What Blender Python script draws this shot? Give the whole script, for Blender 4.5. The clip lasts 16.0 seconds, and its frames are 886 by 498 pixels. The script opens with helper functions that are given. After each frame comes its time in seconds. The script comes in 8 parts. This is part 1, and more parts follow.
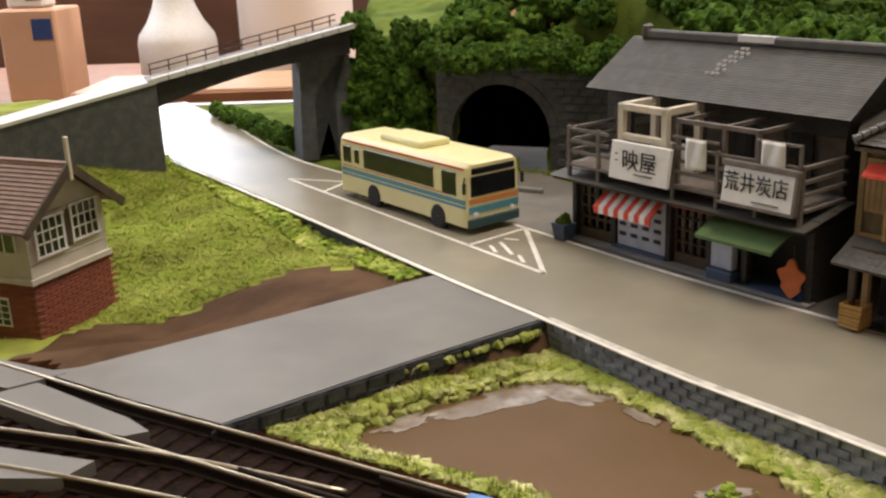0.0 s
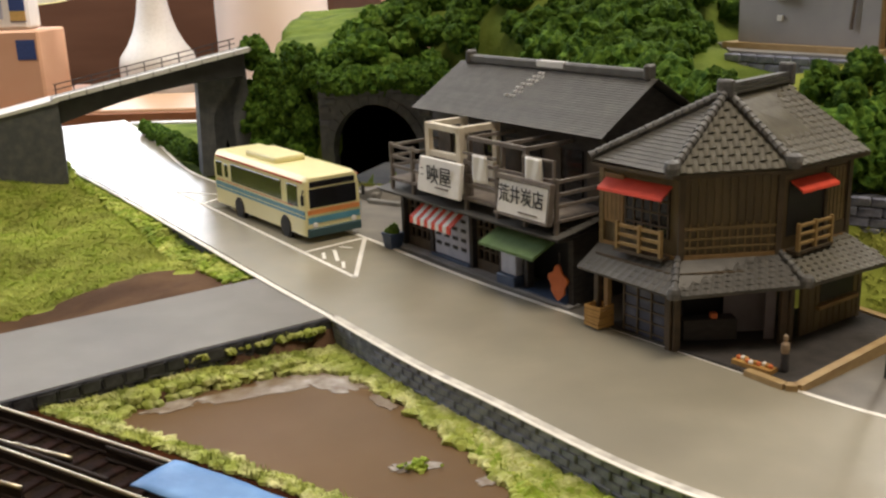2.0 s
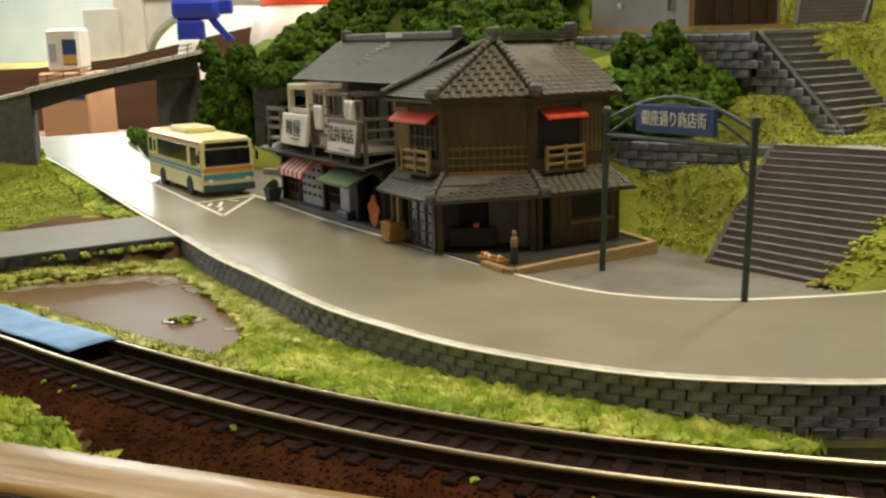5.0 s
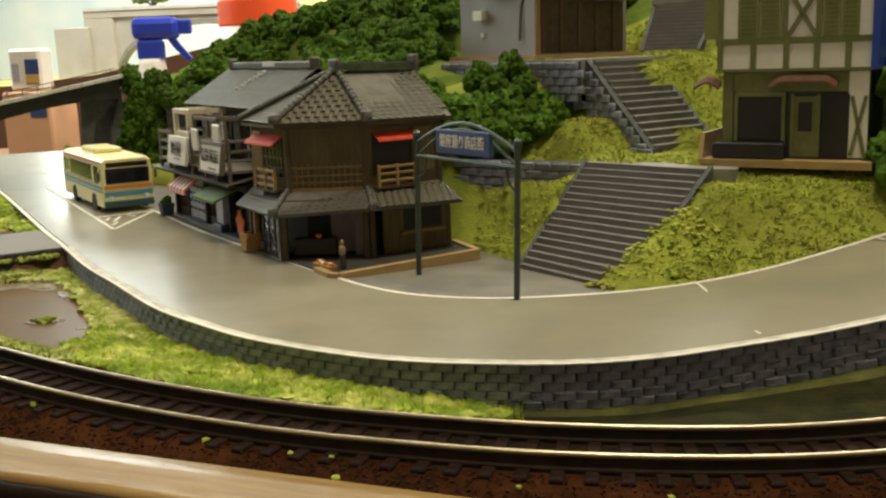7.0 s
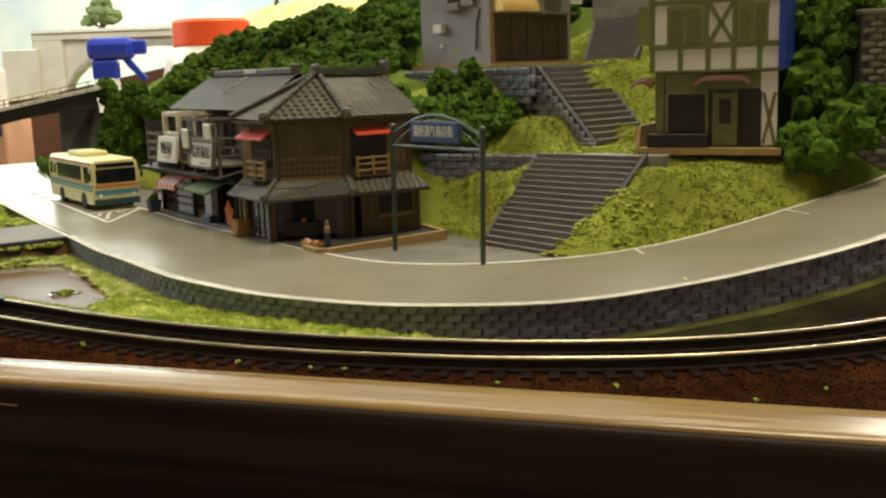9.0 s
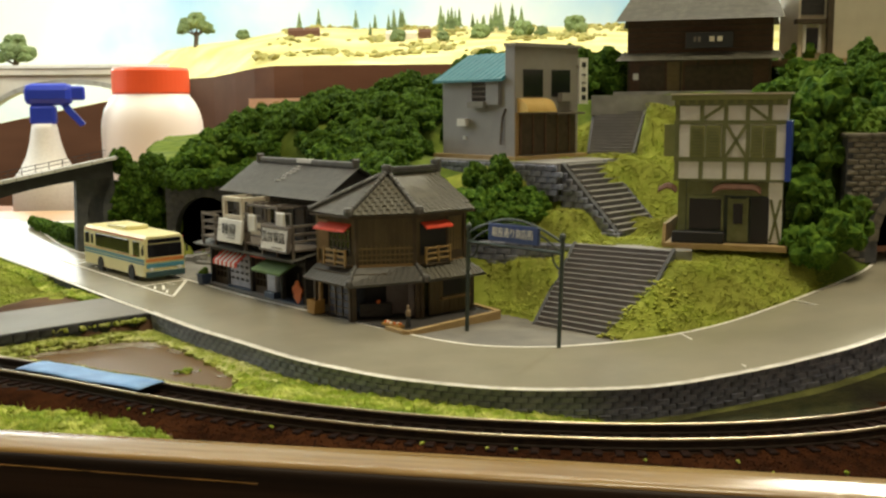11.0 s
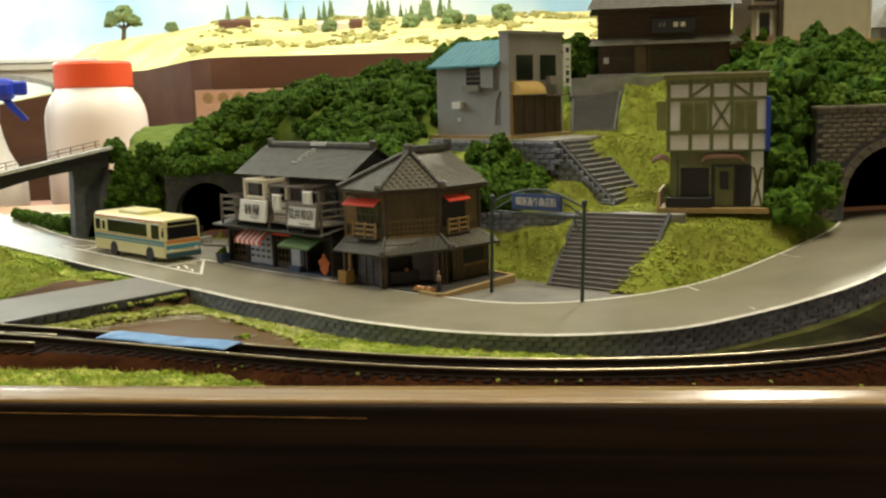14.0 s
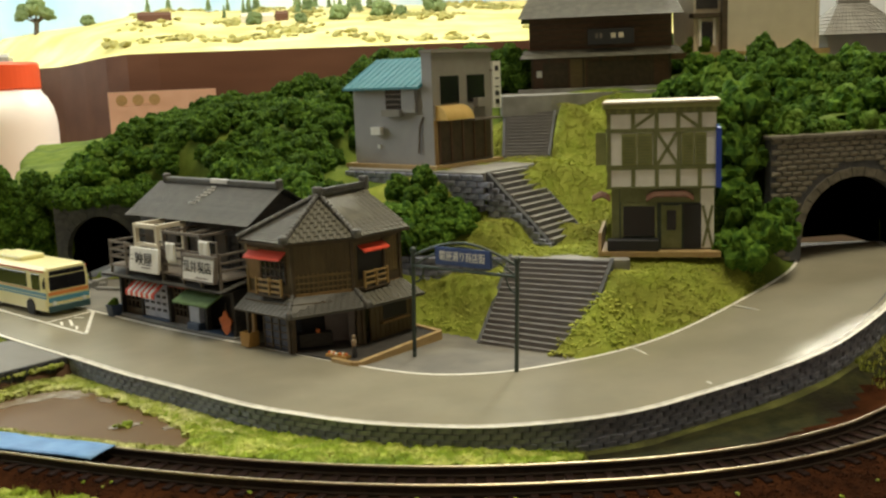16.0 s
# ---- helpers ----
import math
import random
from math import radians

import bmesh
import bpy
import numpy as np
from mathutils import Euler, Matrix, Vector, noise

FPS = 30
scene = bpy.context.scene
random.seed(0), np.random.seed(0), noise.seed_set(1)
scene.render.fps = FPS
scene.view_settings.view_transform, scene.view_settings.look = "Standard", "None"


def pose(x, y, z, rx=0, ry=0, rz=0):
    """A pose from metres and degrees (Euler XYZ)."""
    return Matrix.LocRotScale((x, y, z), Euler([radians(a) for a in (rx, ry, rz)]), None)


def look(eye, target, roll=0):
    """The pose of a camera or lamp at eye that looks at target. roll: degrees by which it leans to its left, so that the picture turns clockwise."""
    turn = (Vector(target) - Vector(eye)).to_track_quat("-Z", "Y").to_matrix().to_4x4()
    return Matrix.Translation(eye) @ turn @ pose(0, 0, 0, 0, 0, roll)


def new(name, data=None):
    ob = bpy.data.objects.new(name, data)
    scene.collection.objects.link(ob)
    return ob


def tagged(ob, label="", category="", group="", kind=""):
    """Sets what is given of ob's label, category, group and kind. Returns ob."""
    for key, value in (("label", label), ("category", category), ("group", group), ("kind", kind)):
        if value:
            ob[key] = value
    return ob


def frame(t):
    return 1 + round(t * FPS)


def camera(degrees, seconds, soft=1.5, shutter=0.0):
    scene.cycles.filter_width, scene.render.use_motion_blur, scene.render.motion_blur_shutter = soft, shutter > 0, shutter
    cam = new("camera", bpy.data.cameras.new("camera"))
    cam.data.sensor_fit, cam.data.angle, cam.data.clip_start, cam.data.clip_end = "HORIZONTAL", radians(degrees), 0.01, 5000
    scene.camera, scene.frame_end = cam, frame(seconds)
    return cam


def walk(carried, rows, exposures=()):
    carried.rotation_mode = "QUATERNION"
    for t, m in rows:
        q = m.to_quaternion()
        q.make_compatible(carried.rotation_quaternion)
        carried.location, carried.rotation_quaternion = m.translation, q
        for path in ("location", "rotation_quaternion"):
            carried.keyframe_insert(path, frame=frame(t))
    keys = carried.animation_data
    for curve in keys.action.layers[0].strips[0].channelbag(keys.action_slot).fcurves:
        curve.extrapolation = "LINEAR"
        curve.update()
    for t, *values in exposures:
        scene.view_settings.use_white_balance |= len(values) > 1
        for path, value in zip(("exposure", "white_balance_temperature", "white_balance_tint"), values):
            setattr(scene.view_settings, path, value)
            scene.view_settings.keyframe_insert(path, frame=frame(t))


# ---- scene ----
cam = camera(47.27, 16.0, soft=2.4)
U = 0.0045  # metres in one build unit: the place is a table-top model in about 1:150
PATH = [
    (0, (-0.867, 0.442, 14.537), (-1.612, 19.523, 8.589), -2.26),
    (0.5, (1.505, -0.451, 14.442), (0.766, 18.681, 8.659), -1.67),
    (1, (4.918, -1.460, 14.938), (3.653, 17.667, 9.232), -2.54),
    (1.5, (7.004, -2.421, 14.811), (5.975, 16.758, 9.233), -2.06),
    (2, (8.988, -3.211, 14.717), (7.820, 15.969, 9.171), -2.14),
    (2.5, (11.498, -4.910, 14.284), (10.345, 14.298, 8.832), -1.72),
    (3, (13.404, -6.805, 13.058), (11.745, 12.400, 7.727), -1.66),
    (3.5, (14.380, -8.854, 11.341), (12.603, 10.479, 6.538), -1.11),
    (4, (16.509, -9.703, 10.458), (14.482, 9.748, 6.270), -1.12),
    (4.5, (19.116, -10.239, 10.089), (16.737, 9.196, 6.008), -1.19),
    (5, (21.580, -10.445, 9.472), (18.906, 8.943, 5.354), -1.64),
    (7.5, (29.947, -16.721, 10.340), (27.618, 2.797, 6.647), -2.04),
    (8, (29.629, -18.389, 10.635), (27.615, 1.189, 7.077), -1.62),
    (8.5, (28.767, -20.085, 11.098), (26.981, -0.497, 7.477), -1.44),
    (9, (28.774, -22.233, 9.105), (27.396, -2.580, 5.662), -2.02),
    (9.5, (27.199, -23.519, 11.194), (26.288, -3.790, 8.038), -1.29),
    (10, (23.404, -26.316, 12.991), (23.293, -6.534, 10.048), -0.64),
    (12.5, (14.639, -33.823, 14.084), (16.260, -14.096, 11.219), -1.37),
    (13, (13.365, -35.309, 13.831), (15.300, -15.630, 10.835), -1.49),
    (13.5, (12.492, -36.353, 13.341), (14.769, -16.729, 10.222), -1.65),
    (14, (10.408, -36.099, 13.573), (13.000, -16.513, 10.469), -1.68),
    (14.5, (8.321, -34.599, 13.900), (11.228, -15.073, 10.695), -1.84),
    (15, (8.503, -31.992, 14.272), (12.037, -12.591, 10.944), -1.86),
    (15.5, (10.372, -29.195, 15.283), (14.107, -9.846, 11.871), -2.24),
    (16, (13.185, -27.522, 16.705), (16.944, -8.187, 13.237), -2.29),
]
EXPOSURES = [(0.0, 0.0, 6100, 17), (3.0, 0.0, 6200, 11), (5.0, 0.0, 6700, 4), (9.0, 0.0, 6700, 1), (16.0, 0.0, 6450, 1)]
walk(cam, [(t, look(Vector(eye) * U, Vector(target) * U, roll)) for t, eye, target, roll in PATH], EXPOSURES)

# ---- world and lamps ----
world = bpy.data.worlds.new("room_air")
scene.world = world
world.use_nodes = True
world.node_tree.nodes["Background"].inputs["Color"].default_value = (1.0, 0.86, 0.68, 1)
world.node_tree.nodes["Background"].inputs["Strength"].default_value = 0.2


def area_lamp(name, eye, target, sx, sy, watts, color):
    data = bpy.data.lights.new(name, "AREA")
    data.shape, data.size, data.size_y, data.energy, data.color = "RECTANGLE", sx * U, sy * U, watts, color
    ob = new(name, data)
    ob.matrix_world = look(Vector(eye) * U, Vector(target) * U)
    return ob


# the room's ceiling lamp over the near side, and the lamp over the far layout
area_lamp("ceiling_lamp", (62, -8, 330), (32, 40, 0), 170, 80, 19.5, (1.0, 0.85, 0.63))
area_lamp("far_lamp", (-20, 205, 200), (-10, 285, 20), 320, 60, 14.0, (1.0, 0.95, 0.84))
area_lamp("far_side_lamp", (150, 240, 160), (40, 20, 0), 26, 20, 7.0, (1.0, 0.92, 0.78))
area_lamp("window_light", (-230, 190, 120), (0, 60, 0), 140, 140, 8.0, (0.93, 0.97, 1.0))
area_lamp("far_window", (-98, 342, 64), (-20, 70, 0), 120, 36, 2.7, (0.95, 0.98, 1.0))


# ---- materials ----
def mat(name, color, rough=0.8, second=None, scale=1.0, mix=0.5, bump=0.0, bump_scale=6.0, metal=0.0, stretch=(1, 1, 1),
        third=None, third_scale=0.3, rand=0.0, spec=0.5, detail=6.0, edge=0.15, coat=0.0):
    """A two-scale noise surface. Scales count per build unit."""
    m = bpy.data.materials.new(name)
    m.use_nodes = True
    nt = m.node_tree
    n, l = nt.nodes, nt.links
    b = n["Principled BSDF"]
    b.inputs["Roughness"].default_value, b.inputs["Metallic"].default_value = rough, metal
    b.inputs["Specular IOR Level"].default_value = spec
    b.inputs["Coat Weight"].default_value = coat
    tc, mp = n.new("ShaderNodeTexCoord"), n.new("ShaderNodeMapping")
    mp.inputs["Scale"].default_value = [v / U for v in stretch]
    l.new(tc.outputs["Object"], mp.inputs["Vector"])
    last = None

    def noise_of(s, d=detail):
        t = n.new("ShaderNodeTexNoise")
        t.inputs["Scale"].default_value, t.inputs["Detail"].default_value = s, d
        l.new(mp.outputs["Vector"], t.inputs["Vector"])
        return t.outputs["Fac"]

    def blended(fac, a, c):
        x = n.new("ShaderNodeMix")
        x.data_type = "RGBA"
        l.new(fac, x.inputs["Factor"])
        for sock, v in ((x.inputs["A"], a), (x.inputs["B"], c)):
            if isinstance(v, tuple):
                sock.default_value = (*v, 1)
            else:
                l.new(v, sock)
        return x.outputs["Result"]

    def ramped(fac, lo, hi):
        r = n.new("ShaderNodeMapRange")
        r.inputs["From Min"].default_value, r.inputs["From Max"].default_value = lo, hi
        l.new(fac, r.inputs["Value"])
        return r.outputs["Result"]

    if second:
        last = blended(ramped(noise_of(scale), mix - edge, mix + edge), color, second)
    if third:
        last = blended(ramped(noise_of(third_scale), 0.45, 0.7), last or color, third)
    if rand:
        info, hsv = n.new("ShaderNodeObjectInfo"), n.new("ShaderNodeHueSaturation")
        geo = n.new("ShaderNodeNewGeometry")
        add = n.new("ShaderNodeMath")
        add.operation = "ADD"
        l.new(info.outputs["Random"], add.inputs[0])
        l.new(geo.outputs["Random Per Island"], add.inputs[1])
        r = n.new("ShaderNodeMapRange")
        r.inputs["From Max"].default_value = 2.0
        r.inputs["To Min"].default_value, r.inputs["To Max"].default_value = 1 - rand, 1 + rand
        l.new(add.outputs[0], r.inputs["Value"])
        l.new(r.outputs["Result"], hsv.inputs["Value"])
        if last:
            l.new(last, hsv.inputs["Color"])
        else:
            hsv.inputs["Color"].default_value = (*color, 1)
        last = hsv.outputs["Color"]
    if last:
        l.new(last, b.inputs["Base Color"])
    else:
        b.inputs["Base Color"].default_value = (*color, 1)
    if bump:
        bp = n.new("ShaderNodeBump")
        bp.inputs["Strength"].default_value, bp.inputs["Distance"].default_value = bump, 0.1 * U
        l.new(noise_of(bump_scale), bp.inputs["Height"])
        l.new(bp.outputs["Normal"], b.inputs["Normal"])
    return m


M_ROAD = mat("road_paint", (0.265, 0.247, 0.188), 0.27, (0.295, 0.272, 0.208), 0.35, bump=0.06, bump_scale=14, third=(0.235, 0.218, 0.168), third_scale=0.12, spec=0.45)
M_SIDE = mat("side_road_paint", (0.165, 0.156, 0.142), 0.5, (0.185, 0.176, 0.16), 0.4, bump=0.08, bump_scale=14, third=(0.135, 0.127, 0.116), third_scale=0.15)
M_LOT = mat("lot_paint", (0.16, 0.148, 0.128), 0.7, (0.12, 0.112, 0.10), 0.5, bump=0.15, bump_scale=9, third=(0.20, 0.188, 0.16), third_scale=0.3)
M_LINE = mat("white_line", (0.78, 0.76, 0.70), 0.5, (0.62, 0.60, 0.54), 2.0, mix=0.62, bump=0.05)
M_EDGE = mat("worn_edge", (0.62, 0.60, 0.54), 0.6, (0.30, 0.28, 0.25), 1.4, mix=0.55)
M_STONE = mat("wall_stone", (0.135, 0.145, 0.20), 0.75, (0.255, 0.268, 0.34), 2.6, mix=0.55, bump=0.5, bump_scale=6, rand=0.4, spec=0.3)
M_JOINT = mat("wall_joint", (0.048, 0.051, 0.064), 0.9, (0.075, 0.078, 0.092), 3)
M_KERB = mat("dark_kerb_stone", (0.034, 0.035, 0.04), 0.8, (0.06, 0.061, 0.066), 2.0, bump=0.4, bump_scale=6, rand=0.3, spec=0.2)
M_PORTAL = mat("portal_stone", (0.075, 0.080, 0.092), 0.8, (0.115, 0.118, 0.125), 1.5, mix=0.55, bump=0.4, bump_scale=5, rand=0.15)
M_TUN = mat("tunnel_stone", (0.125, 0.115, 0.092), 0.8, (0.205, 0.19, 0.15), 1.8, mix=0.5, bump=0.6, bump_scale=5, rand=0.3)
# near black: the shade inside the openings, put into the colour
M_SHADE = mat("tunnel_shade", (0.003, 0.003, 0.0035), 1.0, spec=0.0)
M_SOIL = mat("brown_soil", (0.085, 0.048, 0.027), 0.9, (0.125, 0.075, 0.042), 0.5, bump=0.25, bump_scale=3, third=(0.06, 0.034, 0.02), third_scale=0.2, spec=0.08)
M_TURF = mat("turf", (0.24, 0.295, 0.045), 0.95, (0.32, 0.36, 0.07), 0.7, edge=0.14, bump=0.6, bump_scale=6, third=(0.175, 0.185, 0.036), third_scale=0.3, spec=0.1)
M_HILL = mat("hill_turf", (0.105, 0.155, 0.026), 0.95, (0.155, 0.205, 0.038), 0.8, bump=0.6, bump_scale=6, third=(0.065, 0.10, 0.018), third_scale=0.3, spec=0.08)
M_BALLAST = mat("red_ballast", (0.036, 0.0135, 0.0065), 0.95, (0.018, 0.008, 0.0045), 1.6, bump=0.9, bump_scale=7, third=(0.055, 0.021, 0.009), third_scale=0.5, spec=0.0)
M_FOURFOOT = mat("dark_ballast", (0.012, 0.008, 0.006), 0.95, (0.026, 0.016, 0.010), 2.5, bump=0.9, bump_scale=7, spec=0.08)
M_CRUMB = mat("rust_crumbs", (0.046, 0.017, 0.008), 0.95, (0.028, 0.012, 0.006), 1.5, rand=0.35, spec=0.05)
# turf darkened in colour for the shade below the wall
M_TURF_SHADE = mat("shaded_turf", (0.020, 0.022, 0.010), 0.95, (0.038, 0.038, 0.015), 1.2, bump=0.8, bump_scale=5, third=(0.016, 0.014, 0.010), third_scale=0.4, spec=0.08)
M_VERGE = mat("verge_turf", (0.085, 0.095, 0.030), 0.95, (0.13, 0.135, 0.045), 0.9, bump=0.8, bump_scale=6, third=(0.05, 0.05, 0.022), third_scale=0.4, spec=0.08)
M_WATER = mat("pond_varnish", (0.135, 0.086, 0.044), 0.3, (0.155, 0.10, 0.054), 0.25, bump=0.05, bump_scale=0.5, spec=0.08, third=(0.125, 0.074, 0.036), third_scale=0.12)
# dried varnish, its base colour lightened in place of bright glints
M_VARNISH_GLINT = mat("varnish_with_glints", (0.46, 0.43, 0.40), 0.1, (0.15, 0.10, 0.06), 1.1, mix=0.5, edge=0.2, bump=0.7, bump_scale=1.8, third=(0.22, 0.17, 0.125), third_scale=0.5)
M_RAIL = mat("rail_steel", (0.70, 0.63, 0.48), 0.34, metal=1.0, second=(0.52, 0.46, 0.33), scale=0.4)
M_RUST = mat("rail_side", (0.018, 0.012, 0.009), 0.7, (0.03, 0.02, 0.014), 2, spec=0.2)
M_SLEEPER = mat("sleeper", (0.009, 0.0055, 0.005), 0.85, (0.02, 0.010, 0.008), 3, bump=0.5, rand=0.4, spec=0.08)
M_WOOD = mat("varnished_edge", (0.275, 0.175, 0.064), 0.22, (0.19, 0.112, 0.039), 1.2, bump=0.3, bump_scale=1.5, stretch=(0.16, 3.0, 3.0), third=(0.29, 0.19, 0.078), third_scale=0.5, spec=0.5)
M_FASCIA = mat("dark_fascia", (0.007, 0.0042, 0.0028), 0.55, (0.032, 0.018, 0.011), 1.1, bump=0.3, bump_scale=2.5, stretch=(0.03, 1.0, 1.0), third=(0.009, 0.005, 0.003), third_scale=0.4, spec=0.2)
M_TARP = mat("blue_tape", (0.10, 0.24, 0.52), 0.5, (0.15, 0.31, 0.60), 1.0, bump=0.25, bump_scale=2.0, third=(0.085, 0.20, 0.44), third_scale=0.4)
M_LEAF = mat("foam_foliage", (0.024, 0.062, 0.008), 0.95, (0.105, 0.185, 0.022), 4.0, mix=0.53, bump=1.0, bump_scale=12, rand=0.45, spec=0.12)
M_LEAF2 = mat("foam_foliage_light", (0.065, 0.125, 0.016), 0.95, (0.13, 0.205, 0.035), 4.0, bump=1.0, bump_scale=12, rand=0.3, spec=0.12)
M_CLUMP = mat("foam_turf_clump", (0.22, 0.30, 0.030), 0.9, (0.46, 0.49, 0.13), 1.0, mix=0.53, edge=0.1, bump=0.8, bump_scale=8, third=(0.12, 0.19, 0.018), third_scale=0.55, rand=0.45, spec=0.2)
M_CLUMP_P = mat("pale_turf_clump", (0.30, 0.34, 0.075), 0.9, (0.56, 0.56, 0.27), 1.0, mix=0.52, edge=0.1, bump=0.8, bump_scale=8, third=(0.20, 0.25, 0.04), third_scale=0.6, rand=0.4, spec=0.2)
M_BLADE = mat("grass_fibre", (0.26, 0.34, 0.045), 0.9, (0.40, 0.44, 0.10), 0.6, edge=0.1, third=(0.20, 0.24, 0.04), third_scale=0.3, rand=0.3, spec=0.1)
M_BLADE_D = mat("grass_fibre_dull", (0.31, 0.37, 0.052), 0.9, (0.46, 0.49, 0.11), 0.5, edge=0.14, third=(0.26, 0.255, 0.06), third_scale=0.24, rand=0.2, spec=0.1)
M_ROOF = mat("dark_tile", (0.070, 0.068, 0.062), 0.5, (0.098, 0.095, 0.086), 1.6, mix=0.55, bump=0.2, bump_scale=6, rand=0.18)
M_ROOF_H = mat("brown_tile", (0.086, 0.081, 0.060), 0.6, (0.128, 0.120, 0.090), 1.6, mix=0.55, bump=0.2, bump_scale=6, rand=0.18)
M_DKWOOD = mat("dark_timber", (0.022, 0.020, 0.019), 0.7, (0.04, 0.035, 0.032), 2, bump=0.2, stretch=(1, 1, 3))
M_GREYWOOD = mat("grey_timber", (0.12, 0.10, 0.085), 0.7, (0.17, 0.145, 0.12), 2, bump=0.2)
M_HWALL = mat("brown_boards", (0.15, 0.105, 0.042), 0.65, (0.19, 0.135, 0.055), 1.4, bump=0.15, stretch=(1, 1, 4))
M_HDARKWALL = mat("dark_brown_boards", (0.092, 0.068, 0.030), 0.6, (0.12, 0.088, 0.040), 1.4, bump=0.2, stretch=(3, 3, 0.6), third=(0.07, 0.05, 0.022), third_scale=0.5, rand=0.12)
M_HRAIL = mat("pale_ochre_rail", (0.33, 0.225, 0.085), 0.55, (0.25, 0.16, 0.06), 2)
M_HIP = mat("weathered_ridge_tile", (0.075, 0.075, 0.075), 0.5, (0.16, 0.16, 0.155), 3.0, mix=0.56, bump=0.3, bump_scale=8)
M_NAVYGLASS = mat("blue_shop_glass", (0.035, 0.045, 0.085), 0.25, (0.11, 0.12, 0.17), 1.2, mix=0.6, spec=0.5)
M_PARTITION = mat("grey_partition", (0.17, 0.15, 0.16), 0.8, (0.13, 0.115, 0.12), 1.0)
M_HTRIM = mat("ochre_timber", (0.22, 0.135, 0.05), 0.6, (0.28, 0.175, 0.07), 2)
M_HDARK = mat("brown_timber", (0.055, 0.040, 0.022), 0.7, (0.085, 0.06, 0.034), 2)
M_CREAM = mat("cream_plastic", (0.66, 0.60, 0.48), 0.5, (0.55, 0.49, 0.38), 1.5, mix=0.6)
M_WHITE = mat("white_plastic", (0.78, 0.77, 0.74), 0.5, (0.70, 0.69, 0.66), 2, mix=0.6)
# black for lettering, and for the shade inside shop openings
M_INK_SHADE = mat("black_ink_and_shade", (0.015, 0.015, 0.018), 0.6)
M_RED = mat("red_awning", (0.72, 0.075, 0.035), 0.55, (0.62, 0.06, 0.03), 2)
M_GREEN = mat("green_awning", (0.070, 0.13, 0.035), 0.6, (0.09, 0.16, 0.05), 2)
M_SHUT = mat("pale_blue_shutter", (0.45, 0.48, 0.58), 0.5, (0.36, 0.39, 0.50), 2)
M_NAVY = mat("navy_base", (0.045, 0.075, 0.14), 0.5, (0.06, 0.09, 0.16), 2)
M_ORANGE = mat("orange_cloth", (0.62, 0.17, 0.045), 0.7, (0.52, 0.13, 0.035), 2)
M_CRATE = mat("ochre_crate", (0.45, 0.26, 0.07), 0.6, (0.36, 0.20, 0.05), 2)
M_GREEN_PAINT = mat("dark_green_paint", (0.030, 0.048, 0.042), 0.45, (0.045, 0.065, 0.055), 2)
M_SIGNBLUE = mat("blue_sign", (0.030, 0.060, 0.20), 0.4, (0.04, 0.075, 0.23), 2)
M_STEP_R = mat("step_riser", (0.105, 0.10, 0.105), 0.75, (0.14, 0.135, 0.135), 1.2, bump=0.2, third=(0.085, 0.08, 0.082), third_scale=0.4)
# riser lightened in colour to make up for facing away from the lamp
M_STEP_LIT = mat("lit_step_riser", (0.215, 0.205, 0.215), 0.75, (0.25, 0.24, 0.25), 1.2, bump=0.2, third=(0.18, 0.172, 0.18), third_scale=0.4)
M_STEP_D = mat("dull_step_edge", (0.185, 0.178, 0.185), 0.7, (0.15, 0.145, 0.15), 1.5)
M_STEP_E = mat("step_edge", (0.27, 0.26, 0.25), 0.7, (0.22, 0.215, 0.205), 1.5)
M_GWALL = mat("grey_wall", (0.31, 0.305, 0.315), 0.7, (0.345, 0.34, 0.345), 0.8, bump=0.06, third=(0.31, 0.305, 0.31), third_scale=0.25)
M_GFRONT = mat("taupe_front", (0.235, 0.22, 0.20), 0.7, (0.27, 0.255, 0.23), 0.8)
M_TEAL = mat("teal_tin_roof", (0.045, 0.20, 0.26), 0.45, (0.06, 0.24, 0.30), 1.2)
M_GOLD = mat("gold_awning", (0.72, 0.50, 0.17), 0.38, (0.80, 0.57, 0.22), 1.2, metal=0.55)
M_DGLASS = mat("dark_window", (0.012, 0.012, 0.014), 0.12, spec=0.6)
M_TPLASTER = mat("pale_plaster", (0.80, 0.80, 0.80), 0.7, (0.72, 0.72, 0.71), 1.5, mix=0.6)
M_TTIMBER = mat("olive_timber", (0.135, 0.15, 0.058), 0.6, (0.175, 0.19, 0.085), 2)
M_TSHUT = mat("olive_shutter", (0.19, 0.21, 0.07), 0.6, (0.235, 0.25, 0.095), 2)
M_BLUE = mat("blue_edge", (0.02, 0.06, 0.42), 0.4)
M_ROOFRED = mat("brick_red_tile", (0.085, 0.036, 0.018), 0.75, (0.12, 0.05, 0.026), 3, bump=0.3)
M_BASEW = mat("ply_base", (0.42, 0.30, 0.14), 0.6, (0.34, 0.23, 0.10), 1.5, stretch=(1, 1, 3))
M_BROWNB = mat("brown_building", (0.085, 0.045, 0.026), 0.7, (0.12, 0.065, 0.036), 1.5, bump=0.15, stretch=(1, 1, 3))
M_BEIGE = mat("beige_wall", (0.62, 0.57, 0.45), 0.7, (0.57, 0.52, 0.41), 0.7)
M_CONC = mat("grey_concrete", (0.24, 0.235, 0.225), 0.75, (0.30, 0.295, 0.28), 1.2, bump=0.2, third=(0.19, 0.185, 0.175), third_scale=0.5)
M_PALE = mat("pale_concrete", (0.66, 0.66, 0.65), 0.6, (0.58, 0.58, 0.57), 1.0, third=(0.72, 0.72, 0.71), third_scale=0.3)
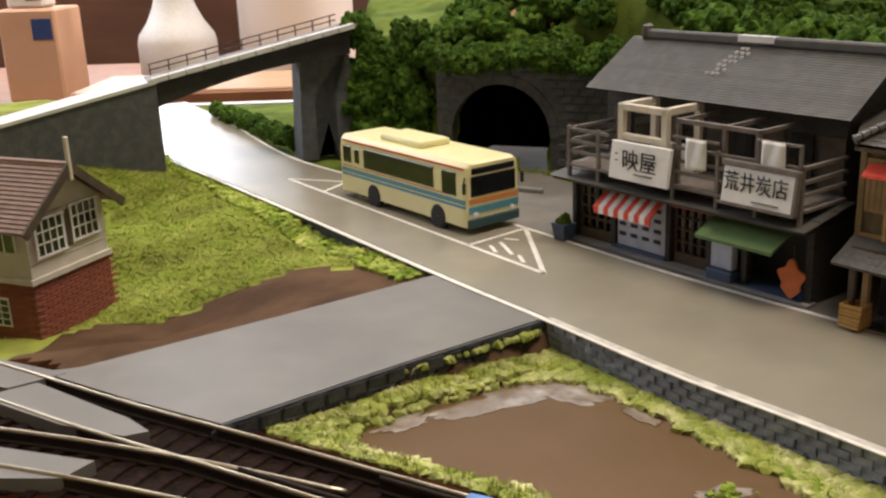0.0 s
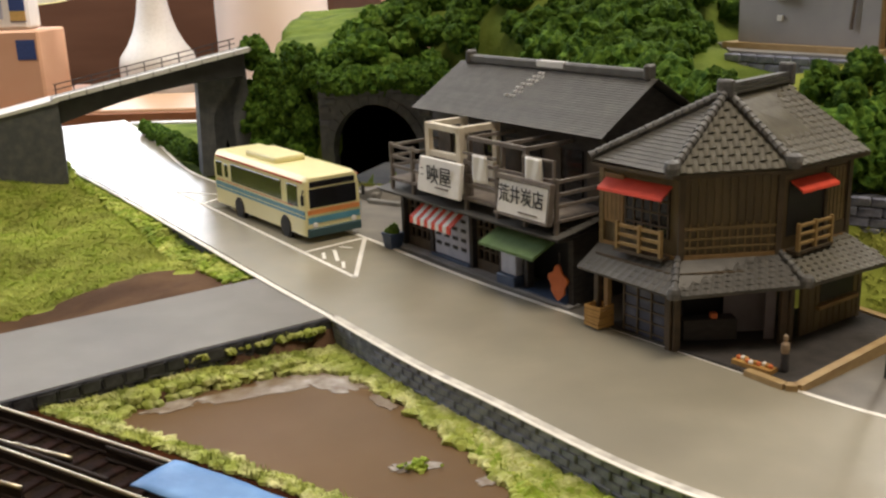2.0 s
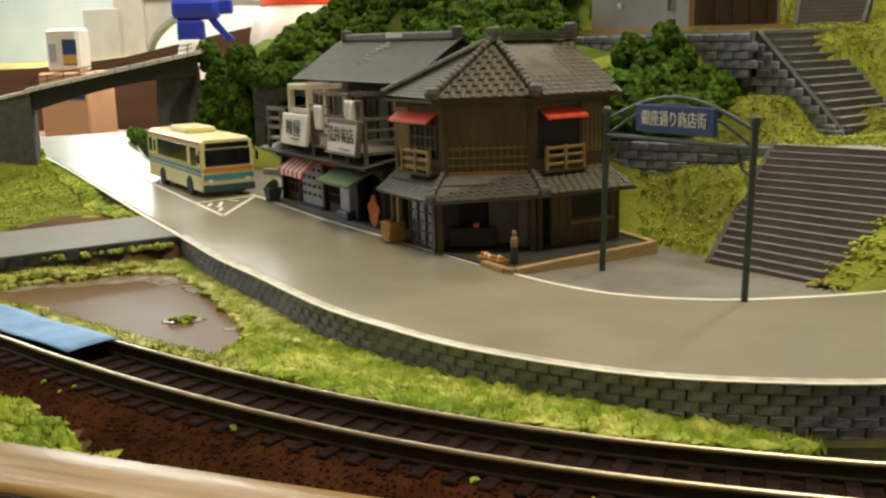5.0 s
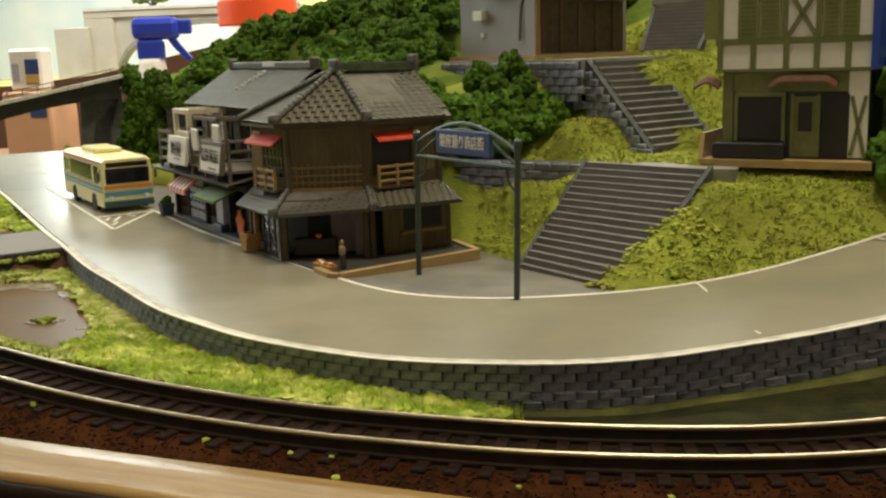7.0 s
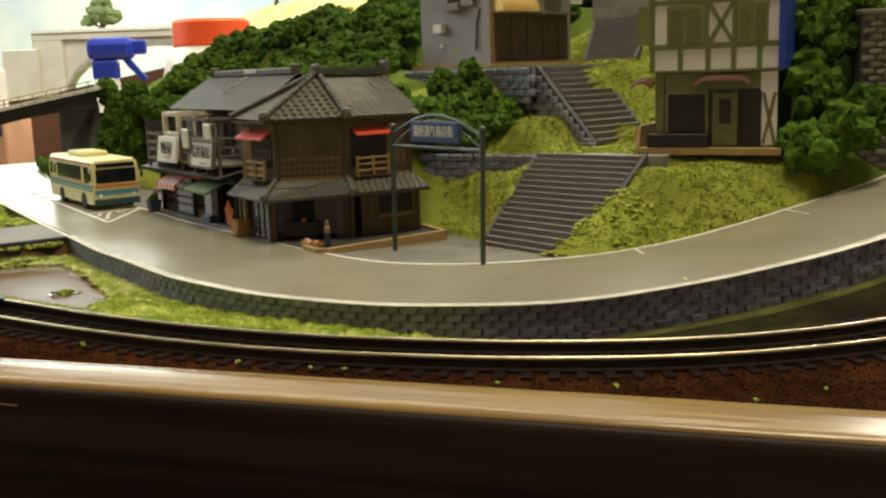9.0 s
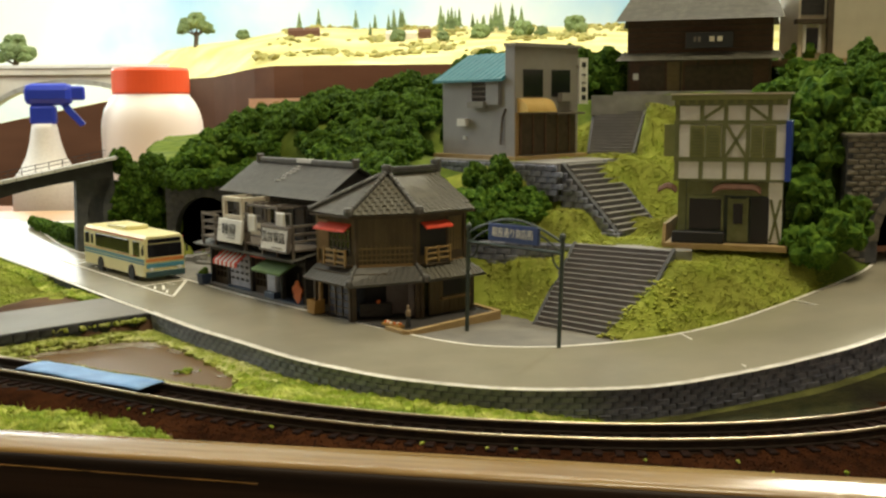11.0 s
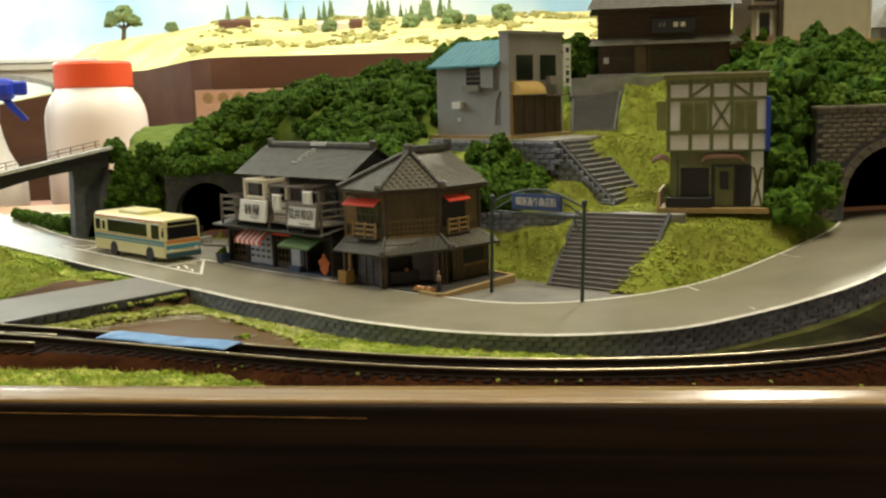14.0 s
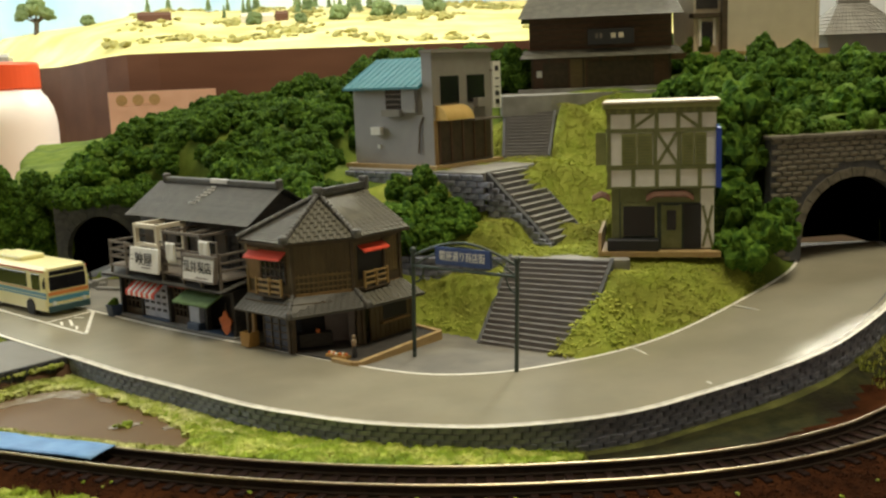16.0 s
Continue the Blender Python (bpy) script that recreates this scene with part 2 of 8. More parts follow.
M_VIADUCT = mat("far_concrete", (0.50, 0.48, 0.43), 0.8, (0.42, 0.40, 0.36), 0.15, third=(0.56, 0.53, 0.46), third_scale=0.05)
M_GIRDER = mat("dark_girder", (0.014, 0.015, 0.016), 0.6, (0.026, 0.027, 0.028), 1.2)
M_BRICK = mat("red_brick", (0.27, 0.078, 0.042), 0.85, (0.20, 0.056, 0.032), 2.0, rand=0.3)
M_MORTAR = mat("brick_mortar", (0.20, 0.075, 0.05), 0.9, (0.16, 0.06, 0.04), 2)
M_SBOX = mat("cream_boards", (0.62, 0.58, 0.50), 0.6, (0.56, 0.52, 0.44), 1.2)
M_SLATE = mat("brown_slate", (0.20, 0.135, 0.105), 0.7, (0.25, 0.17, 0.13), 2, rand=0.25)
M_BUS = mat("cream_bus", (0.80, 0.75, 0.40), 0.32, (0.76, 0.71, 0.37), 0.6, spec=0.5)
M_BUSBLUE = mat("bus_blue", (0.085, 0.26, 0.36), 0.35, (0.10, 0.29, 0.39), 1)
M_BUSRED = mat("bus_red", (0.50, 0.045, 0.03), 0.35)
M_BUSORANGE = mat("bus_orange", (0.62, 0.24, 0.07), 0.4)
M_TYRE = mat("tyre", (0.012, 0.012, 0.012), 0.7)
M_RIM = mat("rim", (0.40, 0.40, 0.40), 0.35, metal=0.6)
M_BUMPER = mat("bus_bumper", (0.03, 0.075, 0.085), 0.5)
def figure_paint():
    """Dark trousers, ochre coat and cream head, by height."""
    m = mat("figure_paint", (0.03, 0.03, 0.035), 0.6)
    n, l = m.node_tree.nodes, m.node_tree.links
    tc, sep, ramp = n.new("ShaderNodeTexCoord"), n.new("ShaderNodeSeparateXYZ"), n.new("ShaderNodeValToRGB")
    l.new(tc.outputs["Generated"], sep.inputs[0])
    l.new(sep.outputs["Z"], ramp.inputs["Fac"])
    ramp.color_ramp.interpolation = "CONSTANT"
    e = ramp.color_ramp.elements
    e[0].color, e[1].color = (0.03, 0.03, 0.035, 1), (0.26, 0.19, 0.12, 1)
    e[1].position = 0.5
    l.new(ramp.outputs["Color"], n["Principled BSDF"].inputs["Base Color"])
    return m


M_FIGURE = figure_paint()
M_JAR = mat("milky_jar", (0.90, 0.84, 0.80), 0.35, (0.88, 0.80, 0.76), 0.1, third=(0.92, 0.88, 0.85), third_scale=0.05)
M_LID = mat("red_lid", (0.86, 0.11, 0.035), 0.35)
M_SPRAYB = mat("blue_trigger", (0.02, 0.05, 0.52), 0.35)
M_FARFASCIA = mat("far_fascia", (0.075, 0.034, 0.019), 0.6, (0.105, 0.050, 0.028), 0.1, stretch=(0.2, 1, 1), spec=0.15)
M_FARGROUND = mat("far_meadow", (0.66, 0.55, 0.20), 0.9, (0.74, 0.66, 0.33), 0.12, third=(0.40, 0.37, 0.11), third_scale=0.09, stretch=(0.5, 1, 1))
M_FARTREE = mat("far_tree", (0.10, 0.145, 0.05), 0.9, (0.17, 0.22, 0.09), 0.5, rand=0.35)
M_FARSCRUB = mat("far_scrub", (0.30, 0.29, 0.085), 0.9, (0.42, 0.38, 0.13), 0.6, rand=0.4)
M_PINK = mat("pink_board", (0.62, 0.40, 0.30), 0.6, (0.68, 0.46, 0.36), 0.3)
M_CARD = mat("cardboard", (0.62, 0.36, 0.22), 0.7, (0.66, 0.40, 0.25), 0.1)
M_TABLE = mat("pale_table", (0.52, 0.34, 0.20), 0.4, (0.44, 0.27, 0.15), 0.15, stretch=(0.2, 1, 1))
M_TABLE_E = mat("table_edge", (0.24, 0.10, 0.045), 0.5, (0.30, 0.13, 0.06), 0.2)
M_ROOMWALL = mat("room_wall", (0.62, 0.55, 0.45), 0.8, (0.58, 0.51, 0.42), 0.02)
M_CEIL = mat("room_ceiling", (0.75, 0.72, 0.66), 0.8, (0.71, 0.68, 0.62), 0.02)
M_FLOOR = mat("room_floor", (0.20, 0.12, 0.07), 0.5, (0.25, 0.15, 0.09), 0.05)


def sky_card():
    """The painted sky behind the far layout: pale blue with clouds."""
    m = mat("painted_sky", (0.36, 0.58, 0.82), 0.7, (0.84, 0.87, 0.88), 0.016, mix=0.48)
    return m


M_SKY = sky_card()


# ---- building helpers ----
E_DIR, N_DIR = Vector((0.626, -0.780, 0)), Vector((0.780, 0.626, 0))  # along the straight road, and away from it to the hill
ROAD_TURN = -51.25


def box(bm, x0, y0, z0, x1, y1, z1, m=None):
    vs = [bm.verts.new((x, y, z)) for z in (z0, z1) for x, y in ((x0, y0), (x1, y0), (x1, y1), (x0, y1))]
    if m is not None:
        for v in vs:
            v.co = m @ v.co
    for f in ((3, 2, 1, 0), (4, 5, 6, 7), (0, 1, 5, 4), (1, 2, 6, 5), (2, 3, 7, 6), (3, 0, 4, 7)):
        bm.faces.new([vs[i] for i in f])
    return vs


def soft_box(bm, x0, y0, z0, x1, y1, z1, r=0.05, seg=1, m=None):
    b = bmesh.new()
    box(b, x0, y0, z0, x1, y1, z1)
    bmesh.ops.bevel(b, geom=b.edges[:], offset=r, segments=seg, affect="EDGES", profile=0.5)
    if m is not None:
        bmesh.ops.transform(b, matrix=m, verts=b.verts)
    join(bm, b)


def join(bm, other):
    vs = {v: bm.verts.new(v.co) for v in other.verts}
    for f in other.faces:
        g = bm.faces.new([vs[v] for v in f.verts])
        g.smooth = f.smooth
    other.free()


def prism(bm, pts, z0, z1, m=None):
    """A flat outline pushed up from z0 to z1 (either may be a function of x and y)."""
    za = z0 if callable(z0) else (lambda x, y: z0)
    zb = z1 if callable(z1) else (lambda x, y: z1)
    lo = [bm.verts.new((x, y, za(x, y))) for x, y in pts]
    hi = [bm.verts.new((x, y, zb(x, y))) for x, y in pts]
    if m is not None:
        for v in lo + hi:
            v.co = m @ v.co
    n = len(pts)
    bm.faces.new(lo[::-1])
    bm.faces.new(hi)
    for i in range(n):
        bm.faces.new((lo[i], lo[(i + 1) % n], hi[(i + 1) % n], hi[i]))


def solid(bm, rings, closed=True):
    """A skin through rings of as many points each, with end caps."""
    rows = [[bm.verts.new(p) for p in ring] for ring in rings]
    n = len(rows[0])
    for a, b in zip(rows, rows[1:]):
        for i in range(n):
            bm.faces.new((a[i], a[(i + 1) % n], b[(i + 1) % n], b[i]))
    if closed:
        bm.faces.new(rows[0][::-1])
        bm.faces.new(rows[-1])


def bar(bm, p, q, w, h=None, n=4):
    """A bar between two points, of width w and height h (n = 4), or a round one of radius w."""
    p, q = Vector(p), Vector(q)
    d = (q - p).normalized()
    side = d.cross(Vector((0, 0, 1)))
    side = side.normalized() if side.length > 1e-4 else Vector((1, 0, 0))
    up = side.cross(d)
    if n == 4:
        offs = [side * sx * w / 2 + up * sy * (h or w) / 2 for sx, sy in ((-1, -1), (1, -1), (1, 1), (-1, 1))]
    else:
        offs = [(side * math.cos(a) + up * math.sin(a)) * w for a in (2 * math.pi * i / n for i in range(n))]
    solid(bm, [[p + o for o in offs], [q + o for o in offs]])


def lathe(bm, profile, n=24, m=None):
    rings = [[Vector((r * math.cos(2 * math.pi * i / n), r * math.sin(2 * math.pi * i / n), z)) for i in range(n)] for r, z in profile]
    if m is not None:
        rings = [[m @ p for p in ring] for ring in rings]
    solid(bm, rings)


def mesh_of(name, bm, material, smooth=False):
    bmesh.ops.recalc_face_normals(bm, faces=bm.faces[:])
    bmesh.ops.scale(bm, vec=(U, U, U), verts=bm.verts)
    me = bpy.data.meshes.new(name)
    if smooth:
        for f in bm.faces:
            f.smooth = True
    bm.to_mesh(me)
    bm.free()
    me.materials.append(material)
    return me


def part(name, bm, material, parent=None, label="", smooth=False, at=None):
    ob = new(name, mesh_of(name, bm, material, smooth))
    if at is not None:
        ob.matrix_basis = at
    if parent is not None:
        ob.parent = parent
    if label:
        tagged(ob, label)
    return ob


def place(x, y, z=0, turn=0):
    return pose(x * U, y * U, z * U, 0, 0, turn)


def thing(name, x, y, z, turn, label, category, group="", kind=""):
    ob = new(name)
    ob.empty_display_size = U
    ob.matrix_basis = place(x, y, z, turn)
    return tagged(ob, label, category, group, kind)


def boxed(name, args, material, parent, label="", r=0.0):
    b = bmesh.new()
    if r:
        soft_box(b, *args, r)
    else:
        box(b, *args)
    return part(name, b, material, parent, label)


def smoothstep(a, b, x):
    t = min(1, max(0, (x - a) / (b - a)))
    return t * t * (3 - 2 * t)


def spline(pts, per=8):
    """Catmull-Rom through points of any dimension."""
    pts = [Vector(p) for p in pts]
    out = []
    for i in range(len(pts) - 1):
        a, b, c, d = pts[max(i - 1, 0)], pts[i], pts[i + 1], pts[min(i + 2, len(pts) - 1)]
        for k in range(per):
            t = k / per
            out.append(0.5 * (2 * b + (c - a) * t + (2 * a - 5 * b + 4 * c - d) * t * t + (3 * b - a - 3 * c + d) * t ** 3))
    return out + [pts[-1]]


def resampled(pts, step):
    """Points at even steps along a polyline, with the way there: (point, tangent)."""
    out, left = [], 0.0
    for a, b in zip(pts, pts[1:]):
        seg, d = (b - a).length, 0.0
        if seg < 1e-9:
            continue
        while left <= seg - d:
            d += left
            out.append((a + (b - a) * (d / seg), (b - a).normalized()))
            left = step
        left -= seg - d
    return out

# ---- the lie of the land ----
def road_z(x, y):
    if y > 60 or x < 29:
        return 0.0
    return 0.0103 * max(0.0, x - 29) ** 2 if x < 38 else min(3.4, 0.834 + 0.185 * (x - 38))


FRONT_EDGE = spline([(-38.5, 91), (-31, 81), (-22.6, 70.3), (-12.4, 56.7), (-2.8, 43.6), (1.75, 37.6), (5.7, 32.3), (8.7, 28.8), (12.5, 24.3), (15.4, 21.7), (18.4, 19.5),
                     (23.2, 17.4), (27.8, 16.9), (31.5, 17.2), (34.8, 17.8), (38.0, 18.1), (41.2, 18.6), (44.2, 19.8), (48.5, 22.6), (52.5, 26.6), (55.8, 31.5), (57.5, 37)], 6)
BACK_EDGE = spline([(-29, 97), (-22, 85), (-14.5, 70.5), (-8.6, 62.9), (-3.0, 55.8), (1.5, 50.2), (7.5, 42.4), (13.5, 35.5), (17.9, 30.5), (20.7, 27.6), (23.2, 26.0),
                    (26.5, 25.4), (30.5, 26.0), (34.5, 26.6), (38.0, 27.4), (41.0, 28.6), (43.8, 30.0), (46.2, 31.3), (48.6, 33.0), (50.2, 35.2), (50.8, 38)], 6)
TRACK_A = spline([(-26, 37.5), (-19, 33.6), (-13.5, 30.3), (-8.2, 27.4), (-3, 24.5), (1.5, 21.9), (6.2, 18.9), (11.2, 16.05), (16.1, 13.75), (21.1, 12.0), (25.7, 11.0),
                  (29.6, 10.5), (34, 10.5), (38, 11.2), (42, 12.7), (48, 16.4), (54, 21.4)], 8)
TRACK_B = spline([(-28, 30.6), (-21, 29.4), (-15.3, 28.0), (-9.5, 26.0), (-4, 23.7), (1.5, 21.6)], 8)
POND = [(1.7, 35.5), (-1.0, 33.9), (-3.4, 32.6), (-6.0, 30.6), (-4.6, 28.8), (0, 26.4), (6.4, 22.2), (9.4, 20.6), (9.9, 22.8), (9.4, 25.2), (8.0, 27.4), (6.6, 29.6), (4.6, 32.2), (3.2, 34.0)]


POLY_CACHE, LINE_CACHE = {}, {}


def inside(poly, x, y):
    got = POLY_CACHE.get(id(poly))
    if got is None:
        q = np.array([tuple(p)[:2] for p in poly], float)
        r = np.roll(q, -1, axis=0)
        dy = np.where(np.abs(r[:, 1] - q[:, 1]) < 1e-12, 1e-12, r[:, 1] - q[:, 1])
        got = POLY_CACHE[id(poly)] = (q[:, 0], q[:, 1], r[:, 1], (r[:, 0] - q[:, 0]) / dy, *q.min(0), *q.max(0), poly)
    ax, ay, by, slope, x0, y0, x1, y1, _ = got
    if not (x0 <= x <= x1 and y0 <= y <= y1):
        return False
    return bool(np.count_nonzero(((ay > y) != (by > y)) & (x < slope * (y - ay) + ax)) % 2)


def far_from(line, x, y):
    """The distance to a polyline."""
    got = LINE_CACHE.get(id(line))
    if got is None:
        q = np.array([tuple(p)[:2] for p in line], float)
        d = q[1:] - q[:-1]
        got = LINE_CACHE[id(line)] = (q[:-1, 0], q[:-1, 1], d[:, 0], d[:, 1], (d ** 2).sum(1) + 1e-12, line)
    ax, ay, dx, dy, dd, _ = got
    ex, ey = x - ax, y - ay
    t = np.clip((ex * dx + ey * dy) / dd, 0, 1)
    return float(np.sqrt(((ex - t * dx) ** 2 + (ey - t * dy) ** 2).min()))


front2 = [(p.x, p.y) for p in FRONT_EDGE]
back2 = [(p.x, p.y) for p in BACK_EDGE]
ROAD_POLY = front2 + back2[::-1]
FRONT_POLY = front2 + [(70, 40), (70, -8), (-60, -2), (-60, 81)]
coarse_a = [(p.x, p.y) for p in TRACK_A[::3]]
coarse_b = [(p.x, p.y) for p in TRACK_B[::3]]
PLAZA = [(1.0, 50.6), (-8.2, 62.5), (-5.9, 65.2), (3.0, 62.5), (7.0, 55.5), (19, 42), (24.5, 37.0), (27.0, 34.0), (32.4, 28.9), (31, 26.2), (26.5, 25.4), (23.2, 26.0), (20.7, 27.6), (13.5, 35.5), (7.5, 42.4)]

PLAZA_WEST = [(1.0, 50.6), (-8.2, 62.5), (-5.9, 65.2), (3.0, 62.5), (7.0, 55.5), (19, 42), (20, 36), (18.2, 30.4), (17.9, 30.5), (13.5, 35.5), (7.5, 42.4)]
LOT = back2[12:69] + [(32.6, 28.4), (27.0, 34.4), (25.0, 37.2), (21.5, 40.5), (19.3, 43.0), (14, 49.5), (10.8, 54.6), (9.5, 59.5), (7.2, 62.3), (0.6, 64.7), (-3.4, 66.2), (-6.0, 69.0), (-9.5, 71.6), (-10.5, 84)]
BORES = [[(-2.4, 65.8), (3.7, 63.6), (5.2, 67.6), (-0.9, 69.8)], [(49.9, 33.4), (58.0, 33.4), (58.0, 38.0), (49.9, 38.0)]]
STAIR_PIT = [(27.0, 32.9), (31.5, 28.1), (36.2, 33.3), (30.4, 37.4)]

UPPER_PIT = [(33.8, 53.0), (38.0, 51.0), (40.8, 57.4), (35.8, 59.2)]

HILL_TOWN = [(20.5, 45, 6.5), (23, 57, 9.2), (27.6, 48, 9.2), (32.5, 52, 9.3), (36, 50, 9.4), (34, 47, 9.0), (30.5, 41.5, 6.0), (27.5, 38.8, 3.2), (25.4, 37.2, 0.6), (34, 39.5, 4.3),
             (37, 36, 4.2), (43, 33.5, 4.2), (37.5, 44, 4.9), (41, 43, 6.5), (33.8, 29.6, 1.0), (36.8, 31.6, 3.6), (37.4, 28.8, 1.0), (42, 31.4, 3.6), (45.6, 33.6, 4.2)]
HILL_BACK = [(-10, 73, 7.6), (-4, 69, 7.4), (3, 62.8, 7.8), (9, 56, 8.0), (15, 49.5, 8.0), (-6, 79, 8.6), (0, 73, 9.6), (5, 72, 11.7), (5, 78, 12.4), (13, 58, 9.4), (12, 66, 12.6), (14, 72, 13.7), (19, 62, 12.8), (20, 70, 15.2), (12, 80, 13.4), (30, 75, 14.5),
             (39, 55.5, 13.6), (45, 60, 14.5), (52, 64, 14.6), (46, 47, 10.5), (50, 41, 11.5), (56, 38, 12.5), (58, 55, 16.5), (60, 62, 17.2), (68, 48, 16), (70, 70, 18), (36, 66, 14.0)]
HILL_WEST = [(-6, 47.5, -0.5), (-10, 50, -0.8), (-17, 43, -2.3), (-22, 55, -1.0), (-24, 70, 1.0), (-30, 62, 1.5), (-32, 75, 3.0), (-42, 60, 0.5), (-19, 64, 0.0), (-13, 56, -0.3), (-3.4, 44.8, -0.3), (-22, 46, -2.6), (-16, 36, -0.9)]


ANCHORS_HILL, ANCHORS_WEST = np.array(HILL_TOWN + HILL_BACK, float), np.array(HILL_WEST, float)


def idw(anchors, x, y, power=3.2):
    w = 1 / (((anchors[:, 0] - x) ** 2 + (anchors[:, 1] - y) ** 2) ** (power / 2) + 0.05)
    return float((w * anchors[:, 2]).sum() / w.sum())


def ground_z(x, y):
    if x < -10.0 and y > 60 and not inside(FRONT_POLY, x, y):
        return -0.6 if not inside(ROAD_POLY, x, y) else -0.55
    bumps = 0.25 * noise.noise(Vector((x * 0.35, y * 0.35, 0)))
    if inside(ROAD_POLY, x, y):
        return road_z(x, y) - (2.3 if x > 2.5 and far_from(front2, x, y) < 1.3 else 0.55)
    if inside(PLAZA, x, y) or inside(LOT, x, y):
        return -0.35 - 0.55 * smoothstep(15, 19, x)
    if inside(FRONT_POLY, x, y):
        if y > 0.71 * x + 45.4 and x < 1.8:
            z = idw(ANCHORS_WEST, x, y) + bumps * 0.8
            return min(z, -0.35) if far_from(front2, x, y) < 1.2 else z
        if y > 0.66 * x + 36.2 and x < 1.8 and y < 0.75 * x + 46:
            return -0.45 - 0.25 * smoothstep(-6, -16, x)
        if inside(POND, x, y):
            return -1.75
        z = -1.05 + bumps
        d = min(far_from(coarse_a, x, y), far_from(coarse_b, x, y) if x < 4 else 99)
        z = z + (-0.62 - z) * smoothstep(3.6, 1.6, d)
        foot = road_z(x, y) - 1.25 - 0.25 * smoothstep(20, 10, x) - 0.5 * smoothstep(22, 28, x)
        return z + (foot - z) * smoothstep(3.6, 0.4, far_from(front2, x, y)) * smoothstep(1.6, 2.8, d)
    z = idw(ANCHORS_HILL, x, y) + bumps
    if x < 20:
        return -0.3 + (z + 0.3) * smoothstep(0.0, 1.5, far_from(LOT, x, y))
    if inside(STAIR_PIT, x, y):
        return min(z, 4.7 * ((x - 27.0) * 0.72 + (y - 30.5) * 0.69) / 7.2 - 1.9)
    if inside(UPPER_PIT, x, y):
        return min(z, 9.5 + 4.4 * ((x - 36.0) * 0.36 + (y - 52.6) * 0.93) / 5.6 - 1.3)
    low = max(road_z(x, y), 0.0) - 0.1
    d = min(far_from(back2, x, y), far_from(LOT, x, y))
    return low + (z - low) * smoothstep(0.0, 2.2, d)

# ---- ground, road, pond, track ----
def build_ground():
    x0, x1, y0, y1, step = -46.0, 70.0, 3.0, 98.0, 0.55
    nx, ny = int((x1 - x0) / step) + 1, int((y1 - y0) / step) + 1
    verts, faces, zone = [], [], []
    for j in range(ny):
        for i in range(nx):
            x, y = x0 + i * step, y0 + j * step
            verts.append((x * U, y * U, ground_z(x, y) * U))
    for j in range(ny - 1):
        for i in range(nx - 1):
            a = j * nx + i
            x, y = x0 + (i + 0.5) * step, y0 + (j + 0.5) * step
            if y < 14.3 - 0.24 * (x + 3) - 0.9 or any(inside(q, x, y) for q in BORES):
                continue
            faces.append((a, a + 1, a + nx + 1, a + nx))
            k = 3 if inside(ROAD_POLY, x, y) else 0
            if k == 0 and (x < 21.5 + 1.5 * noise.noise(Vector((x * 0.3, y * 0.3, 2))) or x > 45 or y > 59 or (x < 30 and y > 50)):
                k = 5
            if inside(FRONT_POLY, x, y):
                k = 0
                d = min(far_from(coarse_a, x, y), far_from(coarse_b, x, y) if x < 4 else 99)
                if d < 1.15:
                    k = 4
                elif d < 3.2 + 0.6 * noise.noise(Vector((x * 0.6, y * 0.6, 3))):
                    k = 2
                elif inside(POND, x, y):
                    k = 1
                elif x > 9.5 and y < 20 and any(p[0] > x and p[1] > y for p in coarse_a if p[0] < x + 3):
                    k = 2
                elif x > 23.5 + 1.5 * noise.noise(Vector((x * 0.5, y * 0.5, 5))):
                    # darkened turf: shade below the wall, painted in
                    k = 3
                elif x < 8.5 and y < 0.66 * x + 36:
                    k = 1
                elif x < 1.8 and y > 0.66 * x + 36:
                    k = 1 if y < 0.25 * x + 48.2 + 2.2 * noise.noise(Vector((x * 0.25, 0, 7))) and x > -20 else 0
            zone.append(k)
    me = bpy.data.meshes.new("ground")
    me.from_pydata(verts, [], faces)
    for m in (M_TURF, M_SOIL, M_BALLAST, M_TURF_SHADE, M_FOURFOOT, M_HILL):
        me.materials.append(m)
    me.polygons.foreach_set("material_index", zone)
    me.polygons.foreach_set("use_smooth", [True] * len(faces))
    return tagged(new("ground", me), "modelled ground of turf, brown soil and red ballast", "ground", kind="structure")


build_ground()


def sheet(name, left, right, z_of, thick, material, label, category):
    """A slab between two edges with as many points each; its top is a smooth grid."""
    b = bmesh.new()
    rows, tops = [], []
    for p, q in zip(left, right):
        rows.append([b.verts.new((p[0], p[1], z_of(p[0], p[1]))), b.verts.new((q[0], q[1], z_of(q[0], q[1]))),
                     b.verts.new((q[0], q[1], z_of(q[0], q[1]) - thick)), b.verts.new((p[0], p[1], z_of(p[0], p[1]) - thick))])
        z0, z1 = z_of(p[0], p[1]), z_of(q[0], q[1])
        tops.append([b.verts.new((p[0] + (q[0] - p[0]) * k / 8, p[1] + (q[1] - p[1]) * k / 8, z0 + (z1 - z0) * k / 8)) for k in range(9)])
    for r, s in zip(rows, rows[1:]):
        for i in range(1, 4):
            b.faces.new((r[i], r[(i + 1) % 4], s[(i + 1) % 4], s[i]))
    for r, s in zip(tops, tops[1:]):
        for k in range(8):
            b.faces.new((r[k], r[k + 1], s[k + 1], s[k])).smooth = True
    b.faces.new(rows[0][::-1])
    b.faces.new(rows[-1])
    return tagged(part(name, b, material), label, category, kind="structure")


def evened(line, count):
    total = sum((b - a).length for a, b in zip(line, line[1:]))
    pts = [p for p, _ in resampled(line, total / (count - 1) * 0.99999)]
    return (pts + [line[-1]])[:count]


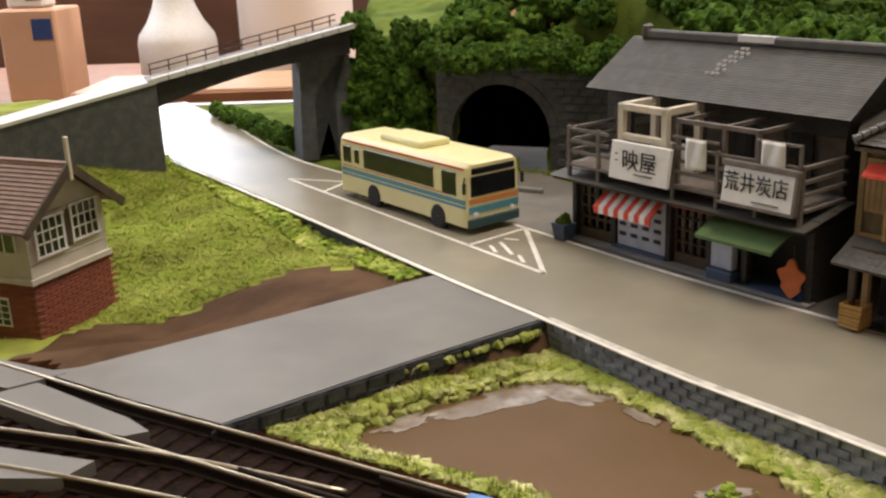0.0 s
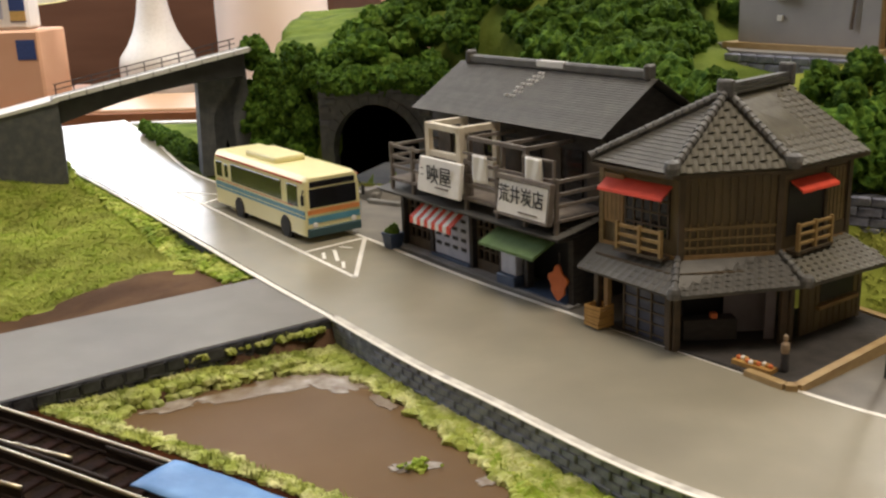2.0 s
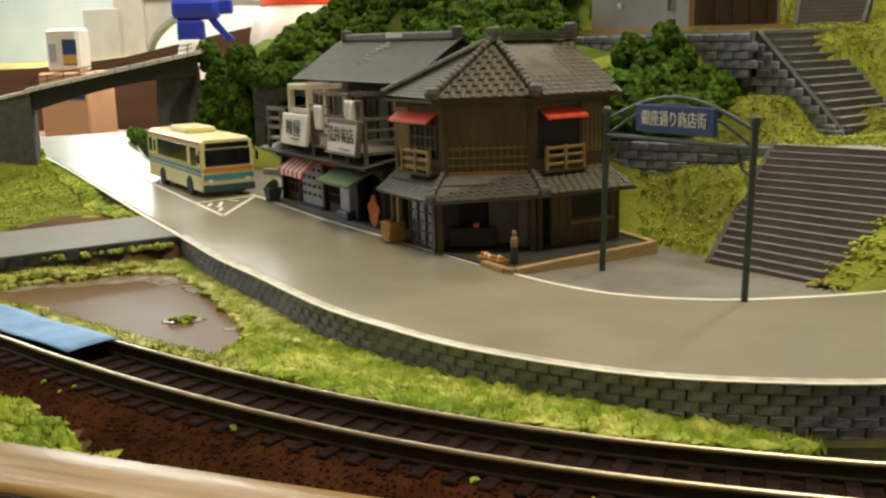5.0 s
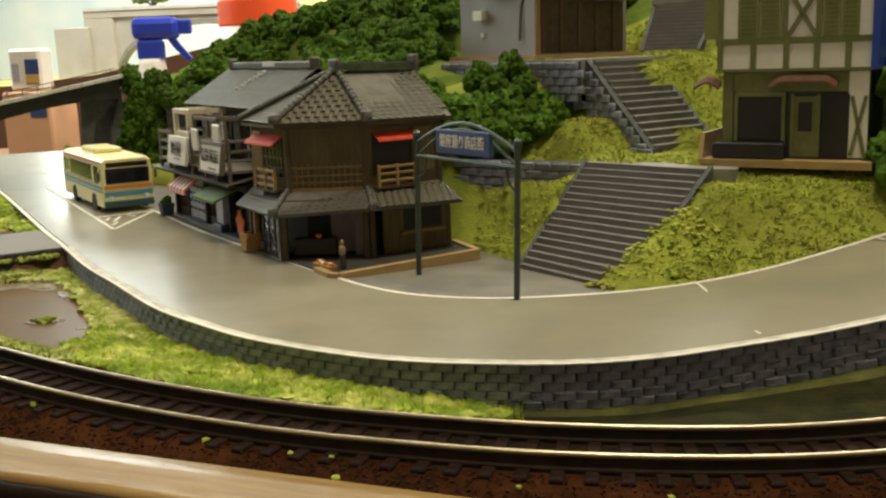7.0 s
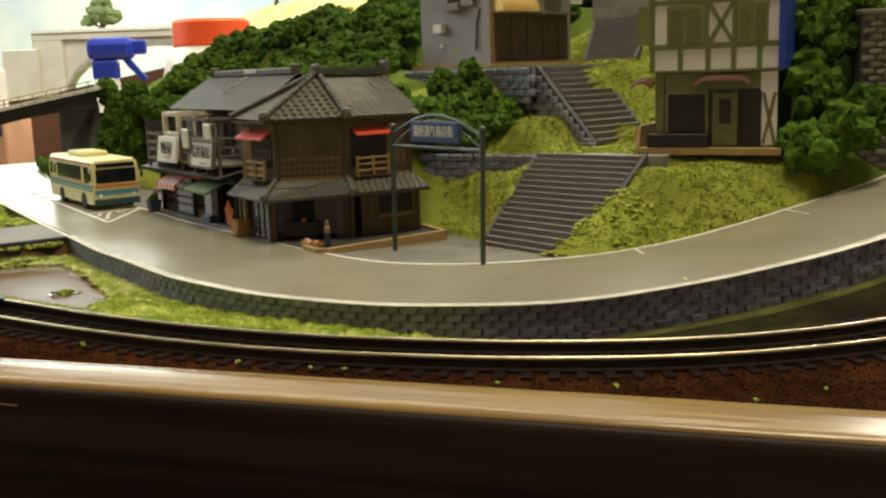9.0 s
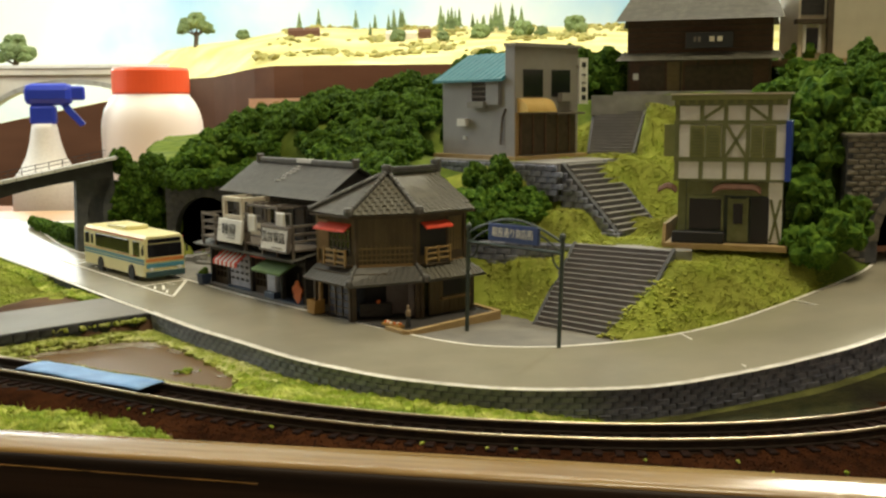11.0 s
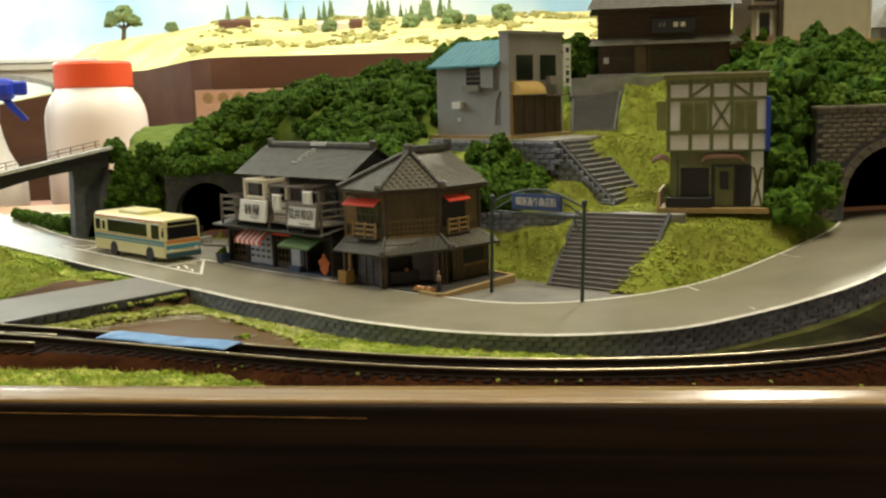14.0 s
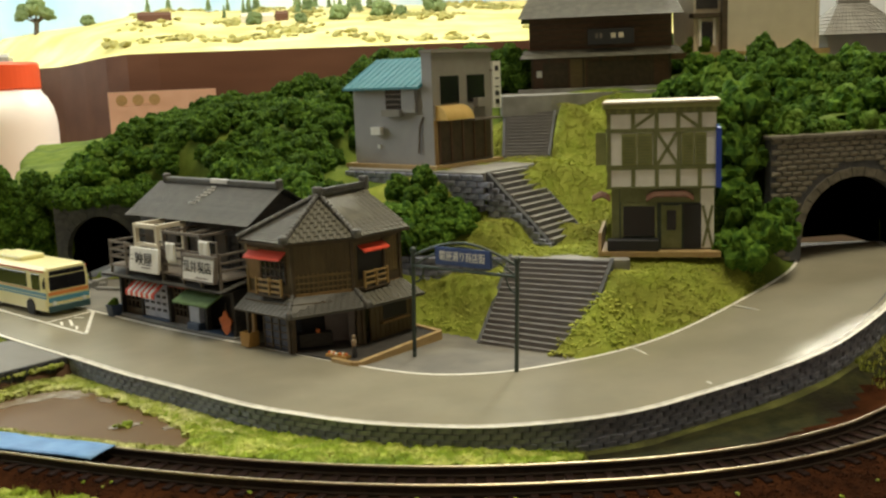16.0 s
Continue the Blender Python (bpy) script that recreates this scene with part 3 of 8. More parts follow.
left_edge, right_edge = evened(FRONT_EDGE, 120), evened(BACK_EDGE, 120)
sheet("road", left_edge, right_edge, road_z, 0.5, M_ROAD, "olive grey painted model road curving past the shops", "road")
b = bmesh.new()
prism(b, PLAZA_WEST, -0.3, -0.03)
tagged(part("forecourt", b, M_LOT), "grey painted forecourt beside the road", "pavement", kind="structure")
court_in = evened([p for p in BACK_EDGE if 17.0 < p.x < 32.6], 24)
court_out = evened([Vector(q) for q in ((16.6, 36.4), (21.5, 38.6), (25.6, 37.4), (27.6, 34.0), (32.0, 29.6), (33.4, 27.6))], 24)
sheet("lower_forecourt", court_in, court_out, lambda x, y: -0.03 - 0.42 * smoothstep(0.2, 3.6, far_from(back2, x, y)), 0.25, M_LOT, "grey painted forecourt sloping down to the steps", "pavement")


def stripe(name, line, width, z_of, lift, material, label, off=0.0):
    b = bmesh.new()
    rows = []
    for p, d in resampled(line, 0.6):
        s = Vector((-d.y, d.x))
        a, c = p + s * (off - width / 2), p + s * (off + width / 2)
        rows.append([b.verts.new((q.x, q.y, z_of(p.x, p.y) + h)) for q, h in ((a, lift), (c, lift), (c, -0.02), (a, -0.02))])
    for r, s in zip(rows, rows[1:]):
        for i in range(4):
            b.faces.new((r[i], r[(i + 1) % 4], s[(i + 1) % 4], s[i]))
    return tagged(part(name, b, material), label, "road marking", kind="structure")


stripe("edge_line", BACK_EDGE, 0.22, road_z, 0.02, M_LINE, "white line along the shop side of the road", 0.0)
stripe("edge_line", FRONT_EDGE, 0.26, road_z, 0.02, M_LINE, "white line along the open side of the road", -0.22)


def flat_line(p, q, w, name="bay_line", label="white painted bus bay line", z=0.0):
    b = bmesh.new()
    bar(b, (*p, z + 0.005), (*q, z + 0.005), w, 0.03)
    return tagged(part(name, b, M_LINE), label, "road marking", kind="structure")


flat_line((-13.0, 63.0), (1.9, 43.0), 0.22)
flat_line((1.9, 43.0), (1.45, 50.2), 0.24)
flat_line((-1.5, 47.5), (1.3, 50.1), 0.22)
flat_line((0.1, 47.9), (0.6, 45.9), 0.20)
flat_line((-0.4, 47.4), (-0.15, 46.3), 0.18)
flat_line((0.9, 45.7), (1.1, 44.6), 0.18)
flat_line((1.0, 48.2), (0.3, 48.5), 0.18)
flat_line((-8.6, 62.6), (-10.2, 59.3), 0.20)
flat_line((-13.0, 63.0), (-8.9, 61.6), 0.16)
for k in range(5):  # road lettering too worn to read
    u, v = -7.9 + 0.62 * k * 0.6, 58.3 - 0.62 * k * 0.78
    flat_line((u + 0.1, v - 0.1), (u + 1.7, v + 1.2), 0.22, "road_letter_bar", "worn white road lettering")
flat_line((-8.0, 58.0), (-6.2, 55.8), 0.16, "road_letter_bar", "worn white road lettering")
flat_line((-6.4, 59.4), (-4.8, 57.4), 0.16, "road_letter_bar", "worn white road lettering")
flat_line((22.6, 31.6), (25.8, 33.6), 0.14, "court_line", "pale worn line on the forecourt", -0.43)
flat_line((26.6, 33.2), (31.4, 28.6), 0.14, "court_line", "pale worn line on the forecourt", -0.43)
b = bmesh.new()
bar(b, (35.75, 18.45, 0.50), (34.65, 26.3, 0.40), 0.11, 0.03)
tagged(part("road_joint", b, M_LINE), "thin pale joint across the road", "road marking", kind="structure")
flat_line((43.6, 26.0), (42.2, 29.0), 0.09, "road_joint", "thin pale joint across the road", 1.75)

# side road with its dark stone kerb, and the crossing panels
b = bmesh.new()
prism(b, [(-2.9, 43.4), (-9, 39.0), (-15.6, 34.3), (-17.0, 33.9), (-12.9, 31.4), (-9.3, 29.4), (-3.8, 33.7), (1.55, 37.7)], -0.5, lambda x, y: -0.02 - 0.13 * smoothstep(0, -14, x))
tagged(part("side_road", b, M_SIDE), "grey painted side road down to the tracks", "road", kind="structure")
b = bmesh.new()
prism(b, [(-16.7, 32.9), (-12.4, 29.9), (-11.5, 29.0), (-12.2, 28.7), (-14.6, 29.6), (-18.3, 31.8)], -0.6, -0.12)
tagged(part("crossing_panel", b, M_SIDE), "grey panel between the crossing rails", "pavement", kind="structure")
b = bmesh.new()
prism(b, [(-20, 29.4), (-12.6, 27.2), (-13.2, 26.2), (-16, 26.3), (-21, 27.4)], -0.6, -0.14)
tagged(part("crossing_panel", b, M_SIDE), "grey panel between the crossing rails", "pavement", kind="structure")
b = bmesh.new()
prism(b, [(-22, 36.5), (-16.0, 33.7), (-17.6, 32.5), (-24, 35)], -0.6, -0.13)
tagged(part("crossing_panel", b, M_SIDE), "grey panel between the crossing rails", "pavement", kind="structure")

b = bmesh.new()
prism(b, POND, -1.7, -1.32)
tagged(part("pond_water", b, M_WATER, smooth=False), "glossy brown pond water", "water", kind="structure")


def puddle(cx, cy, rx, ry, turn, seed):
    """A dried, shiny patch of varnish with a ragged rim; its pale colour stands for glints."""
    b = bmesh.new()
    pts = []
    for i in range(40):
        a = 2 * math.pi * i / 40
        r = 1 + 0.45 * noise.noise(Vector((math.cos(a) * 1.6, math.sin(a) * 1.6, seed))) + 0.35 * noise.noise(Vector((math.cos(a) * 4, math.sin(a) * 4, seed)))
        x, y = rx * r * math.cos(a), ry * r * math.sin(a)
        c, s = math.cos(turn), math.sin(turn)
        pts.append((cx + c * x - s * y, cy + s * x + c * y))
    prism(b, pts, -1.325, -1.310 + 0.004 * seed)
    return tagged(part("varnish_patch", b, M_VARNISH_GLINT), "dried varnish patch on the pond with painted pale glints", "water", kind="structure")


puddle(2.0, 33.9, 2.1, 0.95, -0.55, 1)
puddle(0.2, 33.3, 1.3, 0.7, 0.3, 2)
puddle(-1.4, 32.5, 1.5, 0.55, 0.5, 3)
puddle(-3.6, 31.5, 1.2, 0.4, 0.6, 6)
puddle(4.4, 31.6, 0.8, 0.3, -0.9, 7)
puddle(5.9, 26.6, 0.8, 0.4, 0.2, 4)
puddle(8.4, 25.6, 0.5, 0.25, 0.6, 5)


def rail_strip(line, off):
    """One rail: a dark web and foot, and a bright head with a rounded crown."""
    web, head = bmesh.new(), bmesh.new()
    web_shape = ((-0.10, -0.58), (0.10, -0.58), (0.10, -0.5), (0.055, -0.44), (0.055, -0.2), (0.075, -0.17), (-0.075, -0.17), (-0.055, -0.2), (-0.055, -0.44), (-0.10, -0.5))
    head_shape = [(-0.065, -0.17), (0.065, -0.17), (0.065, -0.11), (0.052, -0.072), (0.027, -0.052), (0.0, -0.045), (-0.027, -0.052), (-0.052, -0.072), (-0.065, -0.11)]
    for bm_, shape in ((web, web_shape), (head, head_shape)):
        rings = []
        for p, d in resampled(line, 0.7):
            s = Vector((-d.y, d.x))
            rings.append([Vector((p.x + s.x * (off + w), p.y + s.y * (off + w), z)) for w, z in shape])
        solid(bm_, rings)
    return web, head


def build_track(line, label):
    root = thing("railway_track", 0, 0, 0, 0, label, "track", kind="structure")
    for off in (-1.0, 1.0):
        web, head = rail_strip(line, off)
        r = part("rail", web, M_RUST, root)
        part("rail_head", head, M_RAIL, r, "worn bright rail head", smooth=True)
    data = None
    for p, d in resampled(line, 0.86):
        if data is None:
            sb = bmesh.new()
            soft_box(sb, -0.19, -1.72, -0.16, 0.19, 1.72, 0.17, 0.04)
            data = mesh_of("sleeper", sb, M_SLEEPER)
        s = new("sleeper", data)
        s.matrix_basis = place(p.x, p.y, -0.70, math.degrees(math.atan2(d.y, d.x)))
        s.parent = root
    return root


build_track(TRACK_A, "curved single railway track on dark sleepers and red ballast")
build_track(TRACK_B[:-9], "diverging railway track joining at a turnout")
for k, (line, off, a, c) in enumerate(((TRACK_A, 0.72, 30, 42), (TRACK_A, -0.72, 24, 34))):
    web, head = rail_strip(line[a:c], off)
    join(web, head)
    tagged(part("check_rail", web, M_RUST), "short dark check rail beside the turnout frog", "rail", kind="structure")

# ---- front board of the layout ----
ed = Vector((0.9724, -0.2334))
eo = Vector((-3.0, 14.3))
turn_e = math.degrees(math.atan2(ed.y, ed.x))
edge = thing("layout_edge", eo.x, eo.y, -0.3, turn_e, "varnished wooden edging and dark fascia of the layout", "edge board", kind="structure")
b = bmesh.new()
prof = [(0.0, -0.6), (0.0, 0.02), (-0.02, 0.07), (-0.06, 0.10), (-0.7, 0.075), (-1.35, 0.03), (-1.52, 0.012), (-1.66, -0.015), (-1.78, -0.055), (-1.86, -0.11), (-1.90, -0.18), (-1.91, -0.3), (-1.91, -0.9)]
solid(b, [[Vector((x, y, z + 0.012 * noise.noise(Vector((x * 0.7, y, 0))))) for y, z in prof] for x in [-60 + 1.25 * i for i in range(113)]])
part("edging", b, M_WOOD, edge, "worn varnished wooden edging", smooth=True)
b = bmesh.new()
fprof = [(-1.8, -40), (-2.08, -40), (-2.08, -0.52), (-2.06, -0.34), (-2.0, -0.24), (-1.89, -0.18), (-1.8, -0.3)]
solid(b, [[Vector((x, y + 0.02 * noise.noise(Vector((x * 0.3, z, 4))), z)) for y, z in fprof] for x in [-60 + 2.5 * i for i in range(57)]])
part("fascia", b, M_FASCIA, edge, "dark brown wooden fascia", smooth=True)
b = bmesh.new()
solid(b, [[Vector((x, -2.10, -0.62 - 0.012 * x - 0.03 * w)), Vector((x, -2.10, -0.62 - 0.012 * x + 0.03 * w)), Vector((x, -2.04, -0.60 - 0.012 * x)), Vector((x, -2.04, -0.64 - 0.012 * x))]
          for x, w in [(-8 + 0.5 * i, max(0.05, 0.5 + noise.noise(Vector((i * 0.4, 2, 0))))) for i in range(50)]])
part("scratch", b, M_CRATE, edge, "pale scratch along the fascia")
b = bmesh.new()
box(b, -60, -1.7, -6, 80, 80, -4.2)
part("baseboard", b, M_FASCIA, edge, "dark wooden baseboard")

# ---- stone retaining wall along the road ----
def stone_mesh(seed, w, h, d, material=None):
    rng = random.Random(seed)
    b = bmesh.new()
    box(b, -w / 2, -d, -h / 2, w / 2, 0, h / 2)
    bmesh.ops.bevel(b, geom=b.edges[:], offset=min(w, h) * 0.13, segments=1, affect="EDGES")
    for v in b.verts:
        v.co += Vector((rng.uniform(-1, 1) * 0.5, rng.uniform(-1, 1), rng.uniform(-1, 1) * 0.5)) * 0.035
    return mesh_of("stone", b, material or M_STONE)


def wall_run(root, line, courses, h, w, z_of, meshes, inward=0.0, near=None):
    """Courses of single stones, facing to the right of the way along the line; those outside near(x) are joined as one."""
    verts, faces = [], []
    for k in range(courses):
        for i, (p, d) in enumerate(resampled(line, w + 0.03)):
            q = p + d * (w * 0.5 * (k % 2))
            me = meshes[(i * 7 + k * 3 + (i * k) % 5) % len(meshes)]
            side = Vector((d.y, -d.x))
            rise = math.atan2(z_of(q.x + d.x, q.y + d.y) - z_of(q.x - d.x, q.y - d.y), 2)
            q = q + side * inward
            m = place(q.x, q.y, z_of(q.x, q.y) - h * (k + 0.5), math.degrees(math.atan2(d.y, d.x))) @ Matrix.Rotation(-rise, 4, "Y")
            if near and not near(q.x):
                n0 = len(verts)
                verts += [tuple(m @ v.co) for v in me.vertices]
                faces += [tuple(n0 + j for j in f.vertices) for f in me.polygons]
                continue
            s = new("stone", me)
            s.matrix_basis = m
            s.parent = root
    if verts:
        me = bpy.data.meshes.new("far_stones")
        me.from_pydata(verts, [], faces)
        me.materials.append(meshes[0].materials[0])
        s = new("far_stones", me)
        s.parent = root
        tagged(s, kind="stuff")


STONES = [stone_mesh(i, 1.0, 0.42, 0.16) for i in range(7)]
SMALL_STONES = [stone_mesh(60 + i, 0.70 if i % 3 else 0.68, 0.31, 0.15) for i in range(8)]
near_run = [p for p in FRONT_EDGE if p.x > 1.4]
wall = thing("retaining_wall", 0, 0, 0, 0, "dark grey stone retaining wall below the road edge", "wall", kind="structure")
b = bmesh.new()
rows = []
for p, d in resampled([Vector(q) for q in FRONT_EDGE], 0.8):
    s = Vector((d.y, -d.x))
    q = p + s * 0.05
    z = road_z(p.x, p.y)
    r = p - s * 0.5
    rows.append([b.verts.new(c) for c in ((q.x, q.y, z - 0.05), (r.x, r.y, z - 0.05), (r.x, r.y, z - 2.6), (q.x, q.y, z - 2.6))])
for r, s in zip(rows, rows[1:]):
    for i in range(4):
        b.faces.new((r[i], r[(i + 1) % 4], s[(i + 1) % 4], s[i]))
part("wall_core", b, M_JOINT, wall)
wall_run(wall, near_run, 6, 0.31, 0.70, lambda x, y: road_z(x, y) - 0.07, SMALL_STONES, 0.05, lambda x: 4 < x < 36)
verge = []
for p, d in resampled([q for q in near_run if q.x > 24], 0.7):
    s = Vector((d.y, -d.x))
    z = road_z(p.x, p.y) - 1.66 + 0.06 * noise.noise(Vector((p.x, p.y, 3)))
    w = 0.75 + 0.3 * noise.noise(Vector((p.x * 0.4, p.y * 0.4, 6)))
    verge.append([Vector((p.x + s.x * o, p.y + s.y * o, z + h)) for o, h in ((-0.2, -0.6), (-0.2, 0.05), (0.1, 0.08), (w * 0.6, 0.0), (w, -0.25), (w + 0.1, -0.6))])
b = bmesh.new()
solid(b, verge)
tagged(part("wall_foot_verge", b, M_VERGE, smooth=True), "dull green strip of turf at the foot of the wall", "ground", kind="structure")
cap = []
for p, d in resampled(near_run, 0.7):
    s = Vector((d.y, -d.x))
    z = road_z(p.x, p.y)
    cap.append([Vector((p.x + s.x * o, p.y + s.y * o, z + h)) for o, h in ((-0.08, -0.08), (-0.08, 0.028), (0.19, 0.022), (0.19, -0.08))])
b = bmesh.new()
solid(b, cap)
part("coping", b, M_EDGE, wall, "worn pale coping along the road edge")
kerb = thing("side_road_kerb", 0, 0, 0, 0, "dark stone kerb wall of the side road", "wall", kind="structure")
kline = [Vector((-9.3, 29.4)), Vector((-3.8, 33.7)), Vector((1.55, 37.65))]
b = bmesh.new()
for a, c in zip(kline, kline[1:]):
    d = (c - a).normalized()
    s = Vector((d.y, -d.x))
    prism(b, [tuple(a), tuple(c), tuple(c + s * 0.12), tuple(a + s * 0.12)], -1.7, lambda x, y: -0.06 - 0.13 * smoothstep(0, -14, x))
part("kerb_core", b, M_JOINT, kerb)
wall_run(kerb, kline, 2, 0.5, 0.8, lambda x, y: -0.1 - 0.13 * smoothstep(0, -14, x), [stone_mesh(30 + i, 0.78, 0.5, 0.07, M_KERB) for i in range(4)], 0.12)


# ---- foliage ----
def bush_mesh(seed, lobes, light=False, fine=3):
    """Foam foliage: rough lobes grown together, each of small knobs."""
    rng = random.Random(seed)
    b = bmesh.new()
    for k in range(lobes * 3):
        a = 2.4 * k + rng.uniform(0, 0.6)
        rise = rng.uniform(0.0, 1.0)
        r = (rng.uniform(0.45, 0.78) * (1 - 0.55 * rise)) if k else 0
        size = rng.uniform(0.26, 0.42) if k else 0.66
        c = Vector((r * math.cos(a), r * math.sin(a), 0.15 + 0.85 * rise if k else 0.5))
        t = bmesh.new()
        bmesh.ops.create_icosphere(t, subdivisions=2 if k else fine, radius=1)
        for v in t.verts:
            d = v.co.normalized()
            f = 1 + 0.38 * noise.noise(d * 2.1 + Vector((seed, k, 0))) + 0.26 * noise.noise(d * 5.2 + Vector((k, seed, 3))) + rng.uniform(-0.2, 0.2)
            v.co = c + d * size * f
        join(b, t)
    return mesh_of("bush", b, M_LEAF2 if light else M_LEAF)


BUSHES = [bush_mesh(i, 4 + i % 2) for i in range(7)]
LIGHT_BUSHES = [bush_mesh(20 + i, 5, True) for i in range(2)]


def bush(x, y, z, size, rng, light=False, tall=1.0):
    ob = new("bush", rng.choice(LIGHT_BUSHES if light else BUSHES))
    ob.matrix_basis = place(x, y, z, rng.uniform(0, 360)) @ Matrix.Diagonal((size * rng.uniform(0.85, 1.15), size * rng.uniform(0.85, 1.15), size * tall * rng.uniform(0.9, 1.15), 1))
    return tagged(ob, "dark green foam bush on the slope" if not light else "light green foam bush on the slope", "bush", "bushes on the hill")


FAR_BUSHES = [bush_mesh(40 + i, 3, i == 4, 3) for i in range(5)]
far_spots = []


def bush_stuff(name, spots, label):
    """Bushes too far off to pick apart, as one mesh."""
    rr = random.Random(8)
    verts, faces = [], []
    shapes = [([v.co.copy() for v in me.vertices], [tuple(p.vertices) for p in me.polygons]) for me in FAR_BUSHES]
    for x, y, z, s in spots:
        vs, fs = rr.choice(shapes)
        m = place(x, y, z, rr.uniform(0, 360)) @ Matrix.Diagonal((s, s, s * rr.uniform(0.9, 1.1), 1))
        n0 = len(verts)
        verts += [tuple(m @ v) for v in vs]
        faces += [tuple(i + n0 for i in f) for f in fs]
    me = bpy.data.meshes.new(name)
    me.from_pydata(verts, [], faces)
    me.materials.append(M_LEAF)
    return tagged(new(name, me), label, "bushes", kind="stuff")


rng = random.Random(5)
for k in range(430):  # the wooded hill behind the shops
    u, v = rng.uniform(-18, 16), 8.6 + 22 * rng.random() ** 1.3
    p = Vector((1.4, 50.3, 0)) + E_DIR * u + N_DIR * v
    if (p.x > 21 and p.y < 60) or p.x > 26:
        continue
    edge_size = 1.25 if v < 14 else 1.45
    if noise.noise(Vector((p.x * 0.22, p.y * 0.22, 4))) < -0.34 or (-5 < (p.x - 0.6) * 0.94 - (p.y - 64.5) * 0.342 < 8 and (p.x - 0.6) * 0.342 + (p.y - 64.5) * 0.94 < 1.4):
        continue
    if v > 12.5:
        far_spots.append((p.x, p.y, ground_z(p.x, p.y) - 0.1, 1.4 * rng.uniform(0.75, 1.25)))
        continue
    bush(p.x, p.y, ground_z(p.x, p.y) - 0.1, edge_size * rng.uniform(0.75, 1.25), rng, rng.random() < 0.2)
for k in range(84):  # foliage hanging between the left tunnel and the bridge pier
    t, z = rng.random(), rng.uniform(0.2, 8.0)
    p = Vector((-9.7, 72.0)).lerp(Vector((-4.4, 67.6)), t) + Vector((0.03, 0.06)) * z
    bush(p.x + rng.uniform(-0.3, 0.3), p.y, z, rng.uniform(0.8, 1.4), rng)
for k in range(40):  # fringe along the top of the portal wall and behind the shops
    t = k / 39
    p = Vector((-3.6, 66.6)).lerp(Vector((8.0, 62.0)), t)
    bush(p.x + rng.uniform(-0.3, 0.1), p.y + rng.uniform(-0.7, 0.6), 6.3 + rng.uniform(-0.3, 0.5), rng.uniform(0.8, 1.2), rng)
for k in range(22):
    t = k / 21
    p = Vector((10.2, 60.6)).lerp(Vector((19.8, 45.4)), t)
    bush(p.x + rng.uniform(0.0, 0.8), p.y, rng.uniform(4.0, 7.4), rng.uniform(1.0, 1.4), rng)
for x, y, z, s in ((20.5, 43.5, 5.0, 1.6), (22.0, 44.0, 5.6, 1.5), (23.4, 43.2, 5.6, 1.6), (24.8, 42.6, 5.6, 1.5), (26.3, 42.4, 5.2, 1.3), (22.6, 42.2, 4.6, 1.4), (24.3, 41.6, 4.4, 1.4), (25.8, 41.2, 4.4, 1.2), (21.2, 46.0, 6.5, 1.6), (19.3, 46.5, 7.0, 1.7), (17.5, 48.0, 7.6, 1.6), (27.4, 42.8, 5.8, 0.9)):
    bush(x, y, z, s, rng)
for x, y, s in ((27.0, 44.6, 1.1), (26.2, 43.8, 1.2), (27.9, 43.6, 1.2), (28.6, 42.7, 1.1), (27.2, 42.4, 1.2), (28.3, 41.8, 1.0), (25.2, 44.8, 1.2), (24.4, 46.2, 1.3), (26.2, 45.8, 1.1)):
    bush(x, y, ground_z(x, y) - 0.1, s, rng, False)
for k in range(85):  # the hill over the right tunnel
    x, y = rng.uniform(46.0, 66), rng.uniform(34.5, 56)
    if y < 36.5 or (x > 47 and y < 38) or (x > 53 and y > 50) or (x < 48 and y > 43):
        continue
    z = ground_z(x, y) + (1.0 if y < 40 else 0.2)
    bush(x, y, z, rng.uniform(1.1, 1.8), rng, rng.random() < 0.2)
for x, y, z, s in ((44.6, 31.3, 3.6, 1.7), (46.0, 31.6, 4.6, 1.7), (47.2, 32.4, 5.4, 1.6), (43.8, 32.6, 4.2, 1.4), (45.4, 33.2, 6.2, 1.6), (44.8, 35.0, 7.5, 1.9), (46.2, 35.4, 9.4, 2.0), (44.6, 36.5, 10.0, 2.0), (45.8, 37.5, 11.8, 2.1), (47.5, 37.5, 12.8, 2.0), (44.4, 38, 8.0, 1.8)):
    bush(x, y, z, s, rng)
for k in range(80):
    x, y = rng.uniform(45.5, 62), rng.uniform(42, 55)
    far_spots.append((x, y, ground_z(x, y), rng.uniform(1.1, 1.6)))
for k in range(40):  # behind the upper shops
    x, y = rng.uniform(30, 62), rng.uniform(66, 78)
    far_spots.append((x, y, ground_z(x, y) + 0.5, rng.uniform(1.7, 2.8)))
for k in range(26):  # over the mouth of the right tunnel
    x, y = 47.6 + 0.62 * k, rng.uniform(35.0, 36.6)
    bush(x, y, 11.0 + rng.uniform(-0.3, 0.7), rng.uniform(0.9, 1.4), rng, rng.random() < 0.3)
for k in range(34):  # between the grey house and the inn
    x, y = rng.uniform(25, 39.5), rng.uniform(65.5, 72)
    far_spots.append((x, y, max(ground_z(x, y), 13.2) + rng.uniform(0.5, 2.6), rng.uniform(1.8, 2.6)))
bush_stuff("hill_bushes", far_spots, "dark green foam bushes along the back of the hill")
for x, y, s in ((26.5, 61.5, 1.8), (29, 60.5, 2.0), (31.5, 61.5, 2.2), (33.0, 62, 1.8), (24, 61, 1.9), (56.5, 63.5, 2.4), (54.8, 60.5, 1.8)):
    bush(x, y, ground_z(x, y), s, rng)
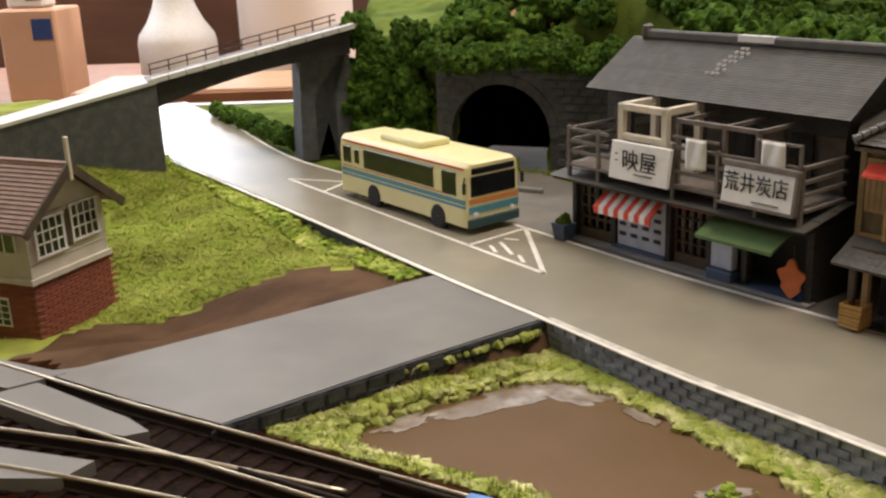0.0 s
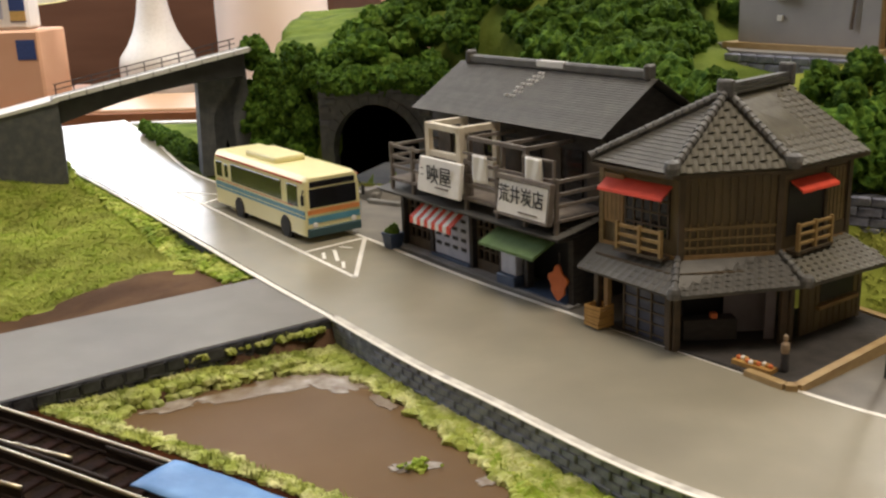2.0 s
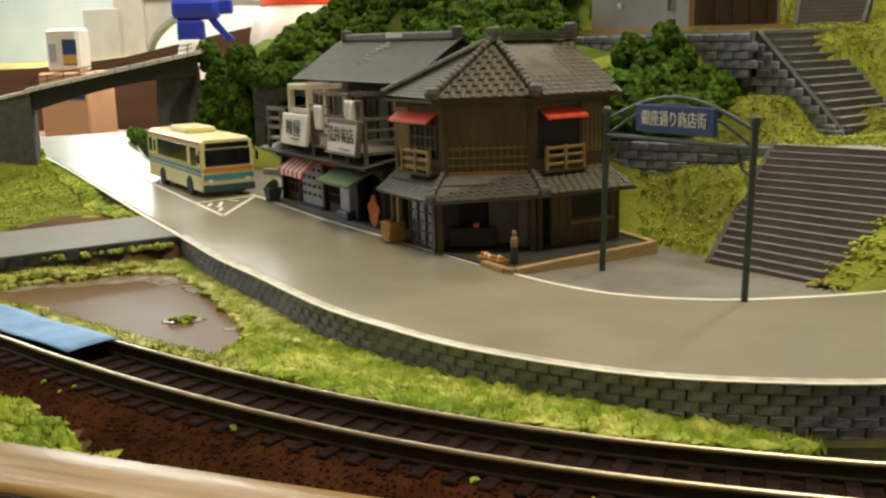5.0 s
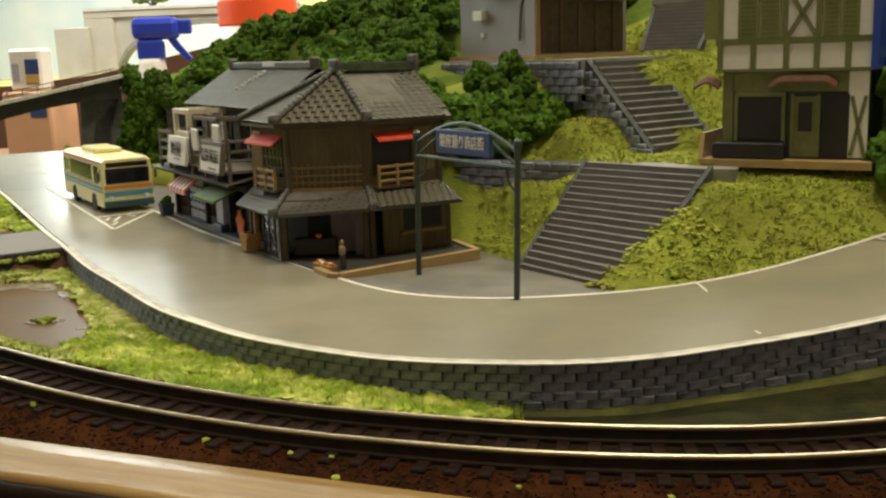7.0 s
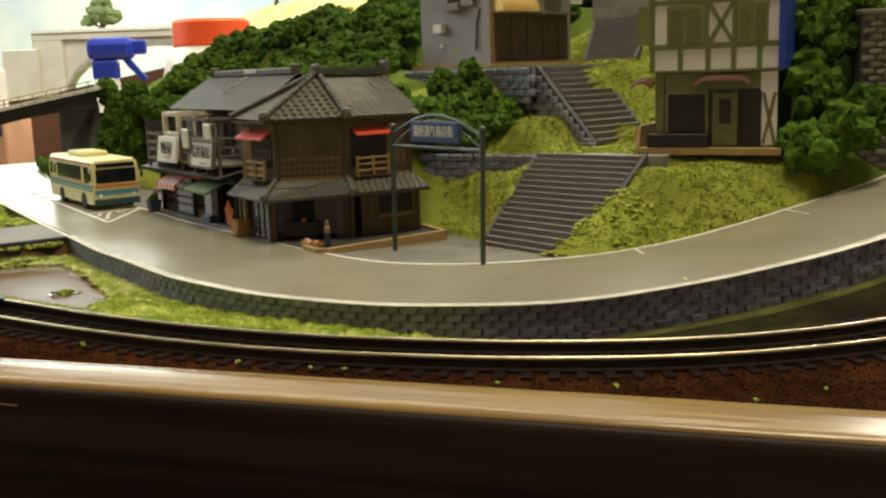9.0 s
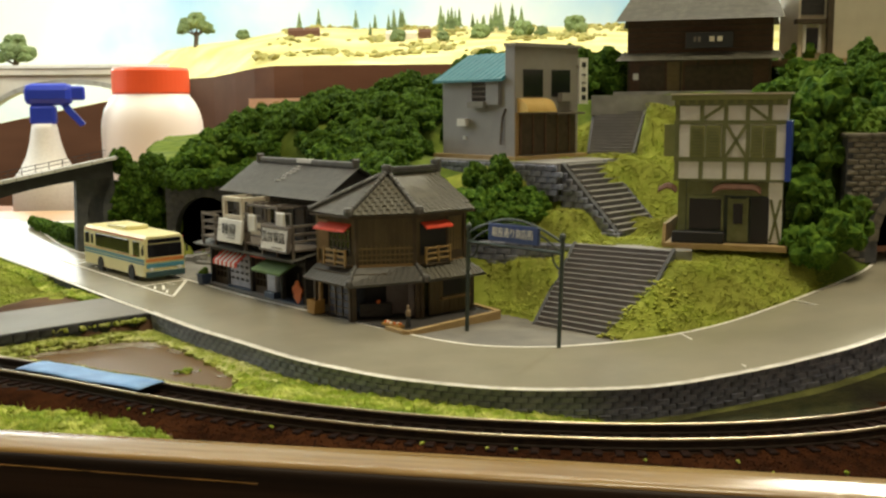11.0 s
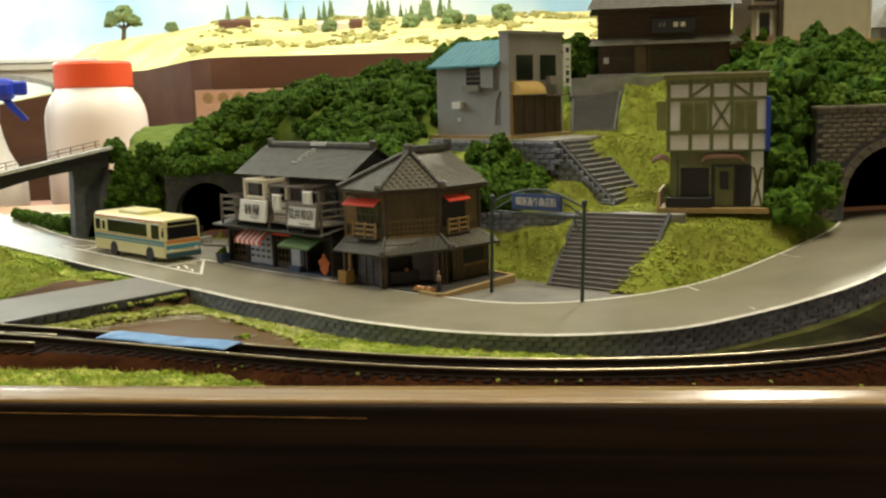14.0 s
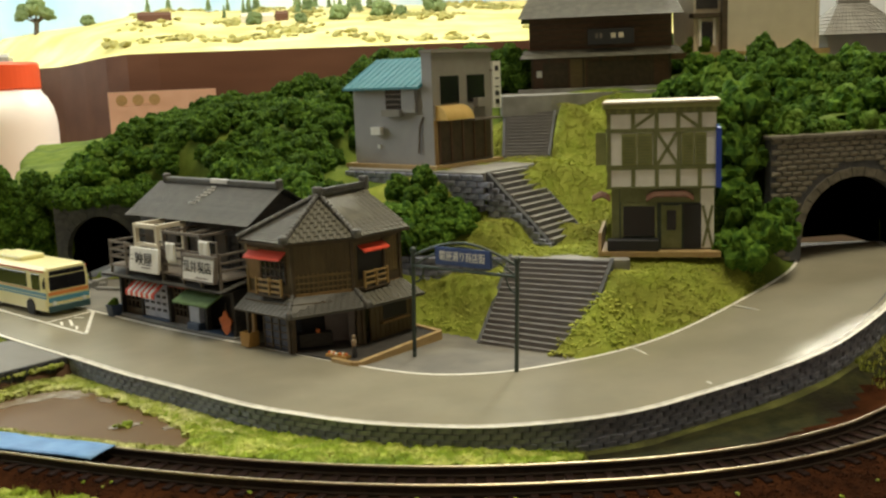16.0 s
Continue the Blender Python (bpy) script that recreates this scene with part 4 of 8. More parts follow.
for k in range(16):  # low hedge by the road under the bridge
    t = k / 15
    bush(-23.5 + 9.0 * t + rng.uniform(-0.4, 0.4), 88 - 15.0 * t, 0.1, rng.uniform(0.75, 1.05), rng)


def grass_bank(cx, cy, rx, ry, h, turn):
    """A low mound of turf."""
    b = bmesh.new()
    rings = []
    for k in range(7):
        t = k / 6
        rr_ = math.cos(t * 1.5)
        rings.append([Vector((rx * rr_ * math.cos(a) * (1 + 0.2 * noise.noise(Vector((math.cos(a) * 2, math.sin(a) * 2, cx)))), ry * rr_ * math.sin(a), -0.3 + (h + 0.3) * math.sin(t * 1.57) + 0.15 * noise.noise(Vector((math.cos(a) * 3, math.sin(a) * 3, t * 3 + cx))))) for a in [2 * math.pi * i / 28 for i in range(28)]])
    solid(b, rings)
    return tagged(part("grass_bank", b, M_TURF, smooth=True, at=place(cx, cy, 0, turn)), "low green turf bank beside the tunnel", "ground", kind="structure")


grass_bank(-4.6, 66.0, 4.6, 1.7, 1.5, -32)
grass_bank(6.6, 61.4, 2.0, 0.9, 0.8, -30)


def clump_stuff(name, spots, sizes, material, label, seed, flat=0.8):
    """Many small foam crumbs as one mesh."""
    rng = random.Random(seed)
    base = []
    for k in range(5):
        t = bmesh.new()
        bmesh.ops.create_icosphere(t, subdivisions=1, radius=1)
        vs = [v.co * (1 + rng.uniform(-0.42, 0.42)) for v in t.verts]
        base.append((vs, [[v.index for v in f.verts] for f in t.faces]))
        t.free()
    verts, faces = [], []
    for x, y, z in spots:
        vs, fs = rng.choice(base)
        s, a = rng.uniform(*sizes), rng.uniform(0, 6.28)
        c, d = math.cos(a), math.sin(a)
        n0 = len(verts)
        verts += [((x + s * (c * v.x - d * v.y)) * U, (y + s * (d * v.x + c * v.y)) * U, (z + s * flat * v.z) * U) for v in vs]
        faces += [[i + n0 for i in f] for f in fs]
    me = bpy.data.meshes.new(name)
    me.from_pydata(verts, [], faces)
    me.materials.append(material)
    return tagged(new(name, me), label, "ground cover", kind="stuff")


def scatter(count, x0, x1, y0, y1, keep, seed):
    rng = random.Random(seed)
    out = []
    while len(out) < count:
        x, y = rng.uniform(x0, x1), rng.uniform(y0, y1)
        if keep(x, y):
            out.append((x, y))
    return out


pond_line = POND + POND[:1]


def by_pond(x, y):
    d = far_from(pond_line, x, y)
    return inside(FRONT_POLY, x, y) and not inside(ROAD_POLY, x, y) and far_from(coarse_a, x, y) > 2.3 and d < 2.3 + 0.9 * noise.noise(Vector((x * 0.5, y * 0.5, 1))) and (not inside(POND, x, y) or d < 0.25 + 0.6 * noise.noise(Vector((x, y, 2)))) and y < 0.66 * x + 36.3 and noise.noise(Vector((x * 1.3, y * 1.3, 5))) > -0.55


spots = [(x, y, max(ground_z(x, y), -1.3) + 0.06) for x, y in scatter(4300, -8, 13, 19, 37.5, by_pond, 11)]
clump_stuff("pond_grass", spots, (0.07, 0.30), M_CLUMP_P, "pale green foam grass round the pond", 1)


rr = random.Random(31)
clump_stuff("pond_weed", [(6.1 + rr.gauss(0, 0.25), 26.5 + rr.gauss(0, 0.18), -1.28 + rr.uniform(0, 0.12)) for k in range(26)], (0.06, 0.16), M_CLUMP, "small green weed tuft standing in the pond", 32)


def by_wall(x, y):
    d = far_from(front2, x, y)
    return inside(FRONT_POLY, x, y) and 0.15 < d < 4.2 - 2.2 * smoothstep(14, 26, x) and far_from(coarse_a, x, y) > 1.9 and not inside(POND, x, y) and noise.noise(Vector((x * 0.9, y * 0.9, 8))) > -0.25 - 0.4 * smoothstep(3, 0.8, d)


spots = [(x, y, ground_z(x, y) + 0.1) for x, y in scatter(3400, 6.5, 27.5, 12, 31, by_wall, 12)]
clump_stuff("bank_grass", spots, (0.08, 0.36), M_CLUMP, "yellow-green foam grass below the road wall", 2)


def by_front(x, y):
    line = 14.3 - 0.24 * (x + 3)
    gap = 0.3 + 1.6 * smoothstep(1, -6, x)
    return line + gap < y < line + 5.2 - 1.8 * abs(noise.noise(Vector((x * 0.4, y * 0.4, 9)))) - 4.6 * smoothstep(3, 11.5, x) and far_from(coarse_a, x, y) > 3.0


spots = [(x, y, ground_z(x, y) + 0.12) for x, y in scatter(2400, -18, 11.2, 8, 22, by_front, 13)]
clump_stuff("front_grass", spots, (0.09, 0.28), M_CLUMP, "yellow-green foam grass along the wooden edge", 3)


def by_bank(x, y):
    d = far_from(front2, x, y)
    return inside(FRONT_POLY, x, y) and 0.1 < d < 1.6 and x < -2 and y > 0.71 * x + 46.5


spots = [(x, y, ground_z(x, y) + 0.1) for x, y in scatter(1300, -24, -2, 43, 72, by_bank, 14)]
clump_stuff("verge_grass", spots, (0.08, 0.26), M_CLUMP, "yellow-green foam grass on the road verge", 4)


def fibres(name, spots, h, material, label, seed):
    rng = random.Random(seed)
    verts, faces = [], []
    for x, y in spots:
        z = ground_z(x, y) + 0.04
        for k in range(3):
            a, lean, hh = rng.uniform(0, 6.28), rng.uniform(0.9, 2.4) if h < 0.2 else rng.uniform(0.1, 0.6), h * rng.uniform(0.6, 1.3)
            w = 0.035
            px, py = x + rng.uniform(-0.12, 0.12), y + rng.uniform(-0.12, 0.12)
            n0 = len(verts)
            verts += [((px + math.cos(a + 1.57) * w) * U, (py + math.sin(a + 1.57) * w) * U, z * U), ((px - math.cos(a + 1.57) * w) * U, (py - math.sin(a + 1.57) * w) * U, z * U),
                      ((px + math.cos(a) * lean * hh) * U, (py + math.sin(a) * lean * hh) * U, (z + hh) * U)]
            faces.append((n0, n0 + 1, n0 + 2))
    me = bpy.data.meshes.new(name)
    me.from_pydata(verts, [], faces)
    me.materials.append(material)
    return tagged(new(name, me), label, "grass", kind="stuff")


def on_west(x, y):
    return inside(FRONT_POLY, x, y) and y > 0.25 * x + 48.4 + 2.2 * noise.noise(Vector((x * 0.25, 0, 7))) and far_from(front2, x, y) > 0.3


fibres("west_grass", scatter(22000, -32, -3, 43, 76, on_west, 15), 0.11, M_BLADE, "bright green static grass on the western bank", 5)


def on_slope(x, y):
    return not inside(FRONT_POLY, x, y) and not inside(ROAD_POLY, x, y) and not inside(PLAZA, x, y) and not inside(LOT, x, y) and not inside(STAIR_PIT, x, y)


fibres("slope_grass", scatter(24000, 24.5, 46, 27, 58, on_slope, 16), 0.10, M_BLADE_D, "green static grass on the town slope", 6)
fibres("tunnel_grass", scatter(3000, -9, 6, 57, 67, lambda x, y: not inside(ROAD_POLY, x, y) and not inside(PLAZA, x, y) and (x - 0.6) * 0.342 + (y - 64.5) * 0.94 < -0.1, 17), 0.3, M_BLADE_D, "green static grass by the left tunnel", 7)
def near_bank(x, y):
    return by_wall(x, y) or by_front(x, y)


fibres("pond_fibre", scatter(2600, -8, 13, 19, 37.5, lambda x, y: by_pond(x, y) and not inside(POND, x, y), 23), 0.3, M_CLUMP_P, "pale static grass round the pond", 13)
fibres("bank_fibre", scatter(1800, -12, 28, 8, 31, near_bank, 21), 0.42, M_BLADE, "yellow-green static grass among the foam turf", 12)
fibres("verge_fibre", scatter(600, 44, 54, 14, 27, lambda x, y: inside(FRONT_POLY, x, y) and far_from(coarse_a, x, y) > 2.6 and x > 44.5, 18), 0.3, M_BLADE_D, "dull static grass below the curve", 8)


def on_ballast(x, y):
    d = far_from(coarse_a, x, y)
    line = 14.0 - 0.24 * (x + 3)
    return 1.3 < d < 4.5 and y > line and y < 26 and inside(FRONT_POLY, x, y) and (y < 30 - 0.62 * x if x < 20 else y < 11.5 + 0.25 * max(0, x - 34))


spots = [(x, y, ground_z(x, y) + 0.03) for x, y in scatter(6500, 2, 46, 2, 22, on_ballast, 19)]
clump_stuff("ballast_crumbs", spots, (0.02, 0.06), M_CRUMB, "rust-red ballast crumbs beside the track", 9, 0.6)
rr = random.Random(4)
spots = [(x, y, z + 0.05) for x, y, z in rr.sample(spots, 30)]
clump_stuff("ballast_weeds", spots, (0.06, 0.12), M_CLUMP, "small green tufts in the ballast", 10)

# ---- tunnels, bridge, stairs, walls ----
def portal(name, x, y, z, turn, half, wall_top, left, right, spring, material, label, deep=9.0, stone=(0.95, 0.5)):
    """A stone tunnel mouth: local x along the wall, y into the hill."""
    root = thing(name, x, y, z, turn, label, "tunnel portal", kind="structure")
    b = bmesh.new()
    arch = [(-half, 0.0), (-half, spring)] + [(-half * math.cos(a), spring + half * math.sin(a)) for a in [math.pi * i / 16 for i in range(1, 16)]] + [(half, spring), (half, 0.0)]
    cells = [[(-left, 0.0), (-half, 0.0), (-half, wall_top), (-left, wall_top)], [(half, 0.0), (right, 0.0), (right, wall_top), (half, wall_top)]]
    cells += [[p, q, (q[0], wall_top), (p[0], wall_top)] for p, q in zip(arch[1:-2], arch[2:-1])]
    for cell in cells:
        solid(b, [[Vector((px, yy, pz)) for px, pz in cell] for yy in (0.0, 0.8)])
    bmesh.ops.remove_doubles(b, verts=b.verts[:], dist=1e-4)
    part("portal_wall", b, M_PORTAL, root)
    # lining and end sheet coloured black for the shade inside the tunnel
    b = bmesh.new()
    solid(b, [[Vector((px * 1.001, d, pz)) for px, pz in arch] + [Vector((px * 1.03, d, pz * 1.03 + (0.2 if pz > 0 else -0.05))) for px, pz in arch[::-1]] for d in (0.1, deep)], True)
    part("tunnel_bore", b, M_SHADE, root)
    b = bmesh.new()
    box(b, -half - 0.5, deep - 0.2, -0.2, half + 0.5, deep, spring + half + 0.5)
    part("tunnel_end", b, M_SHADE, root)
    # ring stones and coursed facing stones
    k = 15
    for i in range(k):
        a0, a1 = math.pi * (i + 0.04) / k, math.pi * (i + 0.96) / k
        sb = bmesh.new()
        solid(sb, [[Vector((-r * math.cos(a), yy, spring + r * math.sin(a))) for r, a in ((half, a0), (half, a1), (half + 0.6, a1), (half + 0.6, a0))] for yy in (-0.10, 0.1)])
        part("arch_stone", sb, material, root)
    w, h = stone
    data = []
    for i in range(4):
        rr = random.Random(i + 77)
        sb = bmesh.new()
        box(sb, -w / 2 + 0.03, -0.1, -h / 2 + 0.03, w / 2 - 0.03, 0.05, h / 2 - 0.03)
        bmesh.ops.bevel(sb, geom=sb.edges[:], offset=0.06, segments=1, affect="EDGES")
        for v in sb.verts:
            v.co += Vector((rr.uniform(-1, 1), rr.uniform(-1, 1), rr.uniform(-1, 1))) * 0.03
        data.append(mesh_of("stone", sb, material))
    rows = int(wall_top / h)
    for j in range(rows):
        zc = h * (j + 0.5)
        xx = -left + w / 2 + (w / 2 if j % 2 else 0)
        while xx < right - w / 3:
            if math.hypot(xx, max(0, zc - spring)) > half + 0.95:
                s = new("stone", data[int(abs(xx * 13 + j * 7)) % 4])
                s.matrix_basis = place(xx, 0, zc)
                s.parent = root
            xx += w
    return root


portal("tunnel_portal", 0.6, 64.5, -0.3, -20, 3.3, 7.1, 4.3, 7.4, 2.35, M_PORTAL, "dark stone tunnel mouth in the wooded hill")
port2 = portal("tunnel_portal", 53.9, 34.0, 3.1, 0, 4.1, 8.3, 6.4, 7.0, 1.4, M_TUN, "brown stone tunnel mouth at the road's end", stone=(0.76, 0.36))
b = bmesh.new()
soft_box(b, -6.5, -0.2, 8.2, 7.1, 0.9, 8.5, 0.06)
part("coping", b, M_TUN, port2)

for x, y, z, turn, lo, hi, deep in ((0.6, 64.5, 6.75, -20, -4.3, 7.4, 6.5), (53.9, 34.0, 11.3, 0, -6.4, 7.0, 5.5)):
    b = bmesh.new()
    soft_box(b, lo, 0.5, -0.3, hi, deep, 0.35, 0.2, 2)
    tagged(part("hill_cap", b, M_HILL, at=place(x, y, z, turn)), "dull green turf over the tunnel mouth", "ground", kind="structure")
rng = random.Random(77)
for k in range(34):  # bushes on the turf over the left tunnel
    u, v = rng.uniform(-3.6, 6.6), rng.uniform(1.2, 6.0)
    c, d = math.cos(math.radians(-20)), math.sin(math.radians(-20))
    bush(0.6 + c * u - d * v, 64.5 + d * u + c * v, 6.9 + 0.12 * v, rng.uniform(0.8, 1.25), rng, rng.random() < 0.15)

# bridge over the road
br = thing("footbridge", -21.9, 65.4, 0, 22.6, "dark girder bridge with a railing over the road", "bridge", kind="structure")


def deck_z(x):
    return 6.1 + 0.19 * x


b = bmesh.new()
solid(b, [[Vector((x, y, deck_z(x) + dz)) for y, dz in ((0, -1.75 + c), (0, -0.1), (2.4, -0.1), (2.4, -1.75 + c))] for x, c in [(t, 0.5 * math.sin(math.pi * t / 13.5)) for t in [13.5 * i / 12 for i in range(13)]]])
part("girder", b, M_GIRDER, br)
b = bmesh.new()
solid(b, [[Vector((x, y, deck_z(x) + dz)) for y, dz in ((-0.25, -0.1), (-0.25, 0.1), (2.6, 0.1), (2.6, -0.1))] for x in (-0.1, 14)])
part("deck", b, M_CONC, br, "pale grey bridge deck")
for i in range(12):
    x0, x1 = 0.1 + i * 1.15, 1.17 + i * 1.15
    b = bmesh.new()
    solid(b, [[Vector((x, y, deck_z(x) + dz)) for y, dz in ((-0.36, -0.12), (-0.36, 0.2), (0.25, 0.22), (0.25, -0.12))] for x in (x0, x1)])
    part("edge_plate", b, M_PALE, br, "pale edge plate")
for i in range(11):
    x = 0.3 + 1.25 * i
    b = bmesh.new()
    bar(b, (x, 2.3, deck_z(x)), (x, 2.3, deck_z(x) + 0.85), 0.08)
    part("railing_post", b, M_GIRDER, br)
for h in (0.45, 0.82):
    b = bmesh.new()
    bar(b, (0.2, 2.3, deck_z(0.2) + h), (13.2, 2.3, deck_z(13.2) + h), 0.07)
    part("rail_bar", b, M_GIRDER, br)
ab = thing("bridge_ramp", -21.5, 65.4, 0, 22.6, "dark stone ramp and abutment with a pale path on top", "ramp", kind="structure")
b = bmesh.new()
solid(b, [[Vector((x, y, z)) for y, z in ((-0.1, -1.5), (-0.1, top), (3.4, top), (3.4, -1.5))] for x, top in ((-26, 1.2), (-12, 3.6), (0, 6.0))])
part("ramp_wall", b, M_PORTAL, ab)
b = bmesh.new()
solid(b, [[Vector((x, y, z)) for y, z in ((-0.2, top), (-0.2, top + 0.22), (3.4, top + 0.22), (3.4, top))] for x, top in ((-26, 1.2), (-12, 3.6), (0.05, 6.0))])
part("ramp_path", b, M_PALE, ab, "pale concrete path")
pier = thing("bridge_pier", -11.4, 70.6, -0.4, 22.6, "grey stone pier with an arched opening", "bridge pier", kind="structure")
b = bmesh.new()
ring = [(-1.9, 0), (-1.6, 7.6), (1.9, 7.9), (2.2, 0), (0.75, 0), (0.75, 4.2), (0.45, 5.0), (0, 5.3), (-0.45, 5.0), (-0.75, 4.2), (-0.75, 0)]
lo = [b.verts.new((x, 0, z)) for x, z in ring]
hi = [b.verts.new((x, 2.4, z)) for x, z in ring]
ff = [b.faces.new(lo), b.faces.new(hi[::-1])]
for i in range(len(ring)):
    b.faces.new((lo[i], lo[(i + 1) % len(ring)], hi[(i + 1) % len(ring)], hi[i]))
bmesh.ops.triangulate(b, faces=ff)
part("pier_body", b, M_PORTAL, pier)
# black block standing for the shade in the pier's opening
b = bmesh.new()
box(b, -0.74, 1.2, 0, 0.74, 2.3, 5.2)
part("pier_recess", b, M_SHADE, pier)


def staircase(name, bl, br_, tl, tr, z0, z1, steps, label, side=0.35, edge=None, riser=None):
    """Straight steps between a foot and a head, each tread a part."""
    bl, br_, tl, tr = (Vector(p) for p in (bl, br_, tl, tr))
    root = thing(name, 0, 0, 0, 0, label, "stairs", kind="structure")
    for i in range(steps):
        f0, f1 = i / steps, (i + 1) / steps
        za, zt = z0 - 0.6 + (z1 - z0) * f0 * 0.9, z0 + (z1 - z0) * f1
        pts = [bl.lerp(tl, f0), br_.lerp(tr, f0), br_.lerp(tr, f1), bl.lerp(tl, f1)]
        b = bmesh.new()
        prism(b, [tuple(p) for p in pts], za, zt - 0.07)
        s = part("step", b, riser or M_STEP_R, root)
        c = [pts[0].lerp(pts[3], -0.06), pts[1].lerp(pts[2], -0.06), pts[2], pts[3]]
        b = bmesh.new()
        prism(b, [tuple(p) for p in c], zt - 0.07, zt)
        part("tread", b, edge or M_STEP_E, s)
    for p, q in ((bl, tl), (br_, tr)):
        d = (q - p).normalized()
        o = Vector((-d.y, d.x)) * side * (1 if p is bl else -1)
        b = bmesh.new()
        pts = [tuple(p), tuple(q), tuple(q + o), tuple(p + o)]
        prism(b, pts, z0 - 1.0, lambda x, y: z0 + 0.12 + (z1 - z0) * min(1, max(0, (Vector((x, y)) - p).dot(d) / (q - p).length)))
        part("string_wall", b, M_PORTAL, root)
    return root


staircase("stairs_lower", (27.1, 33.0), (31.6, 28.0), (30.5, 37.2), (36.0, 33.4), -0.45, 4.25, 17, "wide grey steps from the forecourt to the terrace", 0.25, M_STEP_D, M_STEP_LIT)
mid = staircase("stairs_middle", (34.1, 39.6), (37.6, 43.0), (30.8, 44.2), (34.2, 46.8), 4.4, 9.2, 13, "grey steps with stone sides up the grassy slope")
staircase("stairs_upper", (34.4, 53.4), (37.6, 51.8), (36.0, 58.6), (40.2, 57.6), 9.5, 13.9, 18, "steep grey steps to the upper terrace", 0.2, M_STEP_D, M_STEP_LIT)



def stair_mound():
    """Turf grown over the lower corner of the wide steps."""
    foot, head = Vector((31.6, 28.0)), Vector((36.0, 33.4))
    d = (head - foot).normalized()
    o = Vector((d.y, -d.x))
    b = bmesh.new()
    rows = []
    for i in range(15):
        f = -0.06 + 0.66 * i / 14
        inner = -1.7 * max(0.0, 1 - f / 0.56)
        row = []
        for j in range(9):
            w = inner + (2.4 - inner) * j / 8
            p = foot + d * f * 6.96 + o * w
            over = -0.45 + 4.7 * max(0, f)
            rise = 0.42 * math.sin(math.pi * min(1, (j + 0.2) / 5))
            far = smoothstep(0.4, 2.4, w)
            z = (over + rise) * (1 - far) + (ground_z(p.x, p.y) - 0.1) * far - (0.35 if j == 0 else 0.0)
            row.append(b.verts.new((p.x, p.y, z + 0.08 * noise.noise(Vector((p.x * 1.5, p.y * 1.5, 2))))))
        rows.append(row)
    for r, q in zip(rows, rows[1:]):
        for j in range(8):
            b.faces.new((r[j], r[j + 1], q[j + 1], q[j]))
    return tagged(part("grass_mound", b, M_TURF, smooth=True), "turf grown over the corner of the steps", "ground", kind="structure")


mound = stair_mound()
rr = random.Random(41)
spots = [tuple(v.co / U) for v in mound.data.vertices]
spots = [(x + rr.gauss(0, 0.25), y + rr.gauss(0, 0.25), z) for x, y, z in spots for k in range(5)]
clump_stuff("mound_grass", spots, (0.05, 0.15), M_BLADE_D, "yellow-green foam grass over the corner of the steps", 42, 0.6)


def sloping_wall(root, p, q, z0, z1, base, out):
    """Coursed stones below a sloping top edge, on the face of a stair's side wall."""
    p, q = Vector(p), Vector(q)
    d = (q - p).normalized()
    ln, side = (q - p).length, Vector((d.y, -d.x)) * out
    k = 0
    while base + 0.42 * (k + 1) < z1 + 0.2:
        zc = base + 0.42 * (k + 0.5)
        x = 0.3 + 0.5 * (k % 2)
        while x < ln:
            if zc + 0.1 < z0 + (z1 - z0) * x / ln + 0.2:
                c = p + d * x + side
                s = new("stone", STONES[(k * 5 + int(x * 3)) % len(STONES)])
                s.matrix_basis = place(c.x, c.y, zc, math.degrees(math.atan2(d.y, d.x)) + (0 if out > 0 else 180))
                s.parent = root
            x += 1.03
        k += 1


def terrace(name, pts, z0, z1, material, label):
    b = bmesh.new()
    prism(b, pts, z0, z1)
    return tagged(part(name, b, material), label, "pavement", kind="structure")


terrace("terrace_lower", [(30.3, 37.3), (36.1, 33.4), (37.2, 33.0), (38.5, 38), (38, 43.2), (34, 39.4)], 2.8, 4.22, M_CONC, "pale grey terrace at the half-timbered house")
terrace("terrace_middle", [(21.5, 53), (29.9, 43.4), (31.0, 44.6), (34.6, 47.4), (38.4, 52.4), (33, 57), (22, 60)], 7.6, 9.3, M_CONC, "grey terrace at the grey house")
terrace("terrace_upper", [(35.2, 56.8), (39.4, 56.2), (58, 59.5), (58, 72), (38, 70)], 12.6, 14.3, M_CONC, "pale terrace at the upper inn")


sloping_wall(mid, (33.9, 39.4), (30.5, 44.1), 4.4, 9.2, 4.0, -0.12)


def block_wall(name, p, q, z0, z1, label, w=1.0, h=0.45):
    p, q = Vector(p), Vector(q)
    root = thing(name, 0, 0, 0, 0, label, "wall", kind="structure")
    d = (q - p).normalized()
    s = Vector((d.y, -d.x))
    b = bmesh.new()
    prism(b, [tuple(p), tuple(q), tuple(q - s * 0.6), tuple(p - s * 0.6)], z0 - 0.5, z1)
    part("wall_core", b, M_JOINT, root)
    wall_run(root, [p, q], int((z1 - z0) / h) + 1, h, w, lambda x, y: z1, STONES, 0.02)
    return root


block_wall("terrace_wall", (21.6, 52.6), (29.8, 43.3), 7.0, 9.2, "grey stone block wall below the grey house")
block_wall("terrace_wall", (29.9, 43.2), (34.0, 39.2), 4.2, 4.6, "low grey stone block wall by the steps")
block_wall("slope_wall", (23.6, 41.0), (30.6, 37.4), 2.4, 4.1, "grey stone block wall across the grass slope")
block_wall("terrace_wall", (56.0, 56.4), (64.0, 60.4), 14.5, 16.9, "grey stone wall under the beige house")


